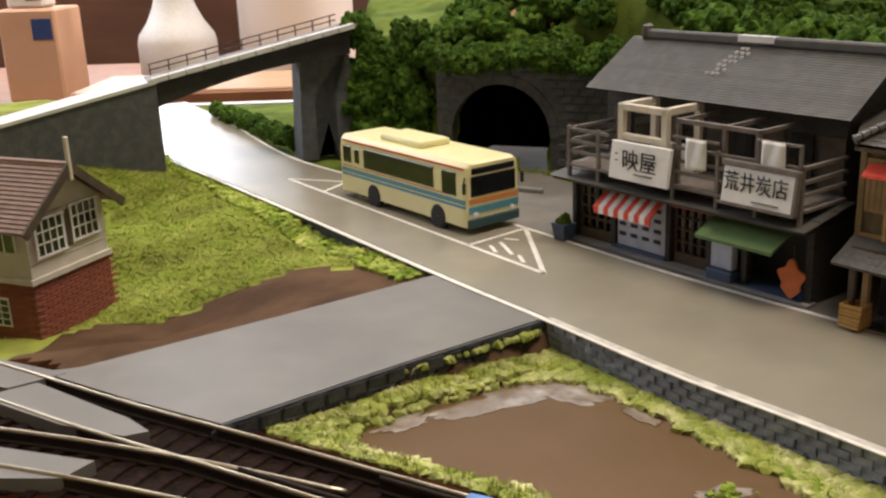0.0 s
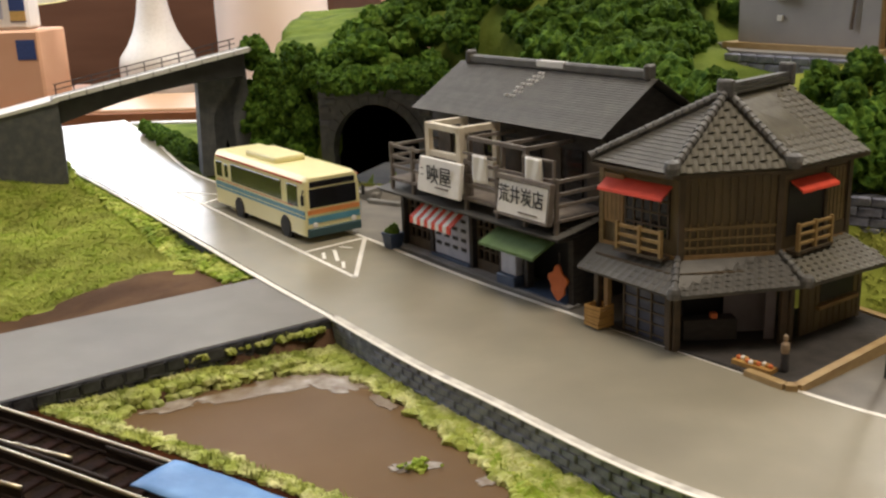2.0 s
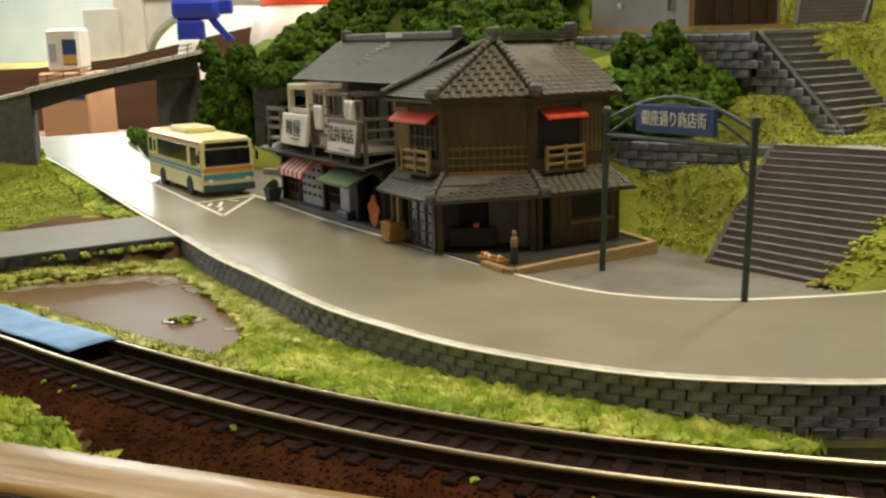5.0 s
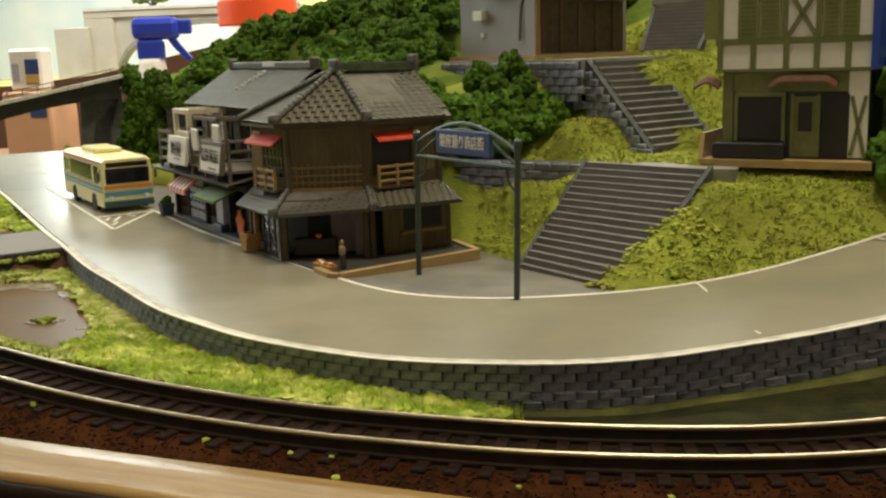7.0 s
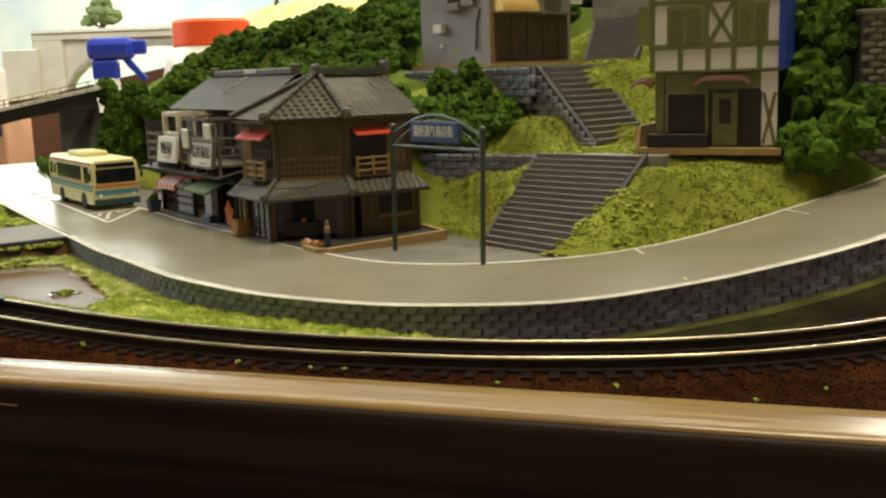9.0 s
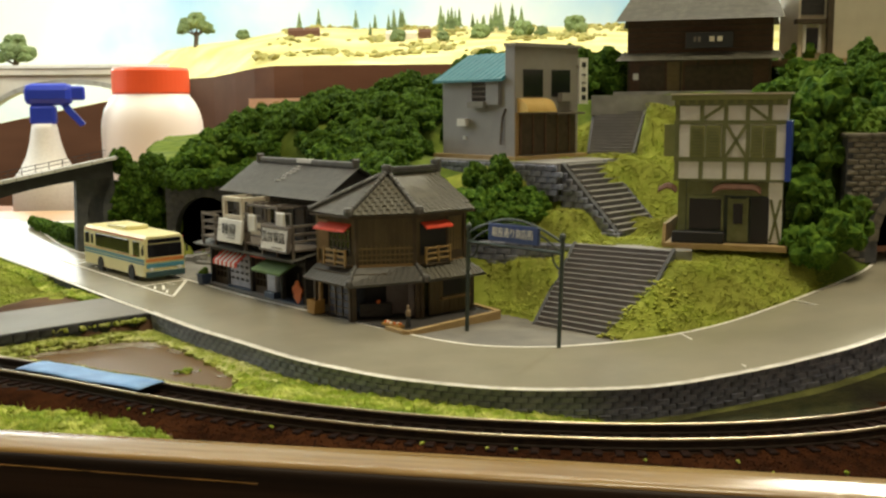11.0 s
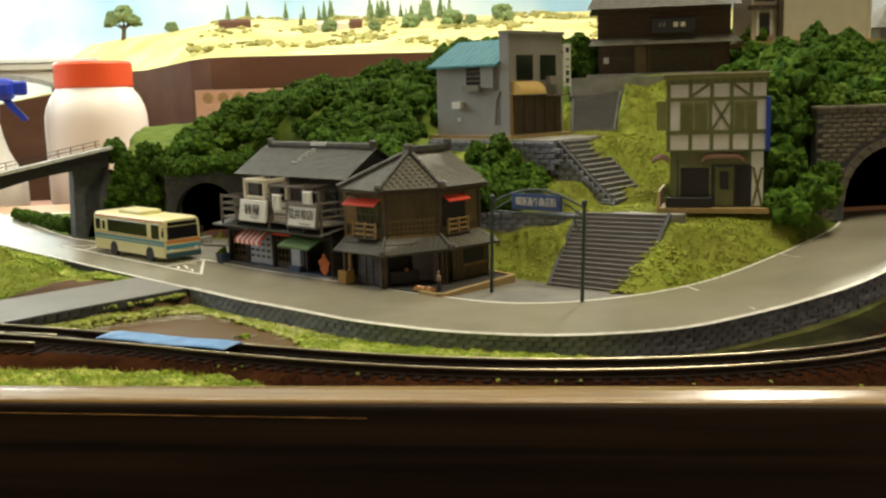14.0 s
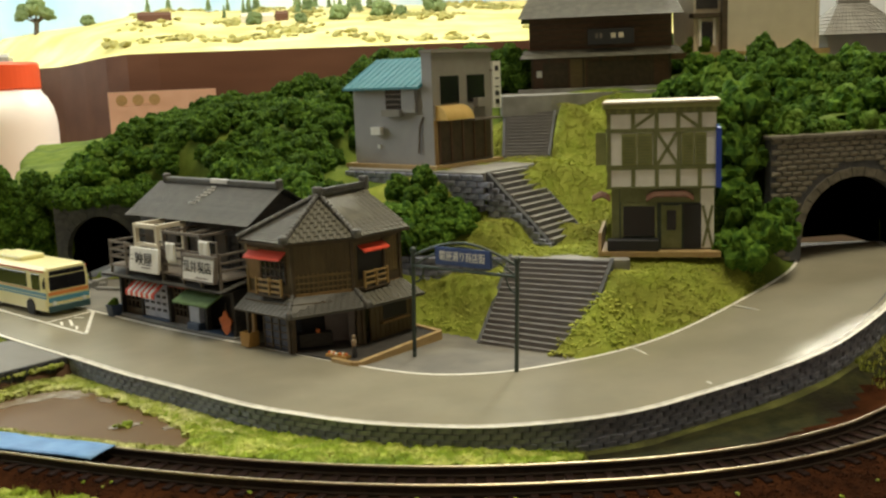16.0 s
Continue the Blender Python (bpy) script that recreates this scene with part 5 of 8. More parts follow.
# ---- station arch ----
arch = thing("street_arch", 22.5, 30.7, -0.42, math.degrees(math.atan2(-5.5, 4.85)), "dark green metal street arch with a blue sign", "street arch")
W_ARCH = 7.3
for x in (0.0, W_ARCH):
    b = bmesh.new()
    bar(b, (x, 0, -0.05), (x + 0.25, 0, 6.7), 0.125, n=10)
    lathe(b, [(0.2, -0.05), (0.2, 0.1), (0.12, 0.16)], 10, Matrix.Translation((x, 0, 0)))
    lathe(b, [(0.15, 6.6), (0.19, 6.75), (0.17, 6.9), (0.05, 7.0)], 10, Matrix.Translation((x + 0.25, 0, 0)))
    part("post", b, M_GREEN_PAINT, arch, smooth=False)
def tube(pts, r, n=8):
    """A bent round bar as one skin."""
    b = bmesh.new()
    rings = []
    for i, p in enumerate(pts):
        d = (pts[min(i + 1, len(pts) - 1)] - pts[max(i - 1, 0)]).normalized()
        up = Vector((0, 1, 0))
        side = d.cross(up).normalized()
        rings.append([p + (side * math.cos(a) + up * math.sin(a)) * r for a in (2 * math.pi * k / n for k in range(n))])
    solid(b, rings)
    return b


for flat, r in ((True, 0.10), (False, 0.085)):
    pts = [Vector((0.25 + W_ARCH * i / 20, 0, 5.85 if flat else 6.45 + 1.0 * math.sin(math.pi * i / 20))) for i in range(21)]
    part("arch_bar", tube(pts, r), M_GREEN_PAINT, arch)
part("arch_bar", tube([Vector((0.25 + W_ARCH * i / 20, 0, 5.85 + 1.35 * math.sin(math.pi * i / 20))) for i in range(21)], 0.06), M_GREEN_PAINT, arch)
for x, s in ((0.3, 1), (W_ARCH + 0.2, -1)):
    pts = [Vector((x + s * 0.7 * math.sin(t * 1.57), 0, 4.9 + 0.95 * (1 - math.cos(t * 1.57)))) for t in [i / 8 for i in range(9)]]
    part("brace", tube(pts, 0.06), M_GREEN_PAINT, arch)
sign = boxed("sign_board", (1.95, -0.12, 6.1, 5.85, 0.12, 7.15), M_SIGNBLUE, arch, "blue sign board", 0.04)


def lettering(text, size, material, parent, x, y, z, width=None, turn=0):
    """Raised letters facing -y, as a mesh."""
    cu = bpy.data.curves.new("letters", "FONT")
    cu.body, cu.size, cu.extrude, cu.align_x, cu.align_y = text, size * U, 0.015 * U, "CENTER", "CENTER"
    tmp = bpy.data.objects.new("letters", cu)
    scene.collection.objects.link(tmp)
    dg = bpy.context.evaluated_depsgraph_get()
    me = bpy.data.meshes.new_from_object(tmp.evaluated_get(dg))
    bpy.data.objects.remove(tmp)
    me.materials.clear()
    me.materials.append(material)
    ob = new("lettering", me)
    ob.matrix_basis = pose(x * U, y * U, z * U, 90, 0, turn)
    if width and len(me.vertices):
        xs = [v.co.x for v in me.vertices]
        ob.matrix_basis = ob.matrix_basis @ Matrix.Diagonal((width * U / max(1e-6, max(xs) - min(xs)), 1, 1, 1))
    ob.parent = parent
    return ob


lettering("銀座通り商店街", 0.62, M_WHITE, sign, 3.9, -0.14, 6.62, 3.2)


# ---- the bus ----
def build_bus():
    root = thing("bus", -2.7, 50.5, 0.0, ROAD_TURN, "cream single-decker bus with blue and red bands", "bus")
    L, W, H = 11.9, 3.5, 3.95  # local x ahead, y to the hill side, origin at the near front wheel side
    x1, x0, y0, y1 = 1.9, 1.9 - L, 0.0, W
    b = bmesh.new()
    sec = [(0.0, 0.42), (0.0, 2.9), (0.1, 3.45), (0.32, 3.68), (W - 0.32, 3.68), (W - 0.1, 3.45), (W, 2.9), (W, 0.42)]

    def ring(x, k, c):
        return [Vector((x, y0 + W / 2 + (y - W / 2) * k, z if z < 1 else z * c + (1 - c) * 0.42)) for y, z in sec]

    solid(b, [ring(x0, 0.93, 0.985), ring(x0 + 0.18, 1, 1), ring(x1 - 0.35, 1, 1), ring(x1 - 0.1, 0.98, 0.99), ring(x1, 0.93, 0.97)])
    body = part("body", b, M_BUS, root)
    b = bmesh.new()
    soft_box(b, x0 + 3.2, 0.75, 3.62, x0 + 7.2, W - 0.75, 4.05, 0.16, 2)
    part("roof_unit", b, M_BUS, root)
    for side, y in ((-1, y0), (1, y1)):
        e = 0.015 * side
        for a, c, z0, z1, m, nm in ((x0 + 0.25, x1 - 0.1, 1.38, 1.52, M_BUSBLUE, "blue_band"), (x0 + 0.25, x1 - 0.1, 1.58, 1.82, M_BUSBLUE, "blue_band"), (x0 + 0.4, x1 - 1.4, 1.92, 1.97, M_BUSRED, "red_line"), (x0 + 0.5, x1 - 0.2, 3.36, 3.44, M_BUSRED, "red_line")):
            b = bmesh.new()
            box(b, a, y - 0.012 if side < 0 else y - 0.05, z0, c, y + 0.05 if side < 0 else y + 0.012, z1)
            part(nm, b, m, root)
        for a, c, z0, z1 in ((x0 + 0.45, x0 + 1.3, 2.15, 3.1), (x0 + 1.65, x0 + 2.15, 2.2, 3.0), (x0 + 2.6, x0 + 9.2, 2.05, 3.15), (x0 + 9.9, x0 + 11.1, 1.95, 3.15)):
            b = bmesh.new()
            soft_box(b, a, y - 0.02 if side < 0 else y - 0.05, z0, c, y + 0.05 if side < 0 else y + 0.02, z1, 0.02)
            part("side_window", b, M_DGLASS, root)
    b = bmesh.new()
    soft_box(b, x1 - 0.06, 0.28, 1.95, x1 + 0.035, W - 0.28, 3.0, 0.04)
    part("windscreen", b, M_DGLASS, root)
    b = bmesh.new()
    soft_box(b, x1 - 0.06, 0.35, 3.08, x1 + 0.03, W - 0.35, 3.4, 0.03)
    part("destination_sign", b, M_DGLASS, root)
    for a, z0, z1, m, nm in ((0.14, 1.6, 1.85, M_BUSORANGE, "front_band"), (0.14, 1.1, 1.45, M_BUSBLUE, "front_band")):
        b = bmesh.new()
        box(b, x1 - 0.05, a, z0, x1 + 0.03, W - a, z1)
        part(nm, b, m, root)
    b = bmesh.new()
    soft_box(b, x1 - 0.2, 0.08, 0.35, x1 + 0.1, W - 0.08, 0.85, 0.06)
    part("bumper", b, M_BUMPER, root)
    for y in (0.55, W - 0.55):
        b = bmesh.new()
        lathe(b, [(0.17, -0.03), (0.17, 0.04), (0.1, 0.06)], 12, Matrix.Translation((x1, y, 1.0)) @ Matrix.Rotation(math.pi / 2, 4, "Y"))
        part("headlight", b, M_WHITE, root)
    b = bmesh.new()
    soft_box(b, x0 - 0.03, 0.4, 2.1, x0 + 0.05, W - 0.4, 3.1, 0.03)
    part("rear_window", b, M_DGLASS, root)
    b = bmesh.new()
    soft_box(b, x0 - 0.04, 0.2, 0.3, x0 + 0.15, W - 0.2, 0.7, 0.04)
    part("rear_bumper", b, M_BUMPER, root)
    for y in (0.35, W - 0.35):
        b = bmesh.new()
        soft_box(b, x0 - 0.03, y - 0.12, 0.95, x0 + 0.05, y + 0.12, 1.35, 0.02)
        part("tail_light", b, M_BUSRED, root)
    for y in (-0.15, W + 0.15):
        b = bmesh.new()
        soft_box(b, x1 - 0.05, y - 0.08, 2.2, x1 + 0.1, y + 0.08, 2.75, 0.03)
        bar(b, (x1 - 0.02, y, 2.7), (x1 - 0.1, y * 0.9 + 0.15, 3.0), 0.05)
        part("mirror", b, M_TYRE, root)
    for x in (x0 + 3.5, x1 - 2.4):
        for y, s in ((0.02, -1), (W - 0.02, 1)):
            t = Matrix.Translation((x, y - 0.28 * s, 0.62)) @ Matrix.Rotation(-s * math.pi / 2, 4, "X")
            b = bmesh.new()
            lathe(b, [(0.3, 0), (0.58, 0), (0.62, 0.06), (0.62, 0.3), (0.56, 0.36), (0.36, 0.36)], 24, t)
            w = part("wheel", b, M_TYRE, root)
            b = bmesh.new()
            lathe(b, [(0.34, 0.2), (0.36, 0.34), (0.3, 0.30), (0.14, 0.34), (0.02, 0.36)], 16, t)
            part("rim", b, M_RIM, w)
            b = bmesh.new()
            lathe(b, [(0.72, 0.1), (0.72, 0.295), (0.60, 0.295)], 24, t)
            part("wheel_arch", b, M_TYRE, root)
    return root


build_bus()

# ---- the two-storey shop with signs ----
def tile_rows(root, name, a, b_, c, d, rows, cols, material, lift=0.1):
    """A tiled slope: a-b the eave, d-c the ridge edge; each course overlaps the next, with upright ribs."""
    a, b_, c, d = (Vector(p) for p in (a, b_, c, d))
    n = (b_ - a).cross(d - a).normalized()
    if n.z < 0:
        n = -n
    slope = new(name)
    slope.empty_display_size = U
    slope.parent = root
    for i in range(rows):
        f0, f1 = i / rows, min((i + 1.12) / rows, 1)
        p, q, r, s = a.lerp(d, f0), b_.lerp(c, f0), b_.lerp(c, f1), a.lerp(d, f1)
        bm_ = bmesh.new()
        if (r - s).length < 1e-4:
            r = r + (q - p) * 1e-3
        solid(bm_, [[p, q, q + n * lift, p + n * lift], [s, r, r + n * lift * 0.25, s + n * lift * 0.25]])
        part("tile_course", bm_, material, slope)
    for j in range(cols + 1 if cols else 0):
        t = j / cols
        p, q = a.lerp(b_, t) + n * lift * 0.9, d.lerp(c, t) + n * lift * 0.55
        if (q - p).length > 0.2:
            bm_ = bmesh.new()
            bar(bm_, p, q, 0.08, 0.055)
            part("tile_rib", bm_, material, slope)
    return slope


def build_sign_shop():
    root = thing("shop_house", 3.6, 48.6, 0, ROAD_TURN, "dark two-storey wooden shop with balcony and sign boards", "shop")
    L, D = 13.4, 8.6
    # lower storey: dark frame with openings
    for args in ((0, 0.35, 0, 0.3, D, 3.4), (L - 0.3, 0.0, 0, L, D, 3.4), (0.3, D - 0.3, 0, L - 0.3, D, 3.4), (0.3, 1.6, 0, L - 0.3, 1.8, 3.4), (0.3, 0.2, 2.7, L - 0.3, 0.5, 3.4)):
        boxed("lower_wall", args, M_DKWOOD, root)
    for x in (0.0, 2.6, 5.9, 8.2, 10.0):
        boxed("post", (x, 0.1, 0, x + 0.28, 0.5, 3.2), M_DKWOOD, root, r=0.03)
    # lattice windows
    for x0, x1 in ((0.4, 2.5), (6.3, 8.1)):
        boxed("window_pane", (x0, 0.5, 0.6, x1, 0.6, 2.7), M_DGLASS, root)
        boxed("window_base", (x0, 0.3, 0.0, x1, 0.6, 0.62), M_HDARK, root)
        for k in range(5):
            x = x0 + (x1 - x0) * k / 4
            boxed("lattice_bar", (x - 0.05, 0.36, 0.6, x + 0.05, 0.5, 2.7), M_HDARK, root)
        for z in (1.1, 1.65, 2.2):
            boxed("lattice_bar", (x0, 0.38, z - 0.04, x1, 0.5, z + 0.04), M_HDARK, root)
    # pale shutter with rows of dark slots
    sh = boxed("shutter", (2.95, 0.18, 0.25, 5.85, 0.4, 2.7), M_SHUT, root, "pale blue slotted shop front", 0.03)
    boxed("shutter_base", (2.8, 0.0, 0.0, 5.95, 0.4, 0.25), M_NAVY, root)
    for k in range(4):
        for j in range(4):
            boxed("slot", (3.1 + 0.7 * k, 0.15, 0.75 + 0.48 * j, 3.5 + 0.7 * k, 0.2, 0.93 + 0.48 * j), M_INK_SHADE, sh)
    # striped awning
    aw = boxed("awning_bar", (2.7, 0.0, 3.0, 6.0, 0.15, 3.1), M_WHITE, root)
    for k in range(11):
        x = 2.65 + k * 0.31
        b = bmesh.new()
        solid(b, [[Vector((xx, y, z)) for y, z in ((0.15, 3.1), (0.15, 3.18), (-1.1, 2.32), (-1.1, 2.24))] for xx in (x, x + 0.31)])
        box(b, x, -1.12, 1.98, x + 0.31, -1.06, 2.3)
        part("awning_stripe", b, M_RED if k % 2 == 0 else M_WHITE, aw)
    boxed("red_fascia", (6.2, -0.02, 2.75, 8.9, 0.2, 3.1), M_RED, root, "red painted shop fascia")
    # green awning and the open bay
    b = bmesh.new()
    solid(b, [[Vector((x, y, z)) for y, z in ((0.1, 3.0), (0.1, 3.1), (-1.6, 2.35), (-1.6, 2.22))] for x in (8.9, 12.6)])
    part("green_awning", b, M_GREEN, root, "plain green awning")
    boxed("vending_box", (8.6, -0.1, 0.55, 9.7, 0.35, 2.35), M_SHUT, root, "grey cabinet on a navy base", 0.04)
    boxed("vending_base", (8.55, -0.35, 0.0, 9.85, 0.4, 0.55), M_NAVY, root, r=0.04)
    # black sheet standing for the shade at the back of the bay
    boxed("bay_back", (9.9, 1.5, 0, 13.1, 1.6, 2.8), M_INK_SHADE, root)
    boxed("bay_floor", (9.9, -0.2, 0, 13.1, 1.5, 0.14), M_NAVY, root)
    boxed("plinth", (-0.1, -0.35, 0, L + 0.1, 0.3, 0.1), M_CONC, root)
    # skirt roof
    tile_rows(root, "skirt_roof", (-0.3, -1.15, 3.25), (L + 0.3, -1.15, 3.25), (L + 0.3, 2.2, 3.85), (-0.3, 2.2, 3.85), 3, 0, M_ROOF, 0.05)
    boxed("skirt_soffit", (-0.2, -1.0, 3.12, L + 0.2, 2.0, 3.24), M_DKWOOD, root)
    # upper storey
    for args in ((0.6, 2.2, 3.3, L - 0.6, 2.4, 7.3), (0.3, 2.2, 3.3, 0.6, D, 7.2), (L - 0.6, 2.2, 3.3, L - 0.3, D, 7.2), (0.6, D - 0.3, 3.3, L - 0.6, D, 7.0)):
        boxed("upper_wall", args, M_DKWOOD, root)
    for k in range(9):
        x = 0.8 + k * 1.4
        boxed("upper_panel", (x, 2.12, 4.2, x + 1.1, 2.2, 6.3), M_DGLASS if k % 2 else M_HDARK, root)
    # main roof
    ridge_y, zr, ze = 4.6, 9.35, 7.2
    tile_rows(root, "roof_front", (-0.25, 1.25, ze), (L + 0.35, 1.25, ze), (L + 0.35, ridge_y, zr), (-0.25, ridge_y, zr), 26, 0, M_ROOF, 0.035)
    tile_rows(root, "roof_back", (-0.25, 8.9, 6.8), (L + 0.35, 8.9, 6.8), (L + 0.35, ridge_y, zr), (-0.25, ridge_y, zr), 26, 0, M_ROOF, 0.035)
    for x in (0.35, L - 0.6):
        b = bmesh.new()
        solid(b, [[Vector((xx, y, z)) for y, z in ((2.2, 7.2), (ridge_y, 9.2), (8.5, 6.9))] for xx in (x, x + 0.25)])
        part("gable", b, M_DKWOOD, root)
    boxed("ridge_cap", (0.5, ridge_y - 0.22, zr - 0.05, L - 0.1, ridge_y + 0.22, zr + 0.38), M_ROOF, root, r=0.08)
    for x in (0.45, L - 0.3):
        boxed("ridge_end", (x, ridge_y - 0.32, zr - 0.1, x + 0.3, ridge_y + 0.32, zr + 0.62), M_ROOF, root, r=0.1)
    rr = random.Random(3)
    for k in range(21):  # worn white flecks on single tiles near the ridge
        col, row = k % 3, k // 3
        if rr.random() < 0.2:
            continue
        x, y = 5.75 + 0.30 * col + 0.12 * row + rr.uniform(-0.03, 0.03), 2.75 + 0.25 * row
        z = ze + (zr - ze) * (y - 1.25) / (ridge_y - 1.25) + 0.05
        b = bmesh.new()
        box(b, x - 0.06, y - 0.09, z - 0.06, x + 0.06, y + 0.09, z + 0.05)
        part("pale_fleck", b, M_PALE, root)
    boxed("pale_fleck", (6.1, ridge_y - 0.24, zr + 0.1, 8.0, ridge_y + 0.1, zr + 0.395), M_PALE, root)
    # balcony
    boxed("balcony_floor", (0.6, -0.9, 3.86, 13.3, 2.2, 3.98), M_GREYWOOD, root)
    for x in (0.7, 2.6, 7.0, 9.3, 11.2, 13.2):
        boxed("rail_post", (x - 0.09, -0.85, 3.3, x + 0.09, -0.67, 5.75), M_GREYWOOD, root, r=0.02)
    for z in (4.55, 5.05, 5.6):
        boxed("rail_bar", (0.6, -0.82, z - 0.07, 3.2, -0.70, z + 0.07), M_GREYWOOD, root)
        boxed("rail_bar", (7.0, -0.82, z - 0.07, 13.3, -0.70, z + 0.07), M_GREYWOOD, root)
        boxed("rail_bar", (13.1, -0.8, z - 0.07, 13.25, 2.2, z + 0.07), M_GREYWOOD, root)
        boxed("rail_bar", (0.62, -0.8, z - 0.07, 0.76, 2.2, z + 0.07), M_GREYWOOD, root)
    for x in (7.0, 9.4, 11.0):
        boxed("pergola_post", (x - 0.1, -0.6, 3.9, x + 0.1, -0.4, 6.75), M_GREYWOOD, root, r=0.02)
    boxed("pergola_bar", (6.9, -0.6, 6.6, 11.1, -0.42, 6.78), M_GREYWOOD, root)
    for x in (7.0, 9.4, 11.0):
        boxed("pergola_bar", (x - 0.08, -0.5, 6.6, x + 0.08, 2.2, 6.76), M_GREYWOOD, root)
    boxed("towel_rail", (11.2, -0.93, 6.42, 13.2, -0.83, 6.52), M_GREYWOOD, root)
    boxed("towel_rail", (7.0, -0.93, 6.02, 9.4, -0.83, 6.12), M_GREYWOOD, root)
    for x in (11.2, 13.1):
        boxed("rail_post", (x, -0.92, 5.6, x + 0.12, -0.8, 6.5), M_GREYWOOD, root)
    # cream drying frame
    for x in (3.9, 6.4):
        for y in (-0.75, 1.4):
            boxed("frame_post", (x - 0.17, y, 3.9, x + 0.17, y + 0.28, 7.1), M_CREAM, root, r=0.03)
    for x in (3.9, 6.4):
        boxed("frame_bar", (x - 0.15, -0.7, 6.82, x + 0.15, 1.6, 7.12), M_CREAM, root)
    boxed("frame_bar", (3.8, -0.75, 6.82, 6.5, -0.47, 7.12), M_CREAM, root, r=0.03)
    boxed("frame_bar", (3.8, -0.72, 5.5, 6.5, -0.47, 5.8), M_CREAM, root, r=0.03)
    boxed("frame_panel", (3.9, 1.3, 4.0, 6.4, 1.5, 5.2), M_CREAM, root)
    # signs
    tilt = Matrix.Translation((0, -1.25, 3.85)) @ Matrix.Rotation(radians(-8), 4, "X")
    b = bmesh.new()
    soft_box(b, 3.75, -0.1, 0.0, 7.15, 0.12, 1.7, 0.05, 1, tilt)
    s1 = part("sign_board", b, M_WHITE, root, "white shop sign with black characters")
    lettering("映屋", 1.0, M_INK_SHADE, s1, 5.5, -1.27, 4.72, 1.9)
    for x0, x1, z in ((4.2, 4.32, 5.0), (4.2, 4.32, 4.7), (5.3, 6.3, 4.2)):
        boxed("sign_mark", (x0, -1.385, z, x1, -1.3, z + 0.05), M_GREYWOOD, s1)
    b = bmesh.new()
    soft_box(b, 9.9, -0.1, 0.0, 13.2, 0.12, 1.65, 0.05, 1, tilt)
    s2 = part("sign_board", b, M_WHITE, root, "white shop sign in a brown frame with black characters")
    b = bmesh.new()
    soft_box(b, 9.8, -0.16, 1.5, 13.3, 0.14, 1.74, 0.03, 1, tilt)
    soft_box(b, 9.8, -0.16, -0.05, 13.3, 0.14, 0.08, 0.02, 1, tilt)
    soft_box(b, 13.18, -0.16, 0, 13.32, 0.14, 1.7, 0.02, 1, tilt)
    part("sign_frame", b, M_GREYWOOD, s2)
    lettering("荒井炭店", 0.85, M_INK_SHADE, s2, 11.5, -1.28, 4.75, 2.9)
    boxed("sign_mark", (11.4, -1.385, 4.1, 12.6, -1.3, 4.14), M_GREYWOOD, s2)
    return root


shop = build_sign_shop()


def cloth(x, y, z, label):
    root = thing("towel", 3.6 + E_DIR.x * x + N_DIR.x * y, 48.6 + E_DIR.y * x + N_DIR.y * y, z, ROAD_TURN, label, "towel", "towels on the balcony")
    b = bmesh.new()
    rows = []
    for j in range(9):
        zz = -1.25 * j / 8
        rows.append([Vector((-0.5 + i * 0.125, -0.06 - 0.03 * math.sin(i * 1.1 + j * 0.4), zz)) for i in range(9)] + [Vector((0.5 - i * 0.125, 0.02 - 0.03 * math.sin((8 - i) * 1.1 + j * 0.4), zz)) for i in range(9)])
    solid(b, rows)
    part("fabric", b, M_WHITE, root, smooth=True)
    return root


cloth(8.3, -0.92, 6.1, "white towel hanging over the balcony rail")
cloth(12.0, -0.92, 6.5, "white towel with faint print over the balcony rail")


def local_spot(x, y):
    return 3.6 + E_DIR.x * x + N_DIR.x * y, 48.6 + E_DIR.y * x + N_DIR.y * y


px, py = local_spot(0.1, -0.55)
pot = thing("plant_pot", px, py, -0.03, ROAD_TURN, "dark square pot with a small green plant by the shop", "plant pot")
b = bmesh.new()
solid(b, [[Vector((s * k, t * k, z)) for s, t in ((-1, -1), (1, -1), (1, 1), (-1, 1))] for k, z in ((0.33, 0), (0.42, 0.75), (0.45, 0.78), (0.45, 0.86), (0.34, 0.86))])
part("pot", b, M_NAVY, pot)
pl = new("plant", LIGHT_BUSHES[0])
pl.matrix_basis = place(0, 0, 0.75) @ Matrix.Scale(0.45, 4)
pl.parent = pot
px, py = local_spot(12.6, -0.15)
cl = thing("orange_banner", px, py, 0, ROAD_TURN, "ragged orange cloth banner at the shop corner", "banner")
b = bmesh.new()
pts = [(math.cos(a) * (0.55 + 0.12 * math.sin(5 * a)), 0.98 + math.sin(a) * (0.7 + 0.12 * math.cos(4 * a))) for a in [2 * math.pi * i / 28 for i in range(28)]]
solid(b, [[Vector((x, y, z)) for x, z in pts] for y in (-0.04, 0.05)])
part("cloth", b, M_ORANGE, cl)
b = bmesh.new()
bar(b, (0, 0.08, 0), (0, 0.08, 2.3), 0.04, n=6)
part("pole", b, M_DKWOOD, cl)
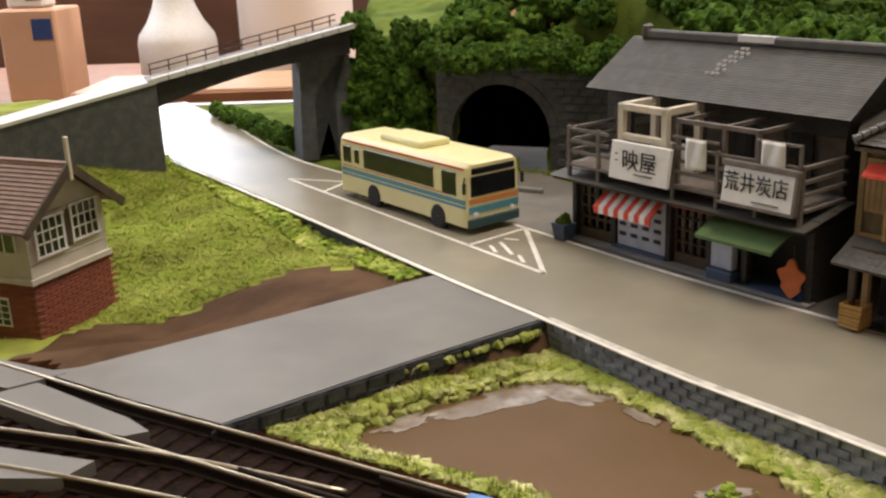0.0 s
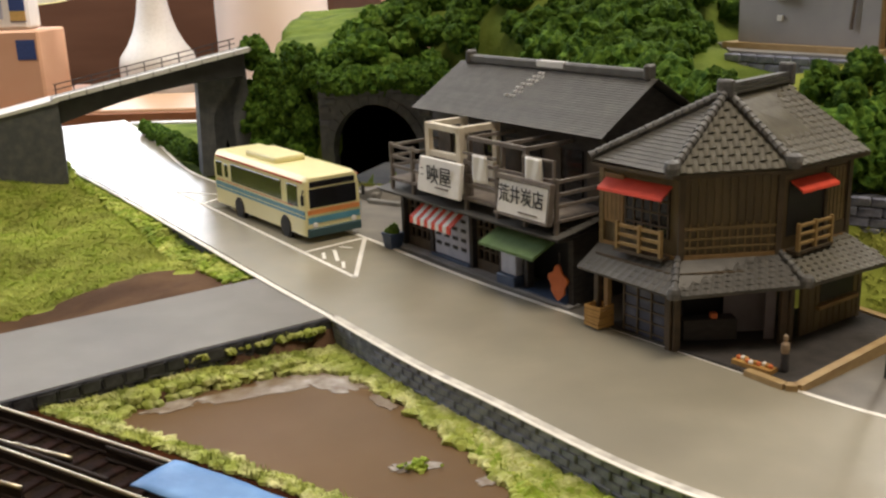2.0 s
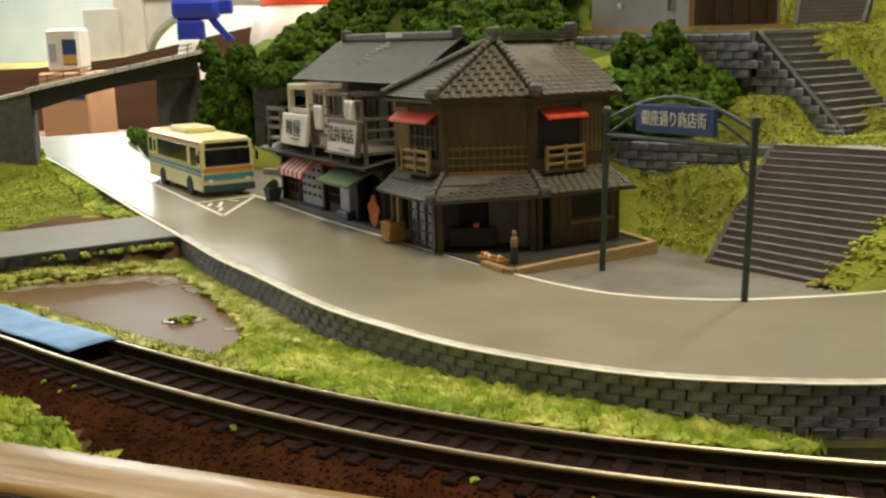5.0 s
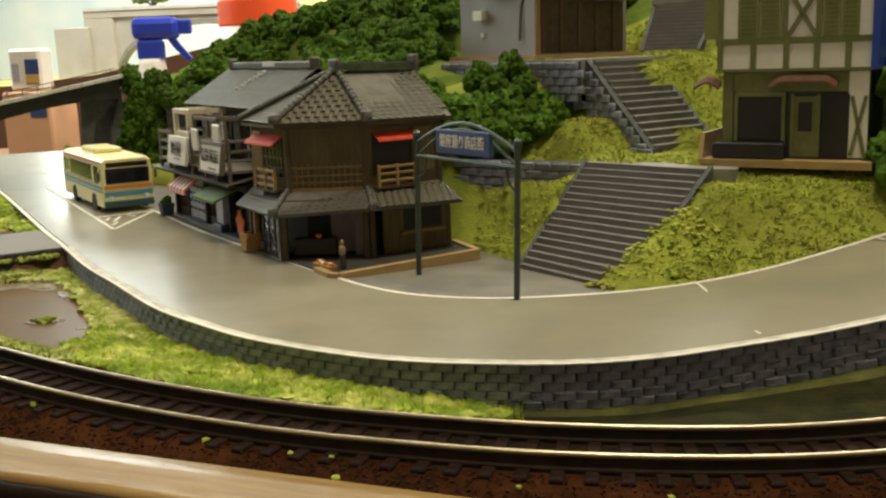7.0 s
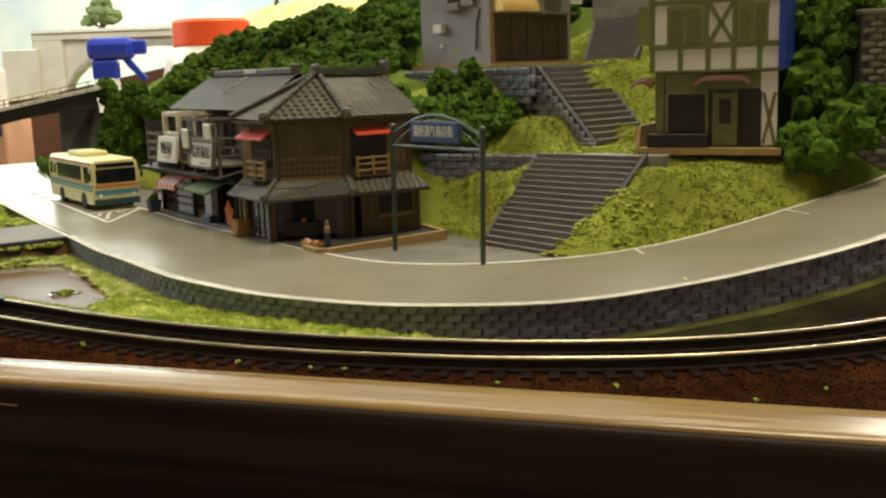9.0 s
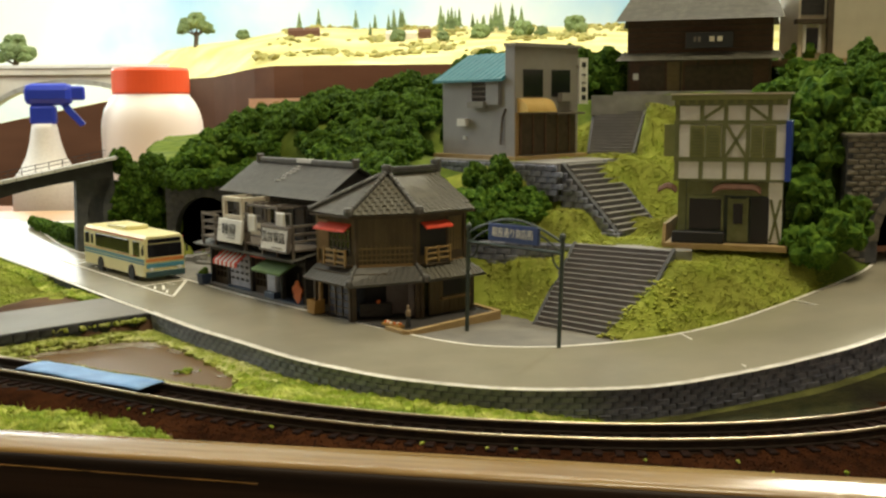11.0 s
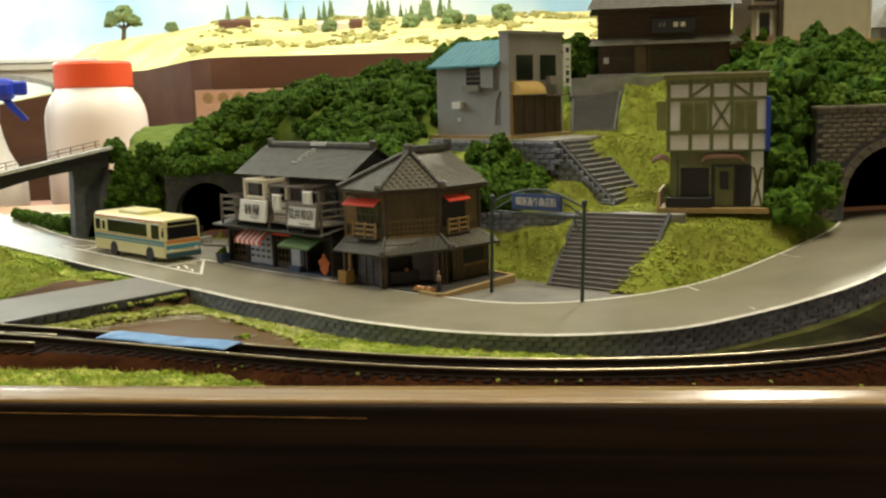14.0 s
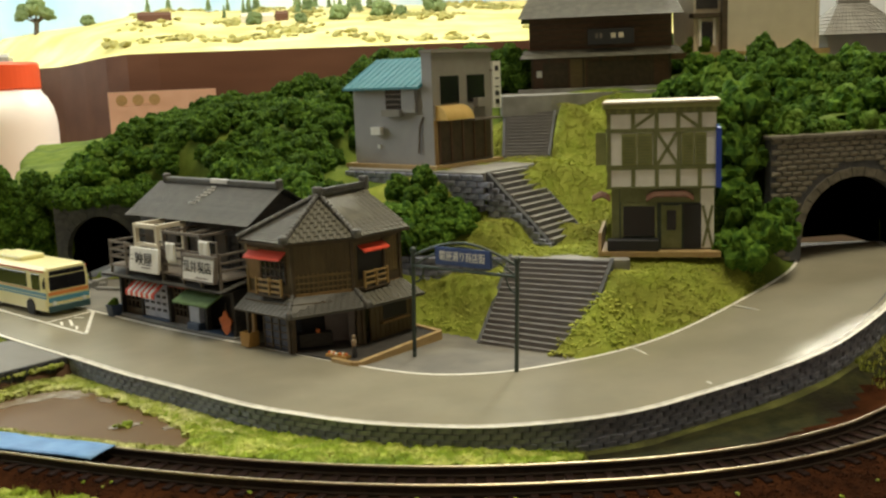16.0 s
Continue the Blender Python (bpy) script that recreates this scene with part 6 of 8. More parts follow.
for k in range(3):
    cr = thing("crate", 12.85, 35.75, 0.13 + 0.3 * k, ROAD_TURN + 4 * k - 3, "ochre wooden crate in a stack by the road", "crate", "stacked crates")
    b = bmesh.new()
    for y in (-0.42, 0.36):
        for z in (0.0, 0.16):
            box(b, -0.42, y, z, 0.42, y + 0.07, z + 0.12)
    for x in (-0.42, 0.35):
        for z in (0.0, 0.16):
            box(b, x, -0.35, z, x + 0.07, 0.36, z + 0.12)
    box(b, -0.4, -0.4, 0.0, 0.4, 0.4, 0.04)
    part("slats", b, M_CRATE, cr)


# ---- the corner shop with the chamfered front ----
def tile_mesh(name, w, h, material):
    """One pantile: a flat pan with a raised roll, its lower end lifted over the course below; y runs up the slope."""
    b = bmesh.new()
    prof = [(-0.5, 0.02), (-0.14, 0.02), (0.0, 0.055), (0.16, 0.08), (0.34, 0.065), (0.5, 0.02)]
    lo = [b.verts.new((x * w, -0.06 * h, z + 0.04)) for x, z in prof]
    hi = [b.verts.new((x * w, 1.04 * h, z)) for x, z in prof]
    un = [b.verts.new((x * w, -0.06 * h, z - 0.02)) for x, z in prof]
    for i in range(len(prof) - 1):
        b.faces.new((lo[i], lo[i + 1], hi[i + 1], hi[i]))
        b.faces.new((un[i], un[i + 1], lo[i + 1], lo[i]))
    return mesh_of(name, b, material)


def tiled_slope(root, name, corners, data, w, h, slab, seed=0):
    """A roof plane laid with single tiles in courses; the first two corners are the eave."""
    pts = [Vector(p) for p in corners]
    ex = (pts[1] - pts[0]).normalized()
    n = ex.cross(pts[2] - pts[0]).normalized()
    if n.z < 0:
        n = -n
    ey = n.cross(ex).normalized()
    if ey.z < 0:
        ey = -ey
    slope = new(name)
    slope.empty_display_size = U
    slope.parent = root
    b = bmesh.new()
    solid(b, [[p - n * 0.14 for p in pts], [p + n * 0.01 for p in pts]])
    part("roof_slab", b, slab, slope)
    flat = [((p - pts[0]).dot(ex), (p - pts[0]).dot(ey)) for p in pts]
    top, rr = max(v for _, v in flat), random.Random(seed)
    for j in range(int(top / h)):
        vm, cuts = h * (j + 0.45), []
        for (u0, v0), (u1, v1) in zip(flat, flat[1:] + flat[:1]):
            if (v0 <= vm) != (v1 <= vm):
                cuts.append(u0 + (u1 - u0) * (vm - v0) / (v1 - v0))
        if len(cuts) < 2:
            continue
        u = min(cuts) + w * 0.5
        while u < max(cuts) - w * 0.3:
            o = pts[0] + ex * u + ey * (h * j) + n * 0.015
            t = new("roof_tile", data)
            m = Matrix.Identity(4)
            for i, v in enumerate((ex, ey, n)):
                m[0][i], m[1][i], m[2][i] = v
            t.matrix_basis = Matrix.Translation(o * U) @ m @ Matrix.Rotation(rr.uniform(-0.025, 0.025), 4, "Z")
            t.parent = slope
            u += w
    return slope


def rolled_hip(root, p, q, r=0.16, lift=0.13):
    """A row of overlapping half-round hip tiles from p down to q."""
    p, q = Vector(p), Vector(q)
    d = (q - p).normalized()
    side = d.cross(Vector((0, 0, 1))).normalized()
    up = side.cross(d)
    if up.z < 0:
        up = -up
    n = int((q - p).length / 0.30)
    rings = []
    for i in range(n):
        for f, k in ((0.0, r * 0.8), (0.92, r * 1.1)):
            c = p.lerp(q, (i + f) / n) + up * lift
            rings.append([c + (side * math.cos(t) + up * math.sin(t)) * k for t in (2 * math.pi * a / 8 for a in range(8))])
    b = bmesh.new()
    solid(b, rings)
    return part("hip_roll", b, M_HIP, root)


def build_corner_shop():
    root = thing("corner_shop", 0, 0, 0, 0, "brown wooden corner shop with tiled hip roof", "shop")
    wall = [Vector(p) for p in ((13.0, 36.75), (15.6, 33.85), (19.5, 34.35), (22.9, 37.1), (20.4, 41.2), (15.6, 41.0))]
    eave = [(12.55, 36.35, 6.85), (15.22, 33.32, 6.78), (19.72, 33.85, 6.82), (23.55, 36.95, 6.78)]
    peak, ridge_end = Vector((17.75, 36.4, 9.2)), Vector((21.1, 40.5, 9.1))
    back = [(20.9, 43.2, 6.8), (14.9, 42.0, 6.85)]
    b = bmesh.new()
    prism(b, [tuple(p) for p in wall], 3.0, 6.85)
    part("upper_wall", b, M_HDARKWALL, root)

    def face(f, outline):
        p, q = outline[f], outline[f + 1]
        d = (q - p).normalized()
        return (q - p).length, Matrix.Translation((p.x, p.y, 0)) @ Matrix.Rotation(math.atan2(d.y, d.x), 4, "Z")

    def on(m, name, args, material, label="", parent=root, r=0.0):
        b = bmesh.new()
        if r:
            soft_box(b, *args, r, 1, m)
        else:
            box(b, *args, m)
        return part(name, b, material, parent, label)

    # front: dark panel over an ochre lattice
    ln, m = face(1, wall)
    for k in range(13):
        x = 0.1 + k * (ln - 0.28) / 12
        on(m, "wall_slat", (x, -0.06, 3.55, x + 0.07, 0.0, 4.75), M_HWALL)
        on(m, "wall_board", (x + 0.02, -0.03, 4.8, x + 0.27, 0.0, 6.5), M_HDARKWALL)
    for z, h, mt in ((3.32, 0.22, M_HTRIM), (3.78, 0.07, M_HWALL), (4.12, 0.07, M_HWALL), (4.5, 0.12, M_HWALL), (6.5, 0.28, M_HDARK)):
        on(m, "wall_rail", (0, -0.09, z, ln, 0.0, z + h), mt)
    for x in (-0.02, ln - 0.2):
        on(m, "corner_post", (x, -0.12, 3.3, x + 0.22, 0.02, 6.85), M_HDARK)
    # left face: shuttered window with a rail
    ln, m = face(0, wall)
    on(m, "shutter_box", (0.25, -0.1, 4.3, 1.25, 0.0, 6.3), M_HTRIM, "ochre wooden shutter box", r=0.02)
    for k in range(4):
        on(m, "shutter_groove", (0.42 + 0.22 * k, -0.115, 4.4, 0.45 + 0.22 * k, -0.09, 6.2), M_HWALL)
    on(m, "window_pane", (1.3, -0.03, 4.1, 3.5, 0.0, 6.1), M_DGLASS)
    for k in range(6):
        on(m, "window_bar", (1.3 + 0.42 * k, -0.07, 4.1, 1.37 + 0.42 * k, -0.02, 6.1), M_HDARK)
    for z in (4.5, 5.0, 5.5):
        on(m, "window_bar", (1.3, -0.08, z, 3.5, -0.03, z + 0.07), M_HDARK)
    on(m, "wall_rail", (0, -0.09, 3.3, ln, 0, 3.5), M_HTRIM)
    on(m, "corner_post", (0, -0.1, 3.3, 0.22, 0.02, 6.85), M_HWALL)
    on(m, "lintel", (0, -0.08, 6.45, ln, 0, 6.85), M_HDARK)
    b = bmesh.new()
    solid(b, [[m @ Vector((x, y, z)) for y, z in ((0, 6.1), (0, 6.18), (-0.62, 5.78), (-0.64, 5.68))] for x in (0.35, 3.55)])
    part("red_canopy", b, M_RED, root, "small red window canopy")
    for z in (3.62, 3.98, 4.34):
        on(m, "balcony_bar", (1.25, -0.56, z, 3.55, -0.46, z + 0.15), M_HRAIL, r=0.02)
    for x in (1.28, 2.4, 3.42):
        on(m, "balcony_post", (x, -0.6, 3.45, x + 0.12, -0.44, 4.55), M_HRAIL)
    on(m, "balcony_floor", (1.2, -0.6, 3.36, 3.6, 0, 3.48), M_HDARK)
    # right face: open dark window, ochre panel, rail
    ln, m = face(2, wall)
    # black sheet for the shade behind the open window
    on(m, "window_pane", (0.35, -0.03, 4.0, 2.6, 0.0, 6.2), M_INK_SHADE)
    on(m, "window_frame", (2.6, -0.1, 3.7, 2.78, 0.02, 6.4), M_HDARK)
    on(m, "ochre_panel", (2.8, -0.06, 4.1, 3.9, 0.0, 6.3), M_HWALL, "ochre boarded panel")
    for k in range(4):
        on(m, "panel_groove", (2.95 + 0.25 * k, -0.075, 4.15, 2.99 + 0.25 * k, -0.05, 6.25), M_HDARK)
    on(m, "corner_post", (ln - 0.25, -0.1, 3.3, ln, 0.02, 6.85), M_HDARK)
    on(m, "lintel", (0, -0.08, 6.4, ln, 0, 6.85), M_HDARK)
    on(m, "wall_rail", (0, -0.09, 3.3, ln, 0, 3.5), M_HTRIM)
    on(m, "lower_panel", (2.4, -0.05, 3.5, ln - 0.25, 0, 4.05), M_HDARK)
    b = bmesh.new()
    solid(b, [[m @ Vector((x, y, z)) for y, z in ((0, 6.12), (0, 6.2), (-0.58, 5.86), (-0.6, 5.76))] for x in (0.45, 2.75)])
    part("red_canopy", b, M_RED, root, "small red window canopy")
    for z in (3.72, 4.08, 4.42):
        on(m, "balcony_bar", (0.35, -0.56, z, 2.55, -0.46, z + 0.13), M_HRAIL, r=0.02)
    for x in (0.36, 1.4, 2.42):
        on(m, "balcony_post", (x, -0.6, 3.5, x + 0.12, -0.44, 4.6), M_HRAIL)
    on(m, "balcony_floor", (0.3, -0.6, 3.4, 2.6, 0, 3.52), M_HDARK)
    # lower storey
    low = [Vector(p) for p in ((12.75, 36.3), (15.35, 33.1), (19.7, 33.5), (23.35, 36.45), (20.4, 41.2), (15.6, 41.0))]
    inner = [Vector(p) for p in ((14.2, 37.0), (16.1, 35.2), (19.3, 35.5), (21.0, 37.4), (19.5, 40.5), (16.0, 40.5))]
    # block coloured black for the unlit room behind the posts
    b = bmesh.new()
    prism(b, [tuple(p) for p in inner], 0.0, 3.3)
    part("inner_wall", b, M_INK_SHADE, root)
    b = bmesh.new()
    prism(b, [tuple(p) for p in low], 2.75, 3.05)
    part("storey_floor", b, M_HDARK, root)
    ln, m = face(0, low)
    for x in (0.0, 0.55, ln - 0.3):
        on(m, "post", (x, -0.1, -0.2, x + 0.26, 0.14, 2.8), M_HTRIM if x == 0.55 else M_HDARK, r=0.03)
    on(m, "lintel", (0, -0.08, 2.45, ln, 0.1, 2.8), M_HDARK)
    on(m, "shop_window", (1.5, 0.12, 0.15, ln - 0.35, 0.2, 2.4), M_NAVYGLASS, "dark blue glazed shop front")
    for k in range(5):
        on(m, "window_bar", (1.5, 0.06, 0.3 + 0.45 * k, ln - 0.35, 0.12, 0.36 + 0.45 * k), M_HDARK)
    for k in range(4):
        on(m, "window_bar", (1.5 + 0.72 * k, 0.05, 0.15, 1.57 + 0.72 * k, 0.13, 2.4), M_HDARK)
    ln, m = face(1, low)
    for x in (0.0, ln - 0.3):
        on(m, "post", (x, -0.12, -0.2, x + 0.28, 0.16, 2.8), M_HDARK, r=0.03)
    on(m, "lintel", (0, -0.08, 2.35, ln, 0.12, 2.8), M_HWALL)
    on(m, "partition", (2.3, 1.15, 0.2, ln - 0.2, 1.25, 2.5), M_PARTITION, "grey plaster partition")
    on(m, "partition", (ln - 0.75, 0.25, 0.2, ln - 0.35, 0.35, 2.5), M_PARTITION)
    ct = on(m, "counter", (0.5, 0.35, 0.2, 2.6, 1.0, 1.05), M_DKWOOD, r=0.04)
    on(m, "counter_goods", (1.6, 0.45, 1.05, 1.85, 0.7, 1.25), M_ORANGE, parent=ct)
    ln, m = face(2, low)
    for x in (0.0, ln - 0.28):
        on(m, "post", (x, -0.12, -0.2, x + 0.28, 0.14, 2.8), M_HDARK, r=0.03)
    on(m, "side_panel", (0.75, -0.05, 0.15, ln, 0.05, 2.8), M_HDARKWALL)
    for k in range(9):
        x = 0.8 + k * 0.42
        on(m, "side_board", (x, -0.08, 0.2, x + 0.3, -0.04, 2.6), M_HDARKWALL)
    on(m, "side_window", (1.9, -0.1, 1.3, 4.1, -0.06, 2.3), M_INK_SHADE)
    on(m, "side_sill", (1.7, -0.25, 1.05, 4.3, -0.05, 1.2), M_HTRIM, "ochre window sill")
    # base board with an ochre rim
    plan = [(13.0, 35.9), (17.6, 30.75), (18.6, 29.45), (19.0, 29.35), (24.9, 34.85), (23.4, 37.4), (16.0, 37.0)]
    b = bmesh.new()
    prism(b, plan, -0.75, 0.12)
    part("base_plate", b, M_DKWOOD, root, "dark base board")
    for p, q in zip(plan[1:5], plan[2:6]):
        b = bmesh.new()
        bar(b, (*p, -0.15), (*q, -0.15), 0.34, 0.74)
        part("base_rim", b, M_BASEW, root, "ochre rim of the base board")
    # skirt roof
    e0 = [Vector(p) for p in ((12.0, 36.3, 2.45), (15.2, 32.15, 2.45), (20.1, 32.6, 2.68), (24.15, 35.5, 2.62))]
    e1 = [Vector((p.x, p.y, 3.42)) for p in wall[:4]]
    small = tile_mesh("roof_tile", 0.40, 0.30, M_ROOF_H)
    dull = tile_mesh("roof_tile", 0.40, 0.30, M_ROOF)
    for v in dull.vertices:
        v.co.z *= 0.5
    for f, data in ((0, dull), (1, dull), (2, small)):
        tiled_slope(root, "skirt_roof", (e0[f], e0[f + 1], e1[f + 1], e1[f]), data, 0.40, 0.30, M_ROOF, f)
    for f in (1, 2):
        rolled_hip(root, e1[f], e0[f], 0.13, 0.10)
        b = bmesh.new()
        lathe(b, [(0.05, -0.22), (0.24, -0.2), (0.27, 0.05), (0.22, 0.2), (0.06, 0.26)], 12, Matrix.Translation(e0[f] + Vector((0, 0, 0.16))))
        part("corner_tile", b, M_HIP, root)
    # main roof
    main = tile_mesh("roof_tile", 0.46, 0.36, M_ROOF_H)
    tiled_slope(root, "roof_front", (eave[1], eave[2], peak), main, 0.46, 0.36, M_ROOF_H, 4)
    tiled_slope(root, "roof_right", (eave[2], eave[3], ridge_end, peak), main, 0.46, 0.36, M_ROOF_H, 5)
    tile_rows(root, "roof_left", eave[0], eave[1], tuple(peak), tuple(peak), 20, 0, M_ROOF, 0.03)
    b = bmesh.new()
    solid(b, [[Vector(p) + Vector((0, 0, dz)) for p in (eave[0], peak, ridge_end, back[1])] for dz in (-0.12, 0.0)])
    part("roof_back", b, M_ROOF, root)
    b = bmesh.new()
    solid(b, [[Vector(p) + Vector((0, 0, dz)) for p in (eave[3], ridge_end, back[0])] for dz in (-0.2, -0.05)])
    part("roof_end", b, M_ROOF, root)
    b = bmesh.new()
    prism(b, [p[:2] for p in eave] + [back[0][:2], back[1][:2]], 6.6, 6.74)
    part("eave_board", b, M_HDARK, root)
    for q in eave[:3]:
        rolled_hip(root, peak, Vector(q), 0.17, 0.14)
    for q in eave[1:3]:
        b = bmesh.new()
        lathe(b, [(0.05, -0.26), (0.26, -0.24), (0.32, 0.02), (0.28, 0.22), (0.08, 0.32)], 12, Matrix.Translation(Vector(q) + Vector((0, 0, 0.24))))
        part("corner_tile", b, M_HIP, root)
    for k, (w, z) in enumerate(((0.52, 0.10), (0.44, 0.25), (0.36, 0.40))):
        b = bmesh.new()
        bar(b, peak + Vector((0, 0, z)), ridge_end + Vector((0, 0, z)), w, 0.12)
        part("ridge_course", b, M_HIP if k == 2 else M_ROOF, root)
    d = (ridge_end - peak).normalized()
    for c, h in ((peak - d * 0.1, 0.62), (ridge_end + d * 0.05, 0.85)):
        b = bmesh.new()
        m = Matrix.Translation(c) @ Matrix.Rotation(math.atan2(d.y, d.x), 4, "Z")
        soft_box(b, -0.14, -0.36, -0.1, 0.14, 0.36, h, 0.1, 2, m)
        part("ridge_end", b, M_HIP, root)
    return root


build_corner_shop()
fig = bmesh.new()
lathe(fig, [(0.17, 0), (0.24, 0.1), (0.2, 0.9), (0.24, 1.25), (0.22, 1.5), (0.1, 1.62), (0.14, 1.75), (0.13, 1.92), (0.03, 2.0)], 10)
f = part("figurine", fig, M_FIGURE, at=place(18.9, 30.7, 0.13) @ Matrix.Scale(0.7, 4))
tagged(f, "tiny cream and dark plastic figurine at the shop front", "figurine")
tray = thing("goods_tray", 17.95, 31.1, 0.12, -48, "low wooden tray of orange and pale goods at the kerb", "tray")
boxed("tray_box", (-0.8, -0.25, 0.0, 0.8, 0.25, 0.16), M_CRATE, tray)
rg = random.Random(12)
for k in range(10):
    b = bmesh.new()
    bmesh.ops.create_icosphere(b, subdivisions=1, radius=0.11, matrix=Matrix.Translation((-0.65 + 0.145 * k, rg.uniform(-0.12, 0.12), 0.22)))
    part("fruit", b, (M_ORANGE, M_WHITE, M_CRATE)[k % 3], tray)

# ---- the grey house ----
def build_grey_house():
    root = thing("grey_house", 27.6, 48.2, 9.3, 0, "grey house with teal roof and gold awning", "house")
    a = Vector((-0.62, 0.785))  # along the side wall, away
    c = Vector((0.785, 0.62))  # along the front
    # local frame: x along the front, y along the side wall
    side, front = 8.5, 7.0
    def P(x, y, z):
        return Vector((c.x * x + a.x * y, c.y * x + a.y * y, z))
    def slab(name, x0, y0, z0, x1, y1, z1, m, parent=root, label=""):
        b = bmesh.new()
        solid(b, [[P(x, y, z) for x, y in ((x0, y0), (x1, y0), (x1, y1), (x0, y1))] for z in (z0, z1)])
        return part(name, b, m, parent, label)
    slab("base_board", -0.6, -0.6, -0.05, front + 0.8, side + 0.6, 0.3, M_BASEW, label="ochre base board")
    b = bmesh.new()
    solid(b, [[P(x, y, z) for x, z in ((0.0, 0.3), (0.0, 6.3), (front / 2, 8.3), (front, 6.3), (front, 0.3))] for y in (0.8, side)])
    part("wall", b, M_GWALL, root)
    slab("false_front", -0.12, -0.1, 0.3, front + 0.12, 0.85, 8.75, M_GFRONT)
    slab("front_return", -0.14, -0.06, 0.3, 0.0, 0.95, 8.8, M_GWALL)
    slab("parapet_cap", -0.25, -0.25, 8.75, front + 0.25, 1.0, 9.0, M_GFRONT)
    for x in (-0.02,):
        b = bmesh.new()
        solid(b, [[P(x_, y, z) for x_, z in ((-0.6, 6.1), (-0.6, 6.28), (front / 2, 8.5), (front + 0.6, 6.28), (front + 0.6, 6.1), (front / 2, 8.3))] for y in (0.9, side + 0.6)])
        part("roof", b, M_TEAL, root, "teal tin roof")
        for k in range(13):
            y = 1.0 + k * 0.66
            b = bmesh.new()
            bar(b, P(-0.62, y, 6.29), P(front / 2, y, 8.52), 0.08)
            part("roof_seam", b, M_TEAL, root)
    # side wall fittings
    slab("side_window", -0.06, 3.0, 4.6, 0.02, 4.9, 6.25, M_DGLASS)
    for k in range(4):
        slab("window_bar", -0.1, 3.0, 4.9 + 0.4 * k, -0.04, 4.9, 5.0 + 0.4 * k, M_GREYWOOD)
    slab("shutter_box", -0.3, 1.6, 4.3, 0.0, 3.0, 6.2, M_GWALL)
    slab("planter", -0.5, 3.1, 4.05, 0.0, 5.0, 4.55, M_GFRONT)
    slab("vent", -0.45, 5.3, 2.6, 0.0, 6.3, 3.2, M_WHITE)
    slab("vent", -0.1, 5.6, 1.5, 0.0, 5.95, 1.8, M_WHITE)
    b = bmesh.new()
    bar(b, P(-0.15, 0.9, 4.0), P(-0.15, 1.3, 3.2), 0.1, n=6)
    bar(b, P(-0.15, 1.3, 3.2), P(-0.15, 1.5, 1.2), 0.1, n=6)
    part("drain_pipe", b, M_GREYWOOD, root)
    # front
    for x0 in (0.75, 3.95):
        slab("front_window", x0, -0.14, 4.9, x0 + 2.2, -0.05, 7.0, M_DGLASS)
    slab("shop_recess", 0.3, -0.15, 0.4, front - 0.2, -0.06, 3.6, M_HDARK)
    for k in range(5):
        x = 0.3 + k * 1.4
        slab("shop_post", x, -0.22, 0.4, x + 0.2, -0.12, 3.6, M_BROWNB)
    slab("corner_trim", -0.16, -0.2, 0.3, 0.2, -0.08, 3.7, M_HTRIM)
    b = bmesh.new()
    arc = [(-0.1, 3.7)] + [(-1.3 * math.sin(t), 3.7 + 1.1 * math.cos(t)) for t in [1.57 * i / 8 for i in range(8, -1, -1)]]
    solid(b, [[P(x, y, z) for y, z in arc] for x in (0.1, 3.3)])
    part("gold_awning", b, M_GOLD, root, "shiny gold barrel awning")
    slab("flat_canopy", 3.5, -1.2, 3.5, 6.8, 0.0, 3.65, M_GREYWOOD)
    slab("air_unit", 4.7, -0.6, 4.5, 6.2, -0.1, 5.2, M_GFRONT)
    sb = slab("side_sign", front + 0.15, -0.25, 4.3, front + 1.15, -0.05, 8.0, M_WHITE, label="white vertical shop sign")
    for k in range(5):
        z = 4.6 + 0.66 * k
        slab("sign_mark", front + 0.42, -0.29, z, front + 0.88, -0.24, z + (0.4 if k in (0, 1, 4) else 0.12), M_INK_SHADE, sb)
    slab("sign_bracket", front - 0.1, -0.2, 7.2, front + 0.2, -0.1, 7.35, M_GREYWOOD)
    return root


build_grey_house()


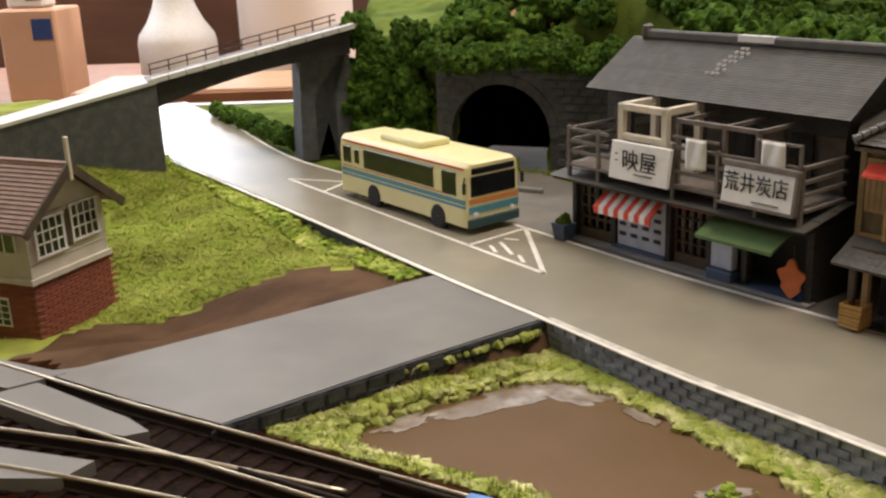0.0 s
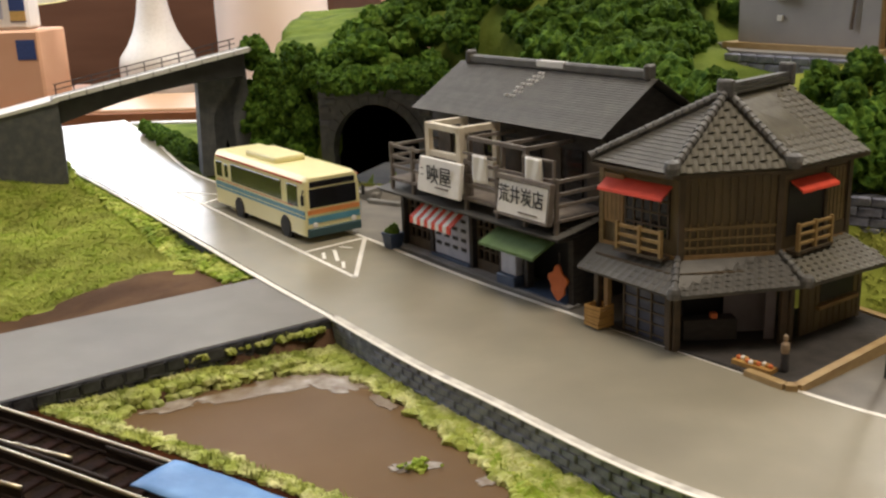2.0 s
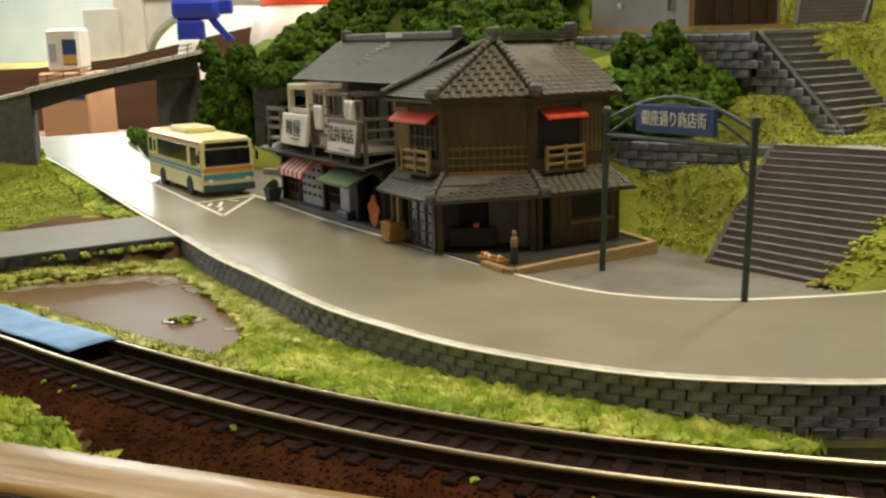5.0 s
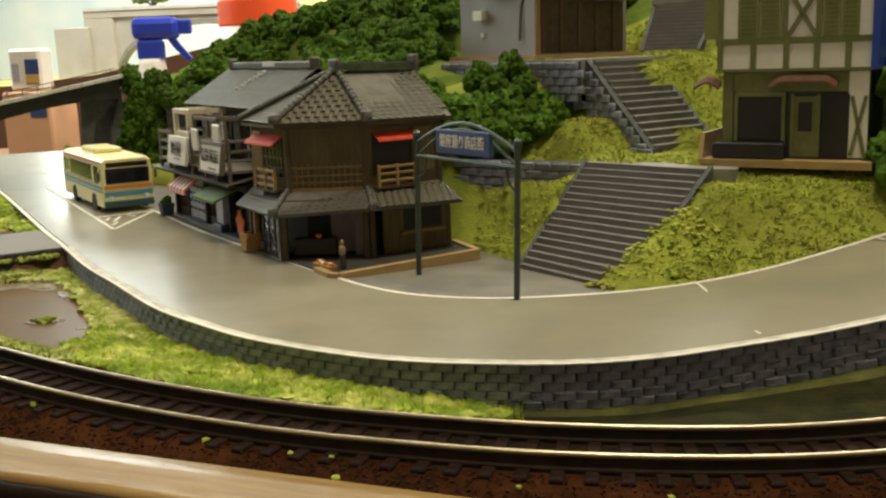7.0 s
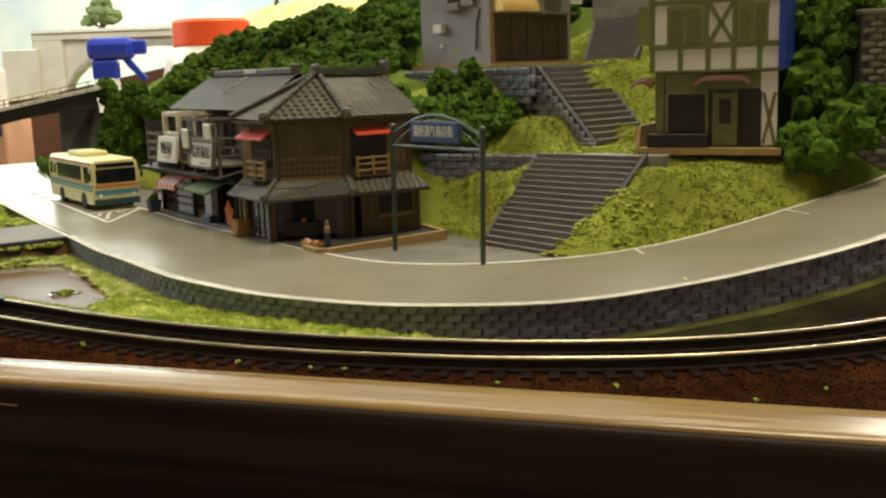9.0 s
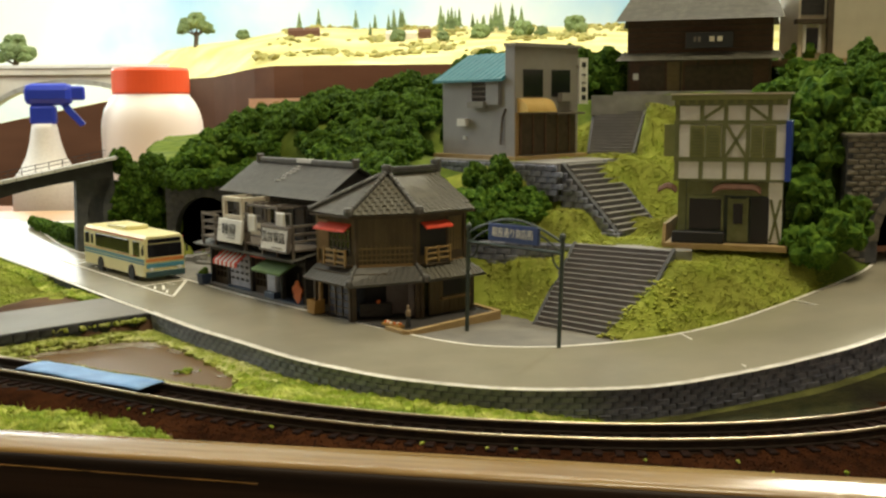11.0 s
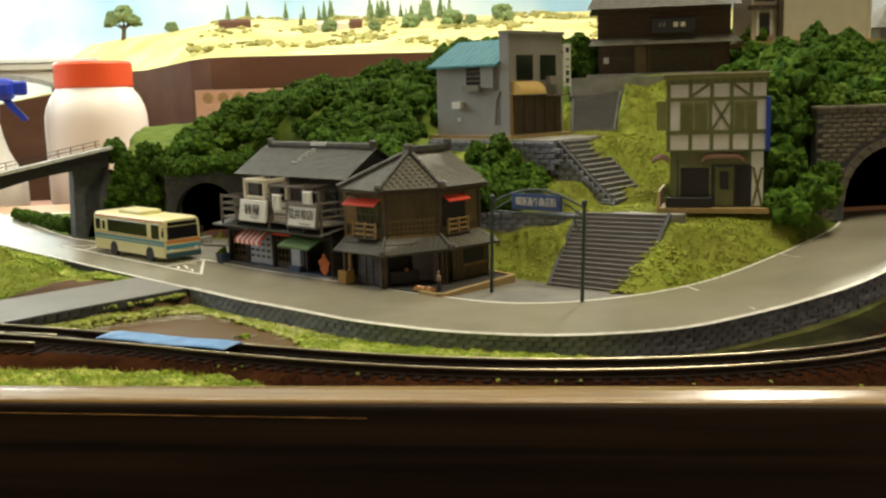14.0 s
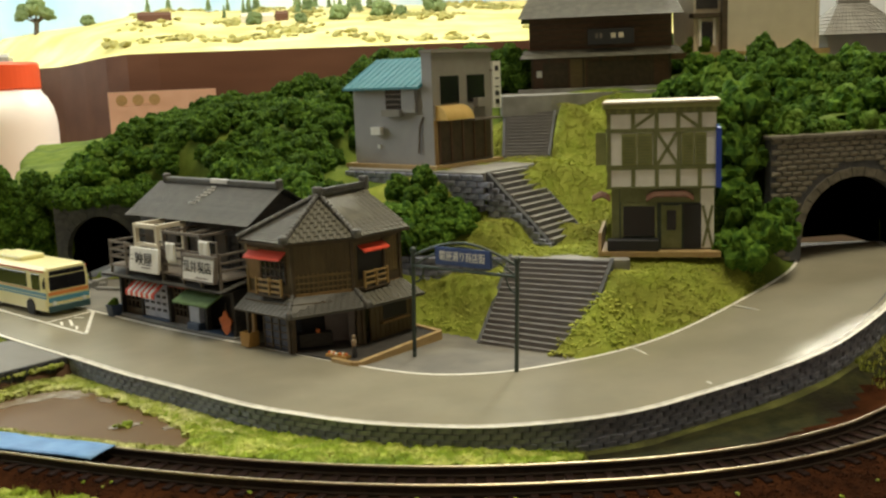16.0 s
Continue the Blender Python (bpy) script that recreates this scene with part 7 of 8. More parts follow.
# ---- the half-timbered house ----
def build_timber_house():
    root = thing("half_timbered_house", 36.6, 35.4, 4.25, math.degrees(math.atan2(-2.75, 6.3)), "half-timbered house with olive beams and shutters", "house")
    W, D = 6.9, 5.0
    boxed("base_board", (-0.6, -0.9, -0.05, W + 0.3, D, 0.3), M_BASEW, root, "ochre base board")
    b = bmesh.new()
    solid(b, [[Vector((x, y, z)) for y, z in ((-0.9, 0.3), (D, 0.3), (D, 1.5), (-0.5, 1.5))] for x in (-0.6, -0.4)])
    part("base_rim", b, M_BASEW, root, "raised ochre rim of the base board")
    boxed("lower_wall", (0.25, 0.2, 0.3, W - 0.1, D, 4.4), M_GREEN_PAINT, root)
    boxed("end_panel", (5.95, 0.12, 0.4, W - 0.1, 0.2, 4.3), M_TPLASTER, root)
    boxed("end_panel", (0.25, 0.12, 0.4, 0.75, 0.2, 4.3), M_TTIMBER, root)
    boxed("shop_lintel", (0.8, 0.1, 3.42, 5.95, 0.2, 4.3), M_TTIMBER, root)
    boxed("wall", (0, 0, 4.35, W, D, 9.6), M_TPLASTER, root)
    # beams
    for z, h in ((4.35, 0.14), (5.6, 0.3), (8.0, 0.26), (9.2, 0.35)):
        boxed("beam", (-0.06, -0.1, z, W + 0.02, 0.02, z + h), M_TTIMBER, root)
    for x in (0.0, 1.55, 3.05, 4.4, 5.75):
        for z0, z1 in ((4.45, 5.6), (8.2, 9.2)):
            boxed("beam", (x, -0.09, z0, x + 0.26, 0.02, z1), M_TTIMBER, root)
    for x in (0.0, 2.95, 4.45):
        boxed("beam", (x, -0.09, 5.85, x + 0.26, 0.02, 8.05), M_TTIMBER, root)
    for p, q in (((3.2, 5.9), (4.5, 8.0)), ((3.2, 8.0), (4.5, 5.9)), ((1.7, 8.3), (3.0, 9.2)), ((4.6, 9.2), (5.8, 8.3))):
        b = bmesh.new()
        bar(b, (p[0], -0.05, p[1]), (q[0], -0.05, q[1]), 0.11, 0.2)
        part("brace", b, M_TTIMBER, root)
    for x0, x1 in ((0.95, 1.9), (1.95, 2.9), (4.75, 5.5), (5.55, 6.3)):
        s = boxed("shutter", (x0, -0.12, 5.9, x1, 0.0, 7.95), M_TSHUT, root, r=0.02)
        for k in range(9):
            z = 6.05 + k * 0.2
            boxed("slat", (x0 + 0.12, -0.16, z, x1 - 0.12, -0.1, z + 0.1), M_TTIMBER, s)
    boxed("cornice", (-0.25, -0.25, 9.55, W + 0.2, 0.4, 9.9), M_TSHUT, root, r=0.03)
    for k in range(12):
        x = 0.05 + k * 0.6
        boxed("bracket", (x, -0.22, 9.28, x + 0.2, 0.02, 9.55), M_TSHUT, root)
    boxed("roof_rim", (-0.3, -0.3, 9.9, W + 0.25, D, 10.0), M_CREAM, root)
    boxed("blue_side", (W - 0.02, -0.3, 4.4, W + 0.32, D, 8.2), M_BLUE, root, "blue end panel")
    boxed("side_shutter", (-0.75, 0.3, 5.9, -0.05, 0.5, 8.0), M_TSHUT, root)
    # ground floor
    boxed("shop_window", (1.0, 0.05, 1.2, 3.1, 0.2, 3.2), M_DGLASS, root)
    for x in (0.9, 3.1):
        boxed("window_frame", (x - 0.06, 0.0, 1.1, x + 0.1, 0.2, 3.3), M_TTIMBER, root)
    boxed("window_frame", (0.9, 0.0, 3.2, 3.2, 0.2, 3.4), M_TTIMBER, root)
    boxed("door", (3.6, 0.05, 0.4, 4.6, 0.2, 3.2), M_TTIMBER, root)
    boxed("door_pane", (3.8, 0.0, 1.6, 4.4, 0.1, 2.9), M_DGLASS, root)
    for x in (3.45, 4.6):
        boxed("door_frame", (x, 0.0, 0.4, x + 0.15, 0.2, 3.3), M_TTIMBER, root)
    boxed("bay", (4.9, 0.05, 0.4, 6.0, 0.2, 3.3), M_INK_SHADE, root)
    b = bmesh.new()
    bar(b, (6.1, 0.1, 0.5), (6.7, 0.1, 3.2), 0.1, 0.16)
    bar(b, (6.7, 0.1, 0.5), (6.1, 0.1, 3.2), 0.1, 0.16)
    part("brace", b, M_TTIMBER, root)
    boxed("flower_box", (0.0, -0.7, 0.35, 3.3, 0.1, 1.05), M_INK_SHADE, root, r=0.03)
    for x0, x1 in ((2.5, 5.5), (-1.0, 0.2)):
        b = bmesh.new()
        solid(b, [[Vector((x, y, z - dz)) for y, z in ((0.1, 4.05), (0.1, 4.22), (-0.2, 4.14), (-0.48, 3.94), (-0.5, 3.84))] for x, dz in ((x0, 0.3), (x0 + 0.35, 0.08), (x0 + 0.6, 0.0), (x1 - 0.6, 0.0), (x1 - 0.3, 0.08), (x1, 0.3))])
        part("tile_canopy", b, M_ROOFRED, root, "brick-red canopy over the shop front")
    return root


build_timber_house()


# ---- the upper inn and the beige house ----
def build_inn():
    root = thing("inn", 39.7, 64.6, 14.3, -17.5, "brown two-storey wooden inn with tiled roofs", "inn")
    W, D = 13.6, 8.0
    boxed("base_board", (-0.8, -1.2, -0.1, W + 0.9, D, 0.35), M_CONC, root)
    boxed("lower_wall", (0.4, 0, 0.35, W - 0.4, D, 3.4), M_BROWNB, root)
    for k in range(9):
        x = 0.4 + k * 1.57
        boxed("post", (x, -0.12, 0.35, x + 0.2, 0.05, 3.2), M_HDARK, root)
    for x0, x1 in ((1.5, 3.8), (5.6, 11.6)):
        boxed("doorway", (x0, -0.06, 0.4, x1, 0.05, 2.7), M_HDARK, root)
    boxed("door_panel", (4.0, -0.1, 0.35, 5.4, 0.0, 3.0), M_HWALL, root)
    boxed("notice", (0.9, -0.16, 1.4, 1.4, -0.1, 2.0), M_WHITE, root)
    tile_rows(root, "skirt_roof", (-0.6, -1.3, 3.1), (W + 0.6, -1.3, 3.1), (W + 0.2, 0.6, 3.9), (-0.2, 0.6, 3.9), 7, 0, M_ROOF_H, 0.05)
    boxed("upper_wall", (0.3, 0.5, 3.6, W - 0.3, D, 7.2), M_BROWNB, root)
    sb = boxed("sign_board", (5.6, -0.6, 4.2, 9.8, -0.4, 5.6), M_INK_SHADE, root, "dark name board with pale characters")
    for k, x in enumerate((6.3, 6.7, 7.7, 8.4)):
        boxed("sign_mark", (x, -0.64, 4.75, x + (0.25 if k < 2 else 0.45), -0.59, 5.2), M_CREAM if k > 1 else M_GREYWOOD, sb)
    for k in range(5):
        boxed("upper_rail", (0.4, 0.3, 4.2 + 0.5 * k, W - 0.4, 0.5, 4.28 + 0.5 * k), M_HDARK, root)
    tile_rows(root, "roof_front", (-0.7, -0.8, 6.7), (W + 0.6, -0.8, 6.7), (W - 0.2, 4.0, 9.6), (0.6, 4.0, 9.6), 18, 0, M_ROOF_H, 0.05)
    tile_rows(root, "roof_back", (-0.7, 8.8, 6.7), (W + 0.6, 8.8, 6.7), (W - 0.2, 4.0, 9.6), (0.6, 4.0, 9.6), 6, 12, M_ROOF_H, 0.12)
    boxed("ridge_cap", (0.5, 3.7, 9.5, W - 0.1, 4.3, 10.0), M_ROOF_H, root, r=0.1)
    return root


build_inn()


def build_beige():
    root = thing("beige_house", 57.2, 61.2, 17.0, -2, "tall beige plaster house with a dark timber corner", "house")
    boxed("base_board", (-3.2, -1.0, -0.1, 10.6, 8, 0.4), M_BASEW, root)
    boxed("wall", (0.6, 0, 0.4, 9.8, 7, 9), M_BEIGE, root)
    boxed("corner_beam", (9.6, -0.1, 0.4, 9.95, 0.3, 9), M_BEIGE, root)
    boxed("corner_beam", (0.3, -0.15, 0.4, 0.8, 0.3, 9), M_HDARK, root)
    boxed("side_wing", (-2.0, 1.0, 0.4, 0.5, 6, 7.5), M_BEIGE, root)
    boxed("wing_window", (-1.4, 0.85, 1.2, -0.2, 1.05, 3.2), M_DGLASS, root)
    for x in (-1.6, -0.2):
        boxed("window_frame", (x, 0.75, 1.0, x + 0.25, 1.05, 3.5), M_WHITE, root)
    boxed("wing_canopy", (-2.3, 0.4, 3.6, 0.4, 1.4, 4.0), M_HDARK, root)
    boxed("wing_panel", (-1.8, 0.9, 4.4, 0.3, 1.05, 6.8), M_DKWOOD, root)
    return root


build_beige()


def build_roof_house():
    root = thing("low_house", 69.5, 63.0, 16.6, -4, "low grey house with a weathered tiled roof", "house")
    boxed("wall", (0.3, 0.6, 0, 7.7, 5.4, 2.2), M_GWALL, root)
    tile_rows(root, "roof_front", (-0.4, 0, 2.0), (8.4, 0, 2.0), (5.6, 3.0, 5.2), (2.6, 3.0, 5.2), 9, 16, M_CONC, 0.08)
    tile_rows(root, "roof_side", (-0.4, 6, 2.0), (-0.4, 0, 2.0), (2.6, 3.0, 5.2), (2.6, 3.0, 5.2), 9, 0, M_CONC, 0.08)
    boxed("ridge_cap", (2.4, 2.8, 5.1, 5.8, 3.2, 5.5), M_CONC, root, r=0.05)
    return root


build_roof_house()


# ---- signal box ----
def build_signal_box():
    root = thing("signal_box", -20.7, 42.2, -2.6, -21.7, "cream signal box on a red brick base", "signal box")
    # local x to the right end is 0; the gable faces +... the camera side is -y
    W, D = 11.0, 4.9
    boxed("brick_base", (-W, 0, 0, 0, D, 3.0), M_MORTAR, root)
    n, data = 0, None
    for face in range(2):
        for j in range(18):
            length = W if face == 0 else D
            k = 0
            while k * 0.62 < length - 0.3:
                x = k * 0.62 + (0.31 if j % 2 else 0)
                k += 1
                if face == 0 and x > 4.5:
                    continue
                if data is None:
                    sb = bmesh.new()
                    soft_box(sb, -0.28, -0.03, -0.06, 0.28, 0.02, 0.06, 0.012)
                    data = mesh_of("brick", sb, M_BRICK)
                if n >= 290:
                    continue
                s = new("brick", data)
                s.matrix_basis = place(-x - 0.3, 0, 0.08 + 0.16 * j) if face == 0 else place(0, x + 0.3, 0.08 + 0.16 * j, 90)
                s.parent = root
                n += 1
    boxed("sill_band", (-W - 0.1, -0.14, 2.95, 0.14, D + 0.1, 3.2), M_SBOX, root)
    boxed("upper_wall", (-W, 0, 3.15, 0, D, 6.0), M_SBOX, root)
    b = bmesh.new()
    solid(b, [[Vector((x, y, z)) for y, z in ((0, 5.9), (D / 2, 7.75), (D, 5.9))] for x in (-W, 0.0)])
    part("gable", b, M_SBOX, root)
    for k in range(6):
        boxed("board_line", (-0.01, 0, 3.8 + 0.42 * k, 0.03, D, 3.83 + 0.42 * k), M_CREAM, root)
    def window(y0, y1, z0, z1, cols, rows):
        w = boxed("window", (0.0, y0, z0, 0.06, y1, z1), M_DGLASS, root)
        for z in (z0 - 0.1, z1):
            boxed("window_frame", (0.0, y0 - 0.12, z, 0.14, y1 + 0.12, z + 0.1), M_WHITE, w)
        for i in range(cols + 1):
            y = y0 + (y1 - y0) * i / cols
            wd = 0.07 if i in (0, cols) else 0.035
            boxed("glazing_bar", (0.03, y - wd, z0, 0.11, y + wd, z1), M_WHITE, w)
        for i in range(1, rows):
            z = z0 + (z1 - z0) * i / rows
            boxed("glazing_bar", (0.03, y0, z - 0.035, 0.10, y1, z + 0.035), M_WHITE, w)
    window(0.5, 2.2, 4.1, 5.7, 4, 3)
    window(2.75, 4.4, 4.3, 5.9, 4, 3)
    boxed("window_gap", (0.0, 2.3, 4.1, 0.09, 2.65, 5.8), M_HDARK, root)
    boxed("front_window", (-2.6, -0.06, 4.4, -0.6, 0.0, 5.9), M_DGLASS, root)
    for k in range(4):
        boxed("glazing_bar", (-2.6 + 0.65 * k, -0.1, 4.4, -2.52 + 0.65 * k, -0.03, 5.9), M_WHITE, root)
    boxed("base_window", (-3.2, -0.08, 0.8, -1.6, 0.0, 2.2), M_WHITE, root)
    for i in range(3):
        for j in range(4):
            boxed("window_pane", (-3.05 + 0.5 * i, -0.11, 0.9 + 0.32 * j, -2.65 + 0.5 * i, -0.07, 1.14 + 0.32 * j), M_DGLASS, root)
    for y0, y1 in ((-0.7, D / 2), (D + 0.7, D / 2)):
        rows = 16
        a0 = Vector((0, y0, 5.45))
        a1 = Vector((0, y1, 7.9))
        for i in range(rows):
            p, q = a0.lerp(a1, i / rows), a0.lerp(a1, min(1, (i + 1.1) / rows))
            bm_ = bmesh.new()
            solid(bm_, [[Vector((x, v.y, v.z + dz)) for v, dz in ((p, 0.0), (p, 0.13), (q, 0.05), (q, -0.05))] for x in (-W - 0.5, 0.75)])
            part("slate_course", bm_, M_SLATE, root)
        b = bmesh.new()
        bar(b, (0.72, y0, 5.4), (0.72, y1, 7.85), 0.12, 0.4)
        part("barge_board", b, M_HDARK, root)
    boxed("finial", (0.62, D / 2 - 0.1, 7.2, 0.82, D / 2 + 0.1, 9.2), M_CREAM, root, r=0.04)
    boxed("ridge_tile", (-W - 0.5, D / 2 - 0.15, 7.88, 0.7, D / 2 + 0.15, 8.05), M_SLATE, root, r=0.04)
    return root


build_signal_box()

# blue tape over the point blades
b = bmesh.new()
rows = []
tape = [p for p in TRACK_A if -2.2 < p.x < 6.4]
for i, (p, d) in enumerate(resampled(tape, 0.5)):
    s = Vector((-d.y, d.x))
    n_side, f_side = -0.72, 1.05
    z = 0.0 + 0.04 * math.sin(i * 0.5) + 0.05 * noise.noise(Vector((i * 0.6, 0, 0)))
    ring = []
    for k in range(7):
        t = k / 6
        q = p + s * (n_side + (f_side - n_side) * t)
        ring.append((q.x, q.y, z + 0.04 * math.sin(math.pi * t) - 0.01))
    rows.append([Vector(v) for v in ring] + [Vector((v[0], v[1], v[2] - 0.05)) for v in ring[::-1]])
solid(b, rows)
tagged(part("blue_tape", b, M_TARP, smooth=True), "strip of blue tape lying across the track", "tape")
cb = thing("concrete_culvert", 0.7, 59.8, -0.1, -30, "broken grey concrete culvert on the forecourt", "culvert")
for args in ((-2.2, -0.3, 0, 0.6, 0.2, 0.5), (-0.3, -0.6, 0, 0.2, 0.9, 0.75), (0.5, -1.2, 0, 3.0, -0.8, 0.35), (-2.4, 0.9, 0, -0.4, 1.3, 0.45)):
    boxed("concrete_block", args, M_CONC, cb, r=0.06)

# ---- the rest of the room ----
FLOOR = -175.0


def setting(name, args, material, label, category, r=0.0):
    b = bmesh.new()
    if r:
        soft_box(b, *args, r)
    else:
        box(b, *args)
    return tagged(part(name, b, material), label, category, kind="structure")


setting("floor", (-420, -420, FLOOR - 5, 420, 420, FLOOR), M_FLOOR, "brown wooden room floor", "floor")
setting("ceiling", (-420, -420, 360, 420, 420, 366), M_CEIL, "pale room ceiling", "ceiling")
setting("wall_north", (-420, 414, FLOOR, 420, 420, 360), M_ROOMWALL, "cream room wall", "wall")
setting("wall_south", (-420, -420, FLOOR, 420, -414, 360), M_ROOMWALL, "cream room wall", "wall")
setting("wall_west", (-420, -414, FLOOR, -414, 414, 360), M_ROOMWALL, "cream room wall", "wall")
setting("wall_east", (414, -414, FLOOR, 420, 414, 360), M_ROOMWALL, "cream room wall", "wall")
# far layout: its fascia, meadow and painted sky
far = thing("far_layout", 0, 0, 0, 0, "far model landscape behind a brown fascia", "layout", kind="structure")
rim = [Vector(q) for q in ((200, 247, 24.0), (-6, 247, 24.0), (-14, 249, 24.0), (-20, 255, 23.6), (-27, 266, 22.8), (-36, 282, 22.0), (-48, 300, 22.0), (-62, 320, 23.0), (-78, 344, 24.0))]
b = bmesh.new()
solid(b, [[Vector((q.x, q.y, -30)), Vector((q.x, q.y, q.z)), Vector((q.x + 1.5, q.y + 3, q.z)), Vector((q.x + 1.5, q.y + 3, -30))] for q in rim])
part("far_fascia", b, M_FARFASCIA, far, "brown curved fascia")


def meadow_z(x, y):
    left = max(0.0, -6 - x) * 0.12 * smoothstep(255, 300, y)
    rise = 0.2 * min(y - 247, 74) + 0.04 * max(0.0, y - 321)
    return 24.0 + rise - left + 1.2 * smoothstep(40, 90, x) * smoothstep(270, 330, y) + 1.6 * noise.noise(Vector((x * 0.03, y * 0.03, 2))) * smoothstep(247, 262, y)


b = bmesh.new()
left_x = [(247, -6), (249, -14), (255, -20), (266, -27), (282, -36), (300, -48), (320, -62), (344, -78)]
rows = []
for j in range(21):
    y = 247 + j * 4.85
    lx = next(x0 + (x1 - x0) * (y - y0) / (y1 - y0) for (y0, x0), (y1, x1) in zip(left_x, left_x[1:]) if y0 <= y <= y1 + 0.2)
    lz = next(q.z + (r.z - q.z) * (y - q.y) / (r.y - q.y) for q, r in zip(rim[1:], rim[2:]) if q.y <= y <= r.y + 0.2)
    row = []
    for i in range(41):
        t = i / 40
        x = lx + (190 - lx) * t ** 1.25
        f = smoothstep(0, 16, x - lx)
        row.append(b.verts.new((x, y, lz * (1 - f) + meadow_z(x, y) * f)))
    rows.append(row)
for r, s in zip(rows, rows[1:]):
    for i in range(40):
        b.faces.new((r[i], r[i + 1], s[i + 1], s[i]))
part("far_meadow", b, M_FARGROUND, far, "straw-coloured meadow", smooth=True)
rs = random.Random(31)
spots = []
while len(spots) < 620:
    x, y = rs.uniform(-22, 130), rs.uniform(252, 338)
    if noise.noise(Vector((x * 0.05, y * 0.05, 6))) > -0.02 + 0.35 * rs.random():
        spots.append((x, y, meadow_z(x, y) + 0.2))
clump_stuff("far_scrub", spots, (0.5, 1.5), M_FARSCRUB, "olive scrub on the far meadow", 22, 0.6)
wing = ((-300, 0.5), (-150, 3.0), (-120, 5.8), (-97, 10.4), (-75, 14.6), (-48, 19.0))
b = bmesh.new()
solid(b, [[Vector((x, y, z)) for y, z in ((298, -30), (298, top), (301, top), (301, -30))] for x, top in wing])
part("far_fascia", b, M_FARFASCIA, far, "brown fascia of the far wing")
b = bmesh.new()
solid(b, [[Vector((x, y, z)) for y, z in ((301, top - 3), (301, top + 0.2), (322, top + 1.5), (345, top + 2), (345, top - 3))] for x, top in wing])
part("far_meadow", b, M_FARGROUND, far, "straw-coloured meadow")
via = thing("far_viaduct", -86, 306, 0, 0, "pale concrete arch bridge on the far layout", "bridge")
boxed("deck", (-40, -1, 23.6, 32, 5, 26.0), M_VIADUCT, via, r=0.2)
boxed("parapet", (-40, -1.4, 25.9, 32, -0.6, 26.9), M_PALE, via, "pale concrete parapet")
curve = [(-30 * math.cos(math.pi * i / 20), 5.5 + 16.2 * math.sin(math.pi * i / 20)) for i in range(21)]
b = bmesh.new()
for p, q in zip(curve, curve[1:]):
    solid(b, [[Vector((x, y, z)) for x, z in (p, q, (q[0], 23.7), (p[0], 23.7))] for y in (0.0, 4.0)])
bmesh.ops.remove_doubles(b, verts=b.verts[:], dist=1e-4)
part("spandrel", b, M_VIADUCT, via)
b = bmesh.new()
solid(b, [[Vector((x, y, z + dz)) for y, dz in ((-0.6, -0.9), (-0.6, 0.7), (4.4, 0.7), (4.4, -0.9))] for x, z in curve])
part("arch_rib", b, M_CONC, via, "darker concrete arch rib")
boxed("pier", (-50, -2, 0, -38, 6, 21.0), M_VIADUCT, via, r=0.3)
boxed("pier", (-40, -1, 0, -30, 5, 23.6), M_VIADUCT, via, r=0.3)
b = bmesh.new()
box(b, -400, 345, -30, 400, 347, 200)
tagged(part("painted_backdrop", b, M_SKY), "painted blue sky with white clouds", "backdrop", kind="structure")
rng = random.Random(9)


def conifer(seed):
    rr = random.Random(seed)
    b = bmesh.new()
    bar(b, (0, 0, 0), (0, 0, 1.2), 0.12, n=6)
    for k in range(7):
        z, r = 0.8 + k * 0.85, 1.5 * (1 - k / 7.6)
        pts = [(r * rr.uniform(0.75, 1.15) * math.cos(a), r * rr.uniform(0.75, 1.15) * math.sin(a)) for a in [2 * math.pi * i / 11 for i in range(11)]]
        tip = b.verts.new((0, 0, z + 1.5))
        vs = [b.verts.new((x, y, z + rr.uniform(-0.1, 0.1))) for x, y in pts]
        for i in range(11):
            b.faces.new((vs[i], vs[(i + 1) % 11], tip))
        b.faces.new(vs[::-1])
    return mesh_of("conifer", b, M_FARTREE)


CONES = [conifer(i) for i in range(3)]


def far_tree(x, y, z, s, kind):
    ob = new("conifer" if kind == 0 else "far_broadleaf_tree", rng.choice(CONES) if kind == 0 else FARBUSH[0])
    ob.matrix_basis = place(x, y, z, rng.uniform(0, 360)) @ Matrix.Scale(s, 4)
    return tagged(ob, "small model conifer on the far meadow" if kind == 0 else "small model broadleaf tree on the far meadow", "tree", "trees on the far layout")


FARBUSH = [BUSHES[1].copy()]
FARBUSH[0].materials[0] = M_FARTREE
for k in range(30):
    x = rng.choice((rng.uniform(8, 70), rng.uniform(34, 62)))
    y = rng.uniform(306, 338)
    far_tree(x, y, meadow_z(x, y) - 0.3, rng.uniform(0.6, 1.25), 0)
for x, y, s in ((-32, 320, 2.6), (20, 296, 3.0), (46, 296, 3.6), (60, 300, 4.0), (66, 298, 2.6), (34, 292, 2.4), (78, 305, 4.5)):
    far_tree(x, y, meadow_z(x, y), s, 1)
for x, y in ((-7, 326), (-14, 330), (6, 318)):
    far_tree(x, y, meadow_z(x, y), 0.9, 0)


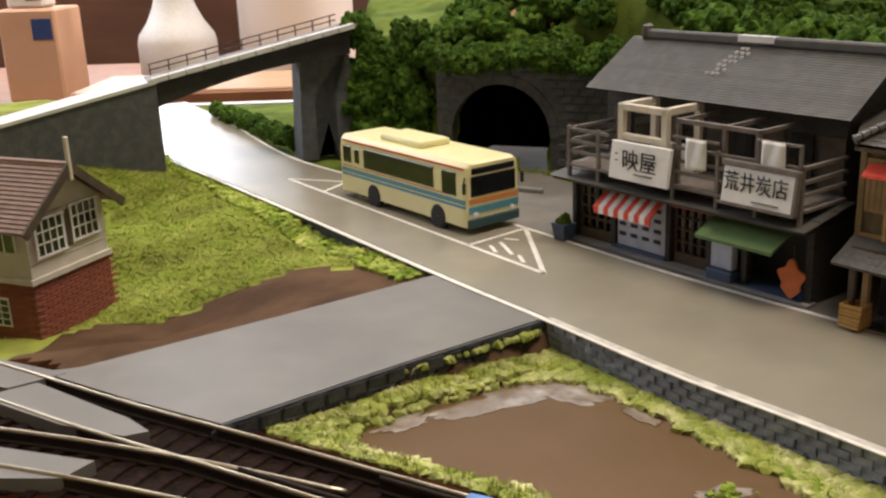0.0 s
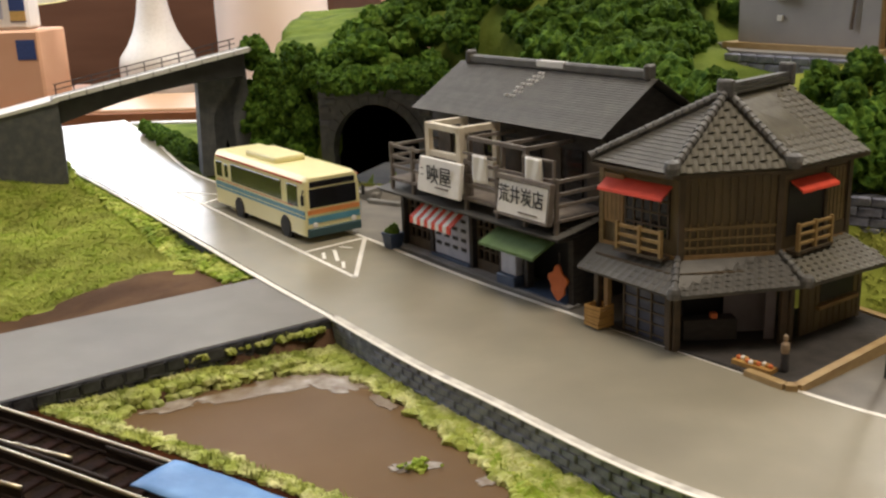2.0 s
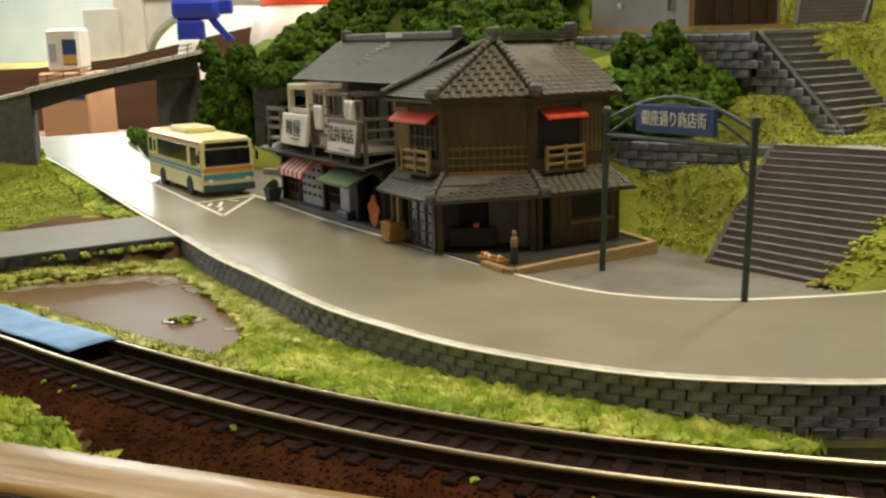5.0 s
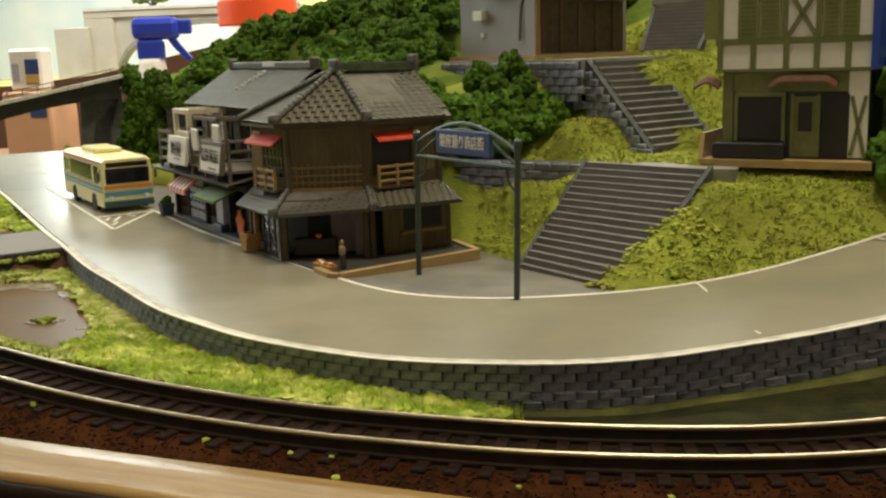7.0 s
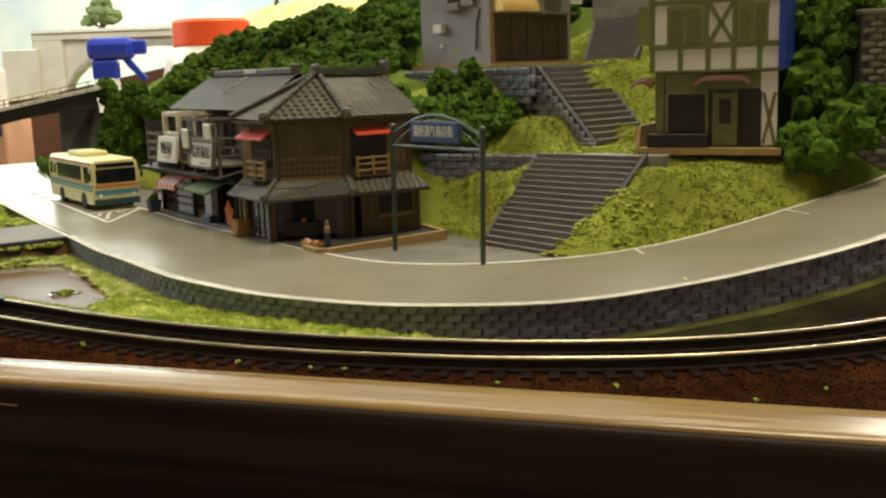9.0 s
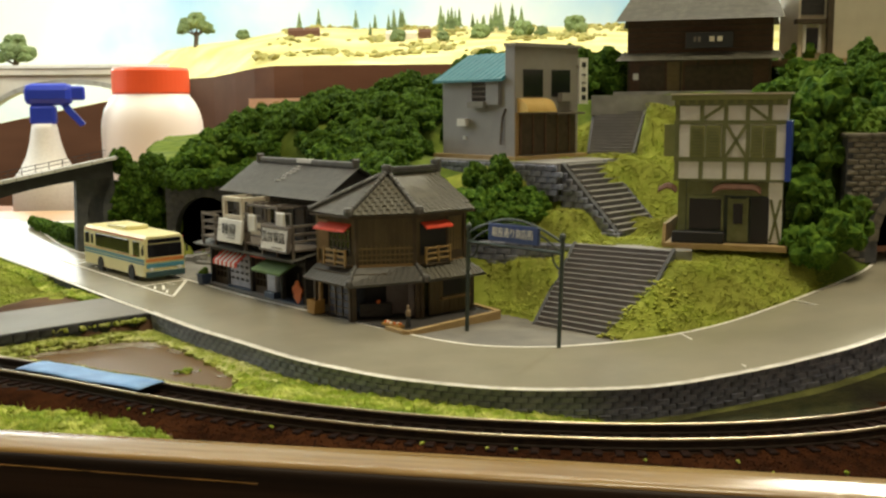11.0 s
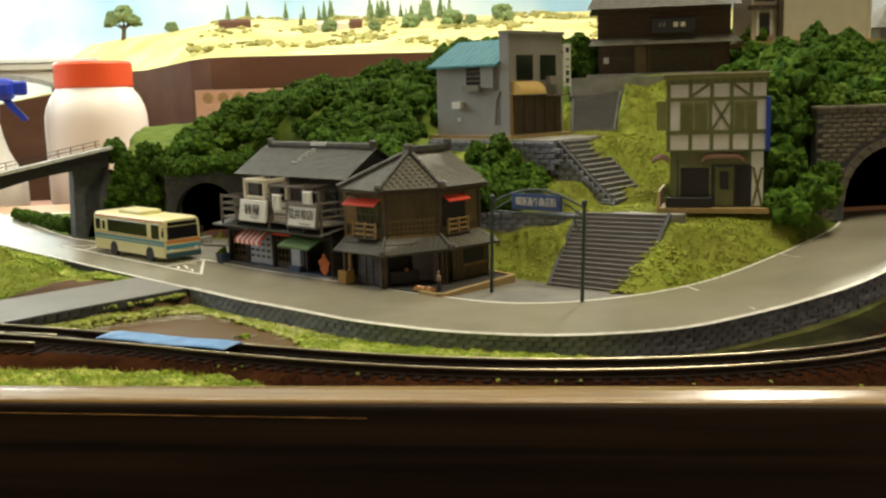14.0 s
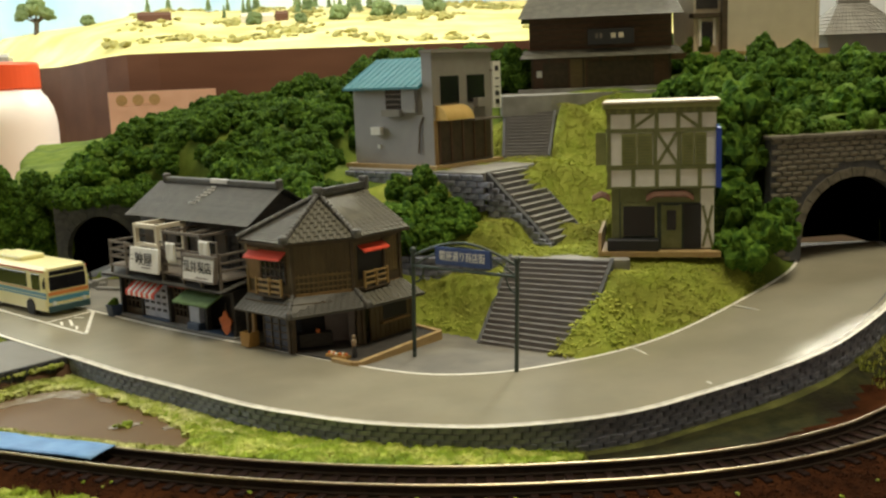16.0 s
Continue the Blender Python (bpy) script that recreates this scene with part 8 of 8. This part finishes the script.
def branching_tree(x, y, z, s, seed):
    """A leaning trunk with limbs, each with a loose crown of its own."""
    rr_ = random.Random(seed)
    root = thing("broadleaf_tree", x, y, z, rr_.uniform(0, 360), "model broadleaf tree with a loose open crown on the far layout", "tree", "trees on the far layout")
    b = bmesh.new()
    bar(b, (0, 0, -0.5), (0.3 * s, 0, 1.8 * s), 0.28 * s, n=8)
    tips = [Vector((0.3, 0, 3.2)), Vector((-1.6, 0.3, 2.1)), Vector((1.8, -0.3, 2.3)), Vector((-0.6, 1.0, 2.8)), Vector((0.8, -1.0, 2.5))]
    for t in tips:
        bar(b, (0.2 * s, 0, 1.2 * s), t * s, 0.11 * s, n=6)
    part("trunk", b, M_HDARK, root)
    for k, t in enumerate(tips):
        c = new("crown", FARBUSH[0])
        k_ = s * rr_.uniform(0.85, 1.25) * (1.3 if k == 0 else 1.0)
        c.matrix_basis = place(t.x * s, t.y * s, t.z * s - 0.5 * k_, rr_.uniform(0, 360)) @ Matrix.Scale(k_, 4)
        c.parent = root
    return root


branching_tree(-48, 320, meadow_z(-48, 320) - 0.4, 2.6, 1)
branching_tree(-107, 316, 23.5, 3.2, 2)
for x, y, w, m in ((-15, 300, 10, M_ROOFRED), (16, 298, 10, M_CREAM), (26.5, 298, 4, M_ROOFRED)):
    c = thing("far_hut", x, y, meadow_z(x, y) - 0.2, 0, "tiny hut on the far meadow", "hut")
    b = bmesh.new()
    solid(b, [[Vector((xx, yy, zz)) for yy, zz in ((0, 0), (0, 2.4), (1.5, 3.4), (3, 2.4), (3, 0))] for xx in (0, w)])
    part("hut_body", b, m, c)
# bench and clutter behind the bridge
side = thing("side_table", 0, 0, 0, 0, "pale wooden table with a brown edge behind the layout", "table")
boxed("tabletop", (-64, 156, -7.8, 40, 176, -7), M_TABLE, side, "pale wooden tabletop", 0.2)
boxed("table_edge", (-64, 155.2, -10.4, 40, 157, -7.4), M_TABLE_E, side, "brown table edge", 0.2)
for x in (-62, 30):
    for y in (158, 169):
        boxed("leg", (x, y, FLOOR, x + 6, y + 6, -7.8), M_TABLE_E, side)
setting("low_shelf", (-150, 177, -14, 40, 240, -12), M_TABLE_E, "dark shelf behind the table", "shelf", 0.2)
setting("back_board", (-30, 100.5, -4, -8, 102, -0.9), M_PALE, "pale back board of the layout", "board")
jar = thing("plastic_jar", -34.6, 196, -12, 0, "milky plastic jar with a red screw lid", "jar")
b = bmesh.new()
lathe(b, [(9.8, 0), (10.5, 0.6), (10.8, 2), (10.8, 20), (10.7, 22.2), (10.2, 24.4), (9.3, 26.3), (8.3, 27.6), (7.9, 28.4), (7.9, 29)], 48)
part("jar_body", b, M_JAR, jar, smooth=True)
b = bmesh.new()
lathe(b, [(8.0, 28.2), (8.25, 28.6), (8.2, 33.2), (7.8, 33.8), (0.2, 33.9)], 48)
part("lid", b, M_LID, jar, "red screw lid")
sp = thing("spray_bottle", -56.0, 190, -12, 10, "white spray bottle with a blue trigger head", "spray bottle")
b = bmesh.new()
lathe(b, [(6.8, 0), (7.2, 0.6), (7.2, 9.2), (6.9, 10.6), (5.3, 12.8), (4.0, 15.4), (3.2, 18.2), (2.7, 21), (2.4, 22.2)], 32)
part("bottle", b, M_WHITE, sp, smooth=True)
b = bmesh.new()
soft_box(b, -2.6, -1.8, 22, 2.6, 1.8, 26, 0.6, 2)
soft_box(b, -3.6, -1.9, 26, 6.2, 1.9, 30.6, 1.4, 2)
soft_box(b, 5.0, -1.0, 27, 8.6, 1.0, 30.0, 0.5, 2)
solid(b, [[Vector((x, y, z)) for y in (-0.7, 0.7) for x, z in (((x0, z0), (x1, z1)) if y < 0 else ((x1, z1), (x0, z0)))] for x0, z0, x1, z1 in ((3.0, 27, 4.6, 27), (4.6, 24.5, 6.0, 25), (7.4, 21.5, 8.4, 22))])
part("trigger_head", b, M_SPRAYB, sp, "blue trigger head")
pk = thing("pink_board", -6.3, 187, -12, 0, "pale pink printed board leaning behind the hill", "board")
boxed("board", (-6, 0, 0, 15.2, 1, 27), M_PINK, pk)
for k, x in enumerate((-3.4, -0.2, 3.0)):
    b = bmesh.new()
    lathe(b, [(1.1, -0.1), (1.1, 0.1)], 20, Matrix.Translation((x, -0.02, 25.3)) @ Matrix.Rotation(math.pi / 2, 4, "X"))
    part("print_disc", b, M_BASEW, pk)
cb2 = thing("cardboard_box", -80.0, 182, -12, -6, "pale orange cardboard carton with a blue label", "box")
boxed("carton", (-6, 0, 0, 5, 10, 16.5), M_CARD, cb2, r=0.4)
boxed("carton_label", (0.5, -0.15, 11.2, 4.2, 0.05, 14.8), M_SIGNBLUE, cb2)
bx = thing("packet_box", -81.0, 184, 4.5, -3, "white packet with a blue and orange print on the carton", "box")
boxed("packet", (-3.6, 0, 0, 3.6, 5, 8.6), M_WHITE, bx, r=0.6)
boxed("packet_print", (0.2, -0.12, 1.4, 3.2, 0.05, 6.4), M_SIGNBLUE, bx)
boxed("packet_stripe", (0.2, -0.16, 1.6, 3.2, 0.0, 3.4), M_GOLD, bx)
boxed("packet_print", (-2.8, -0.12, 2, -1.2, 0.05, 5.6), M_SHUT, bx)
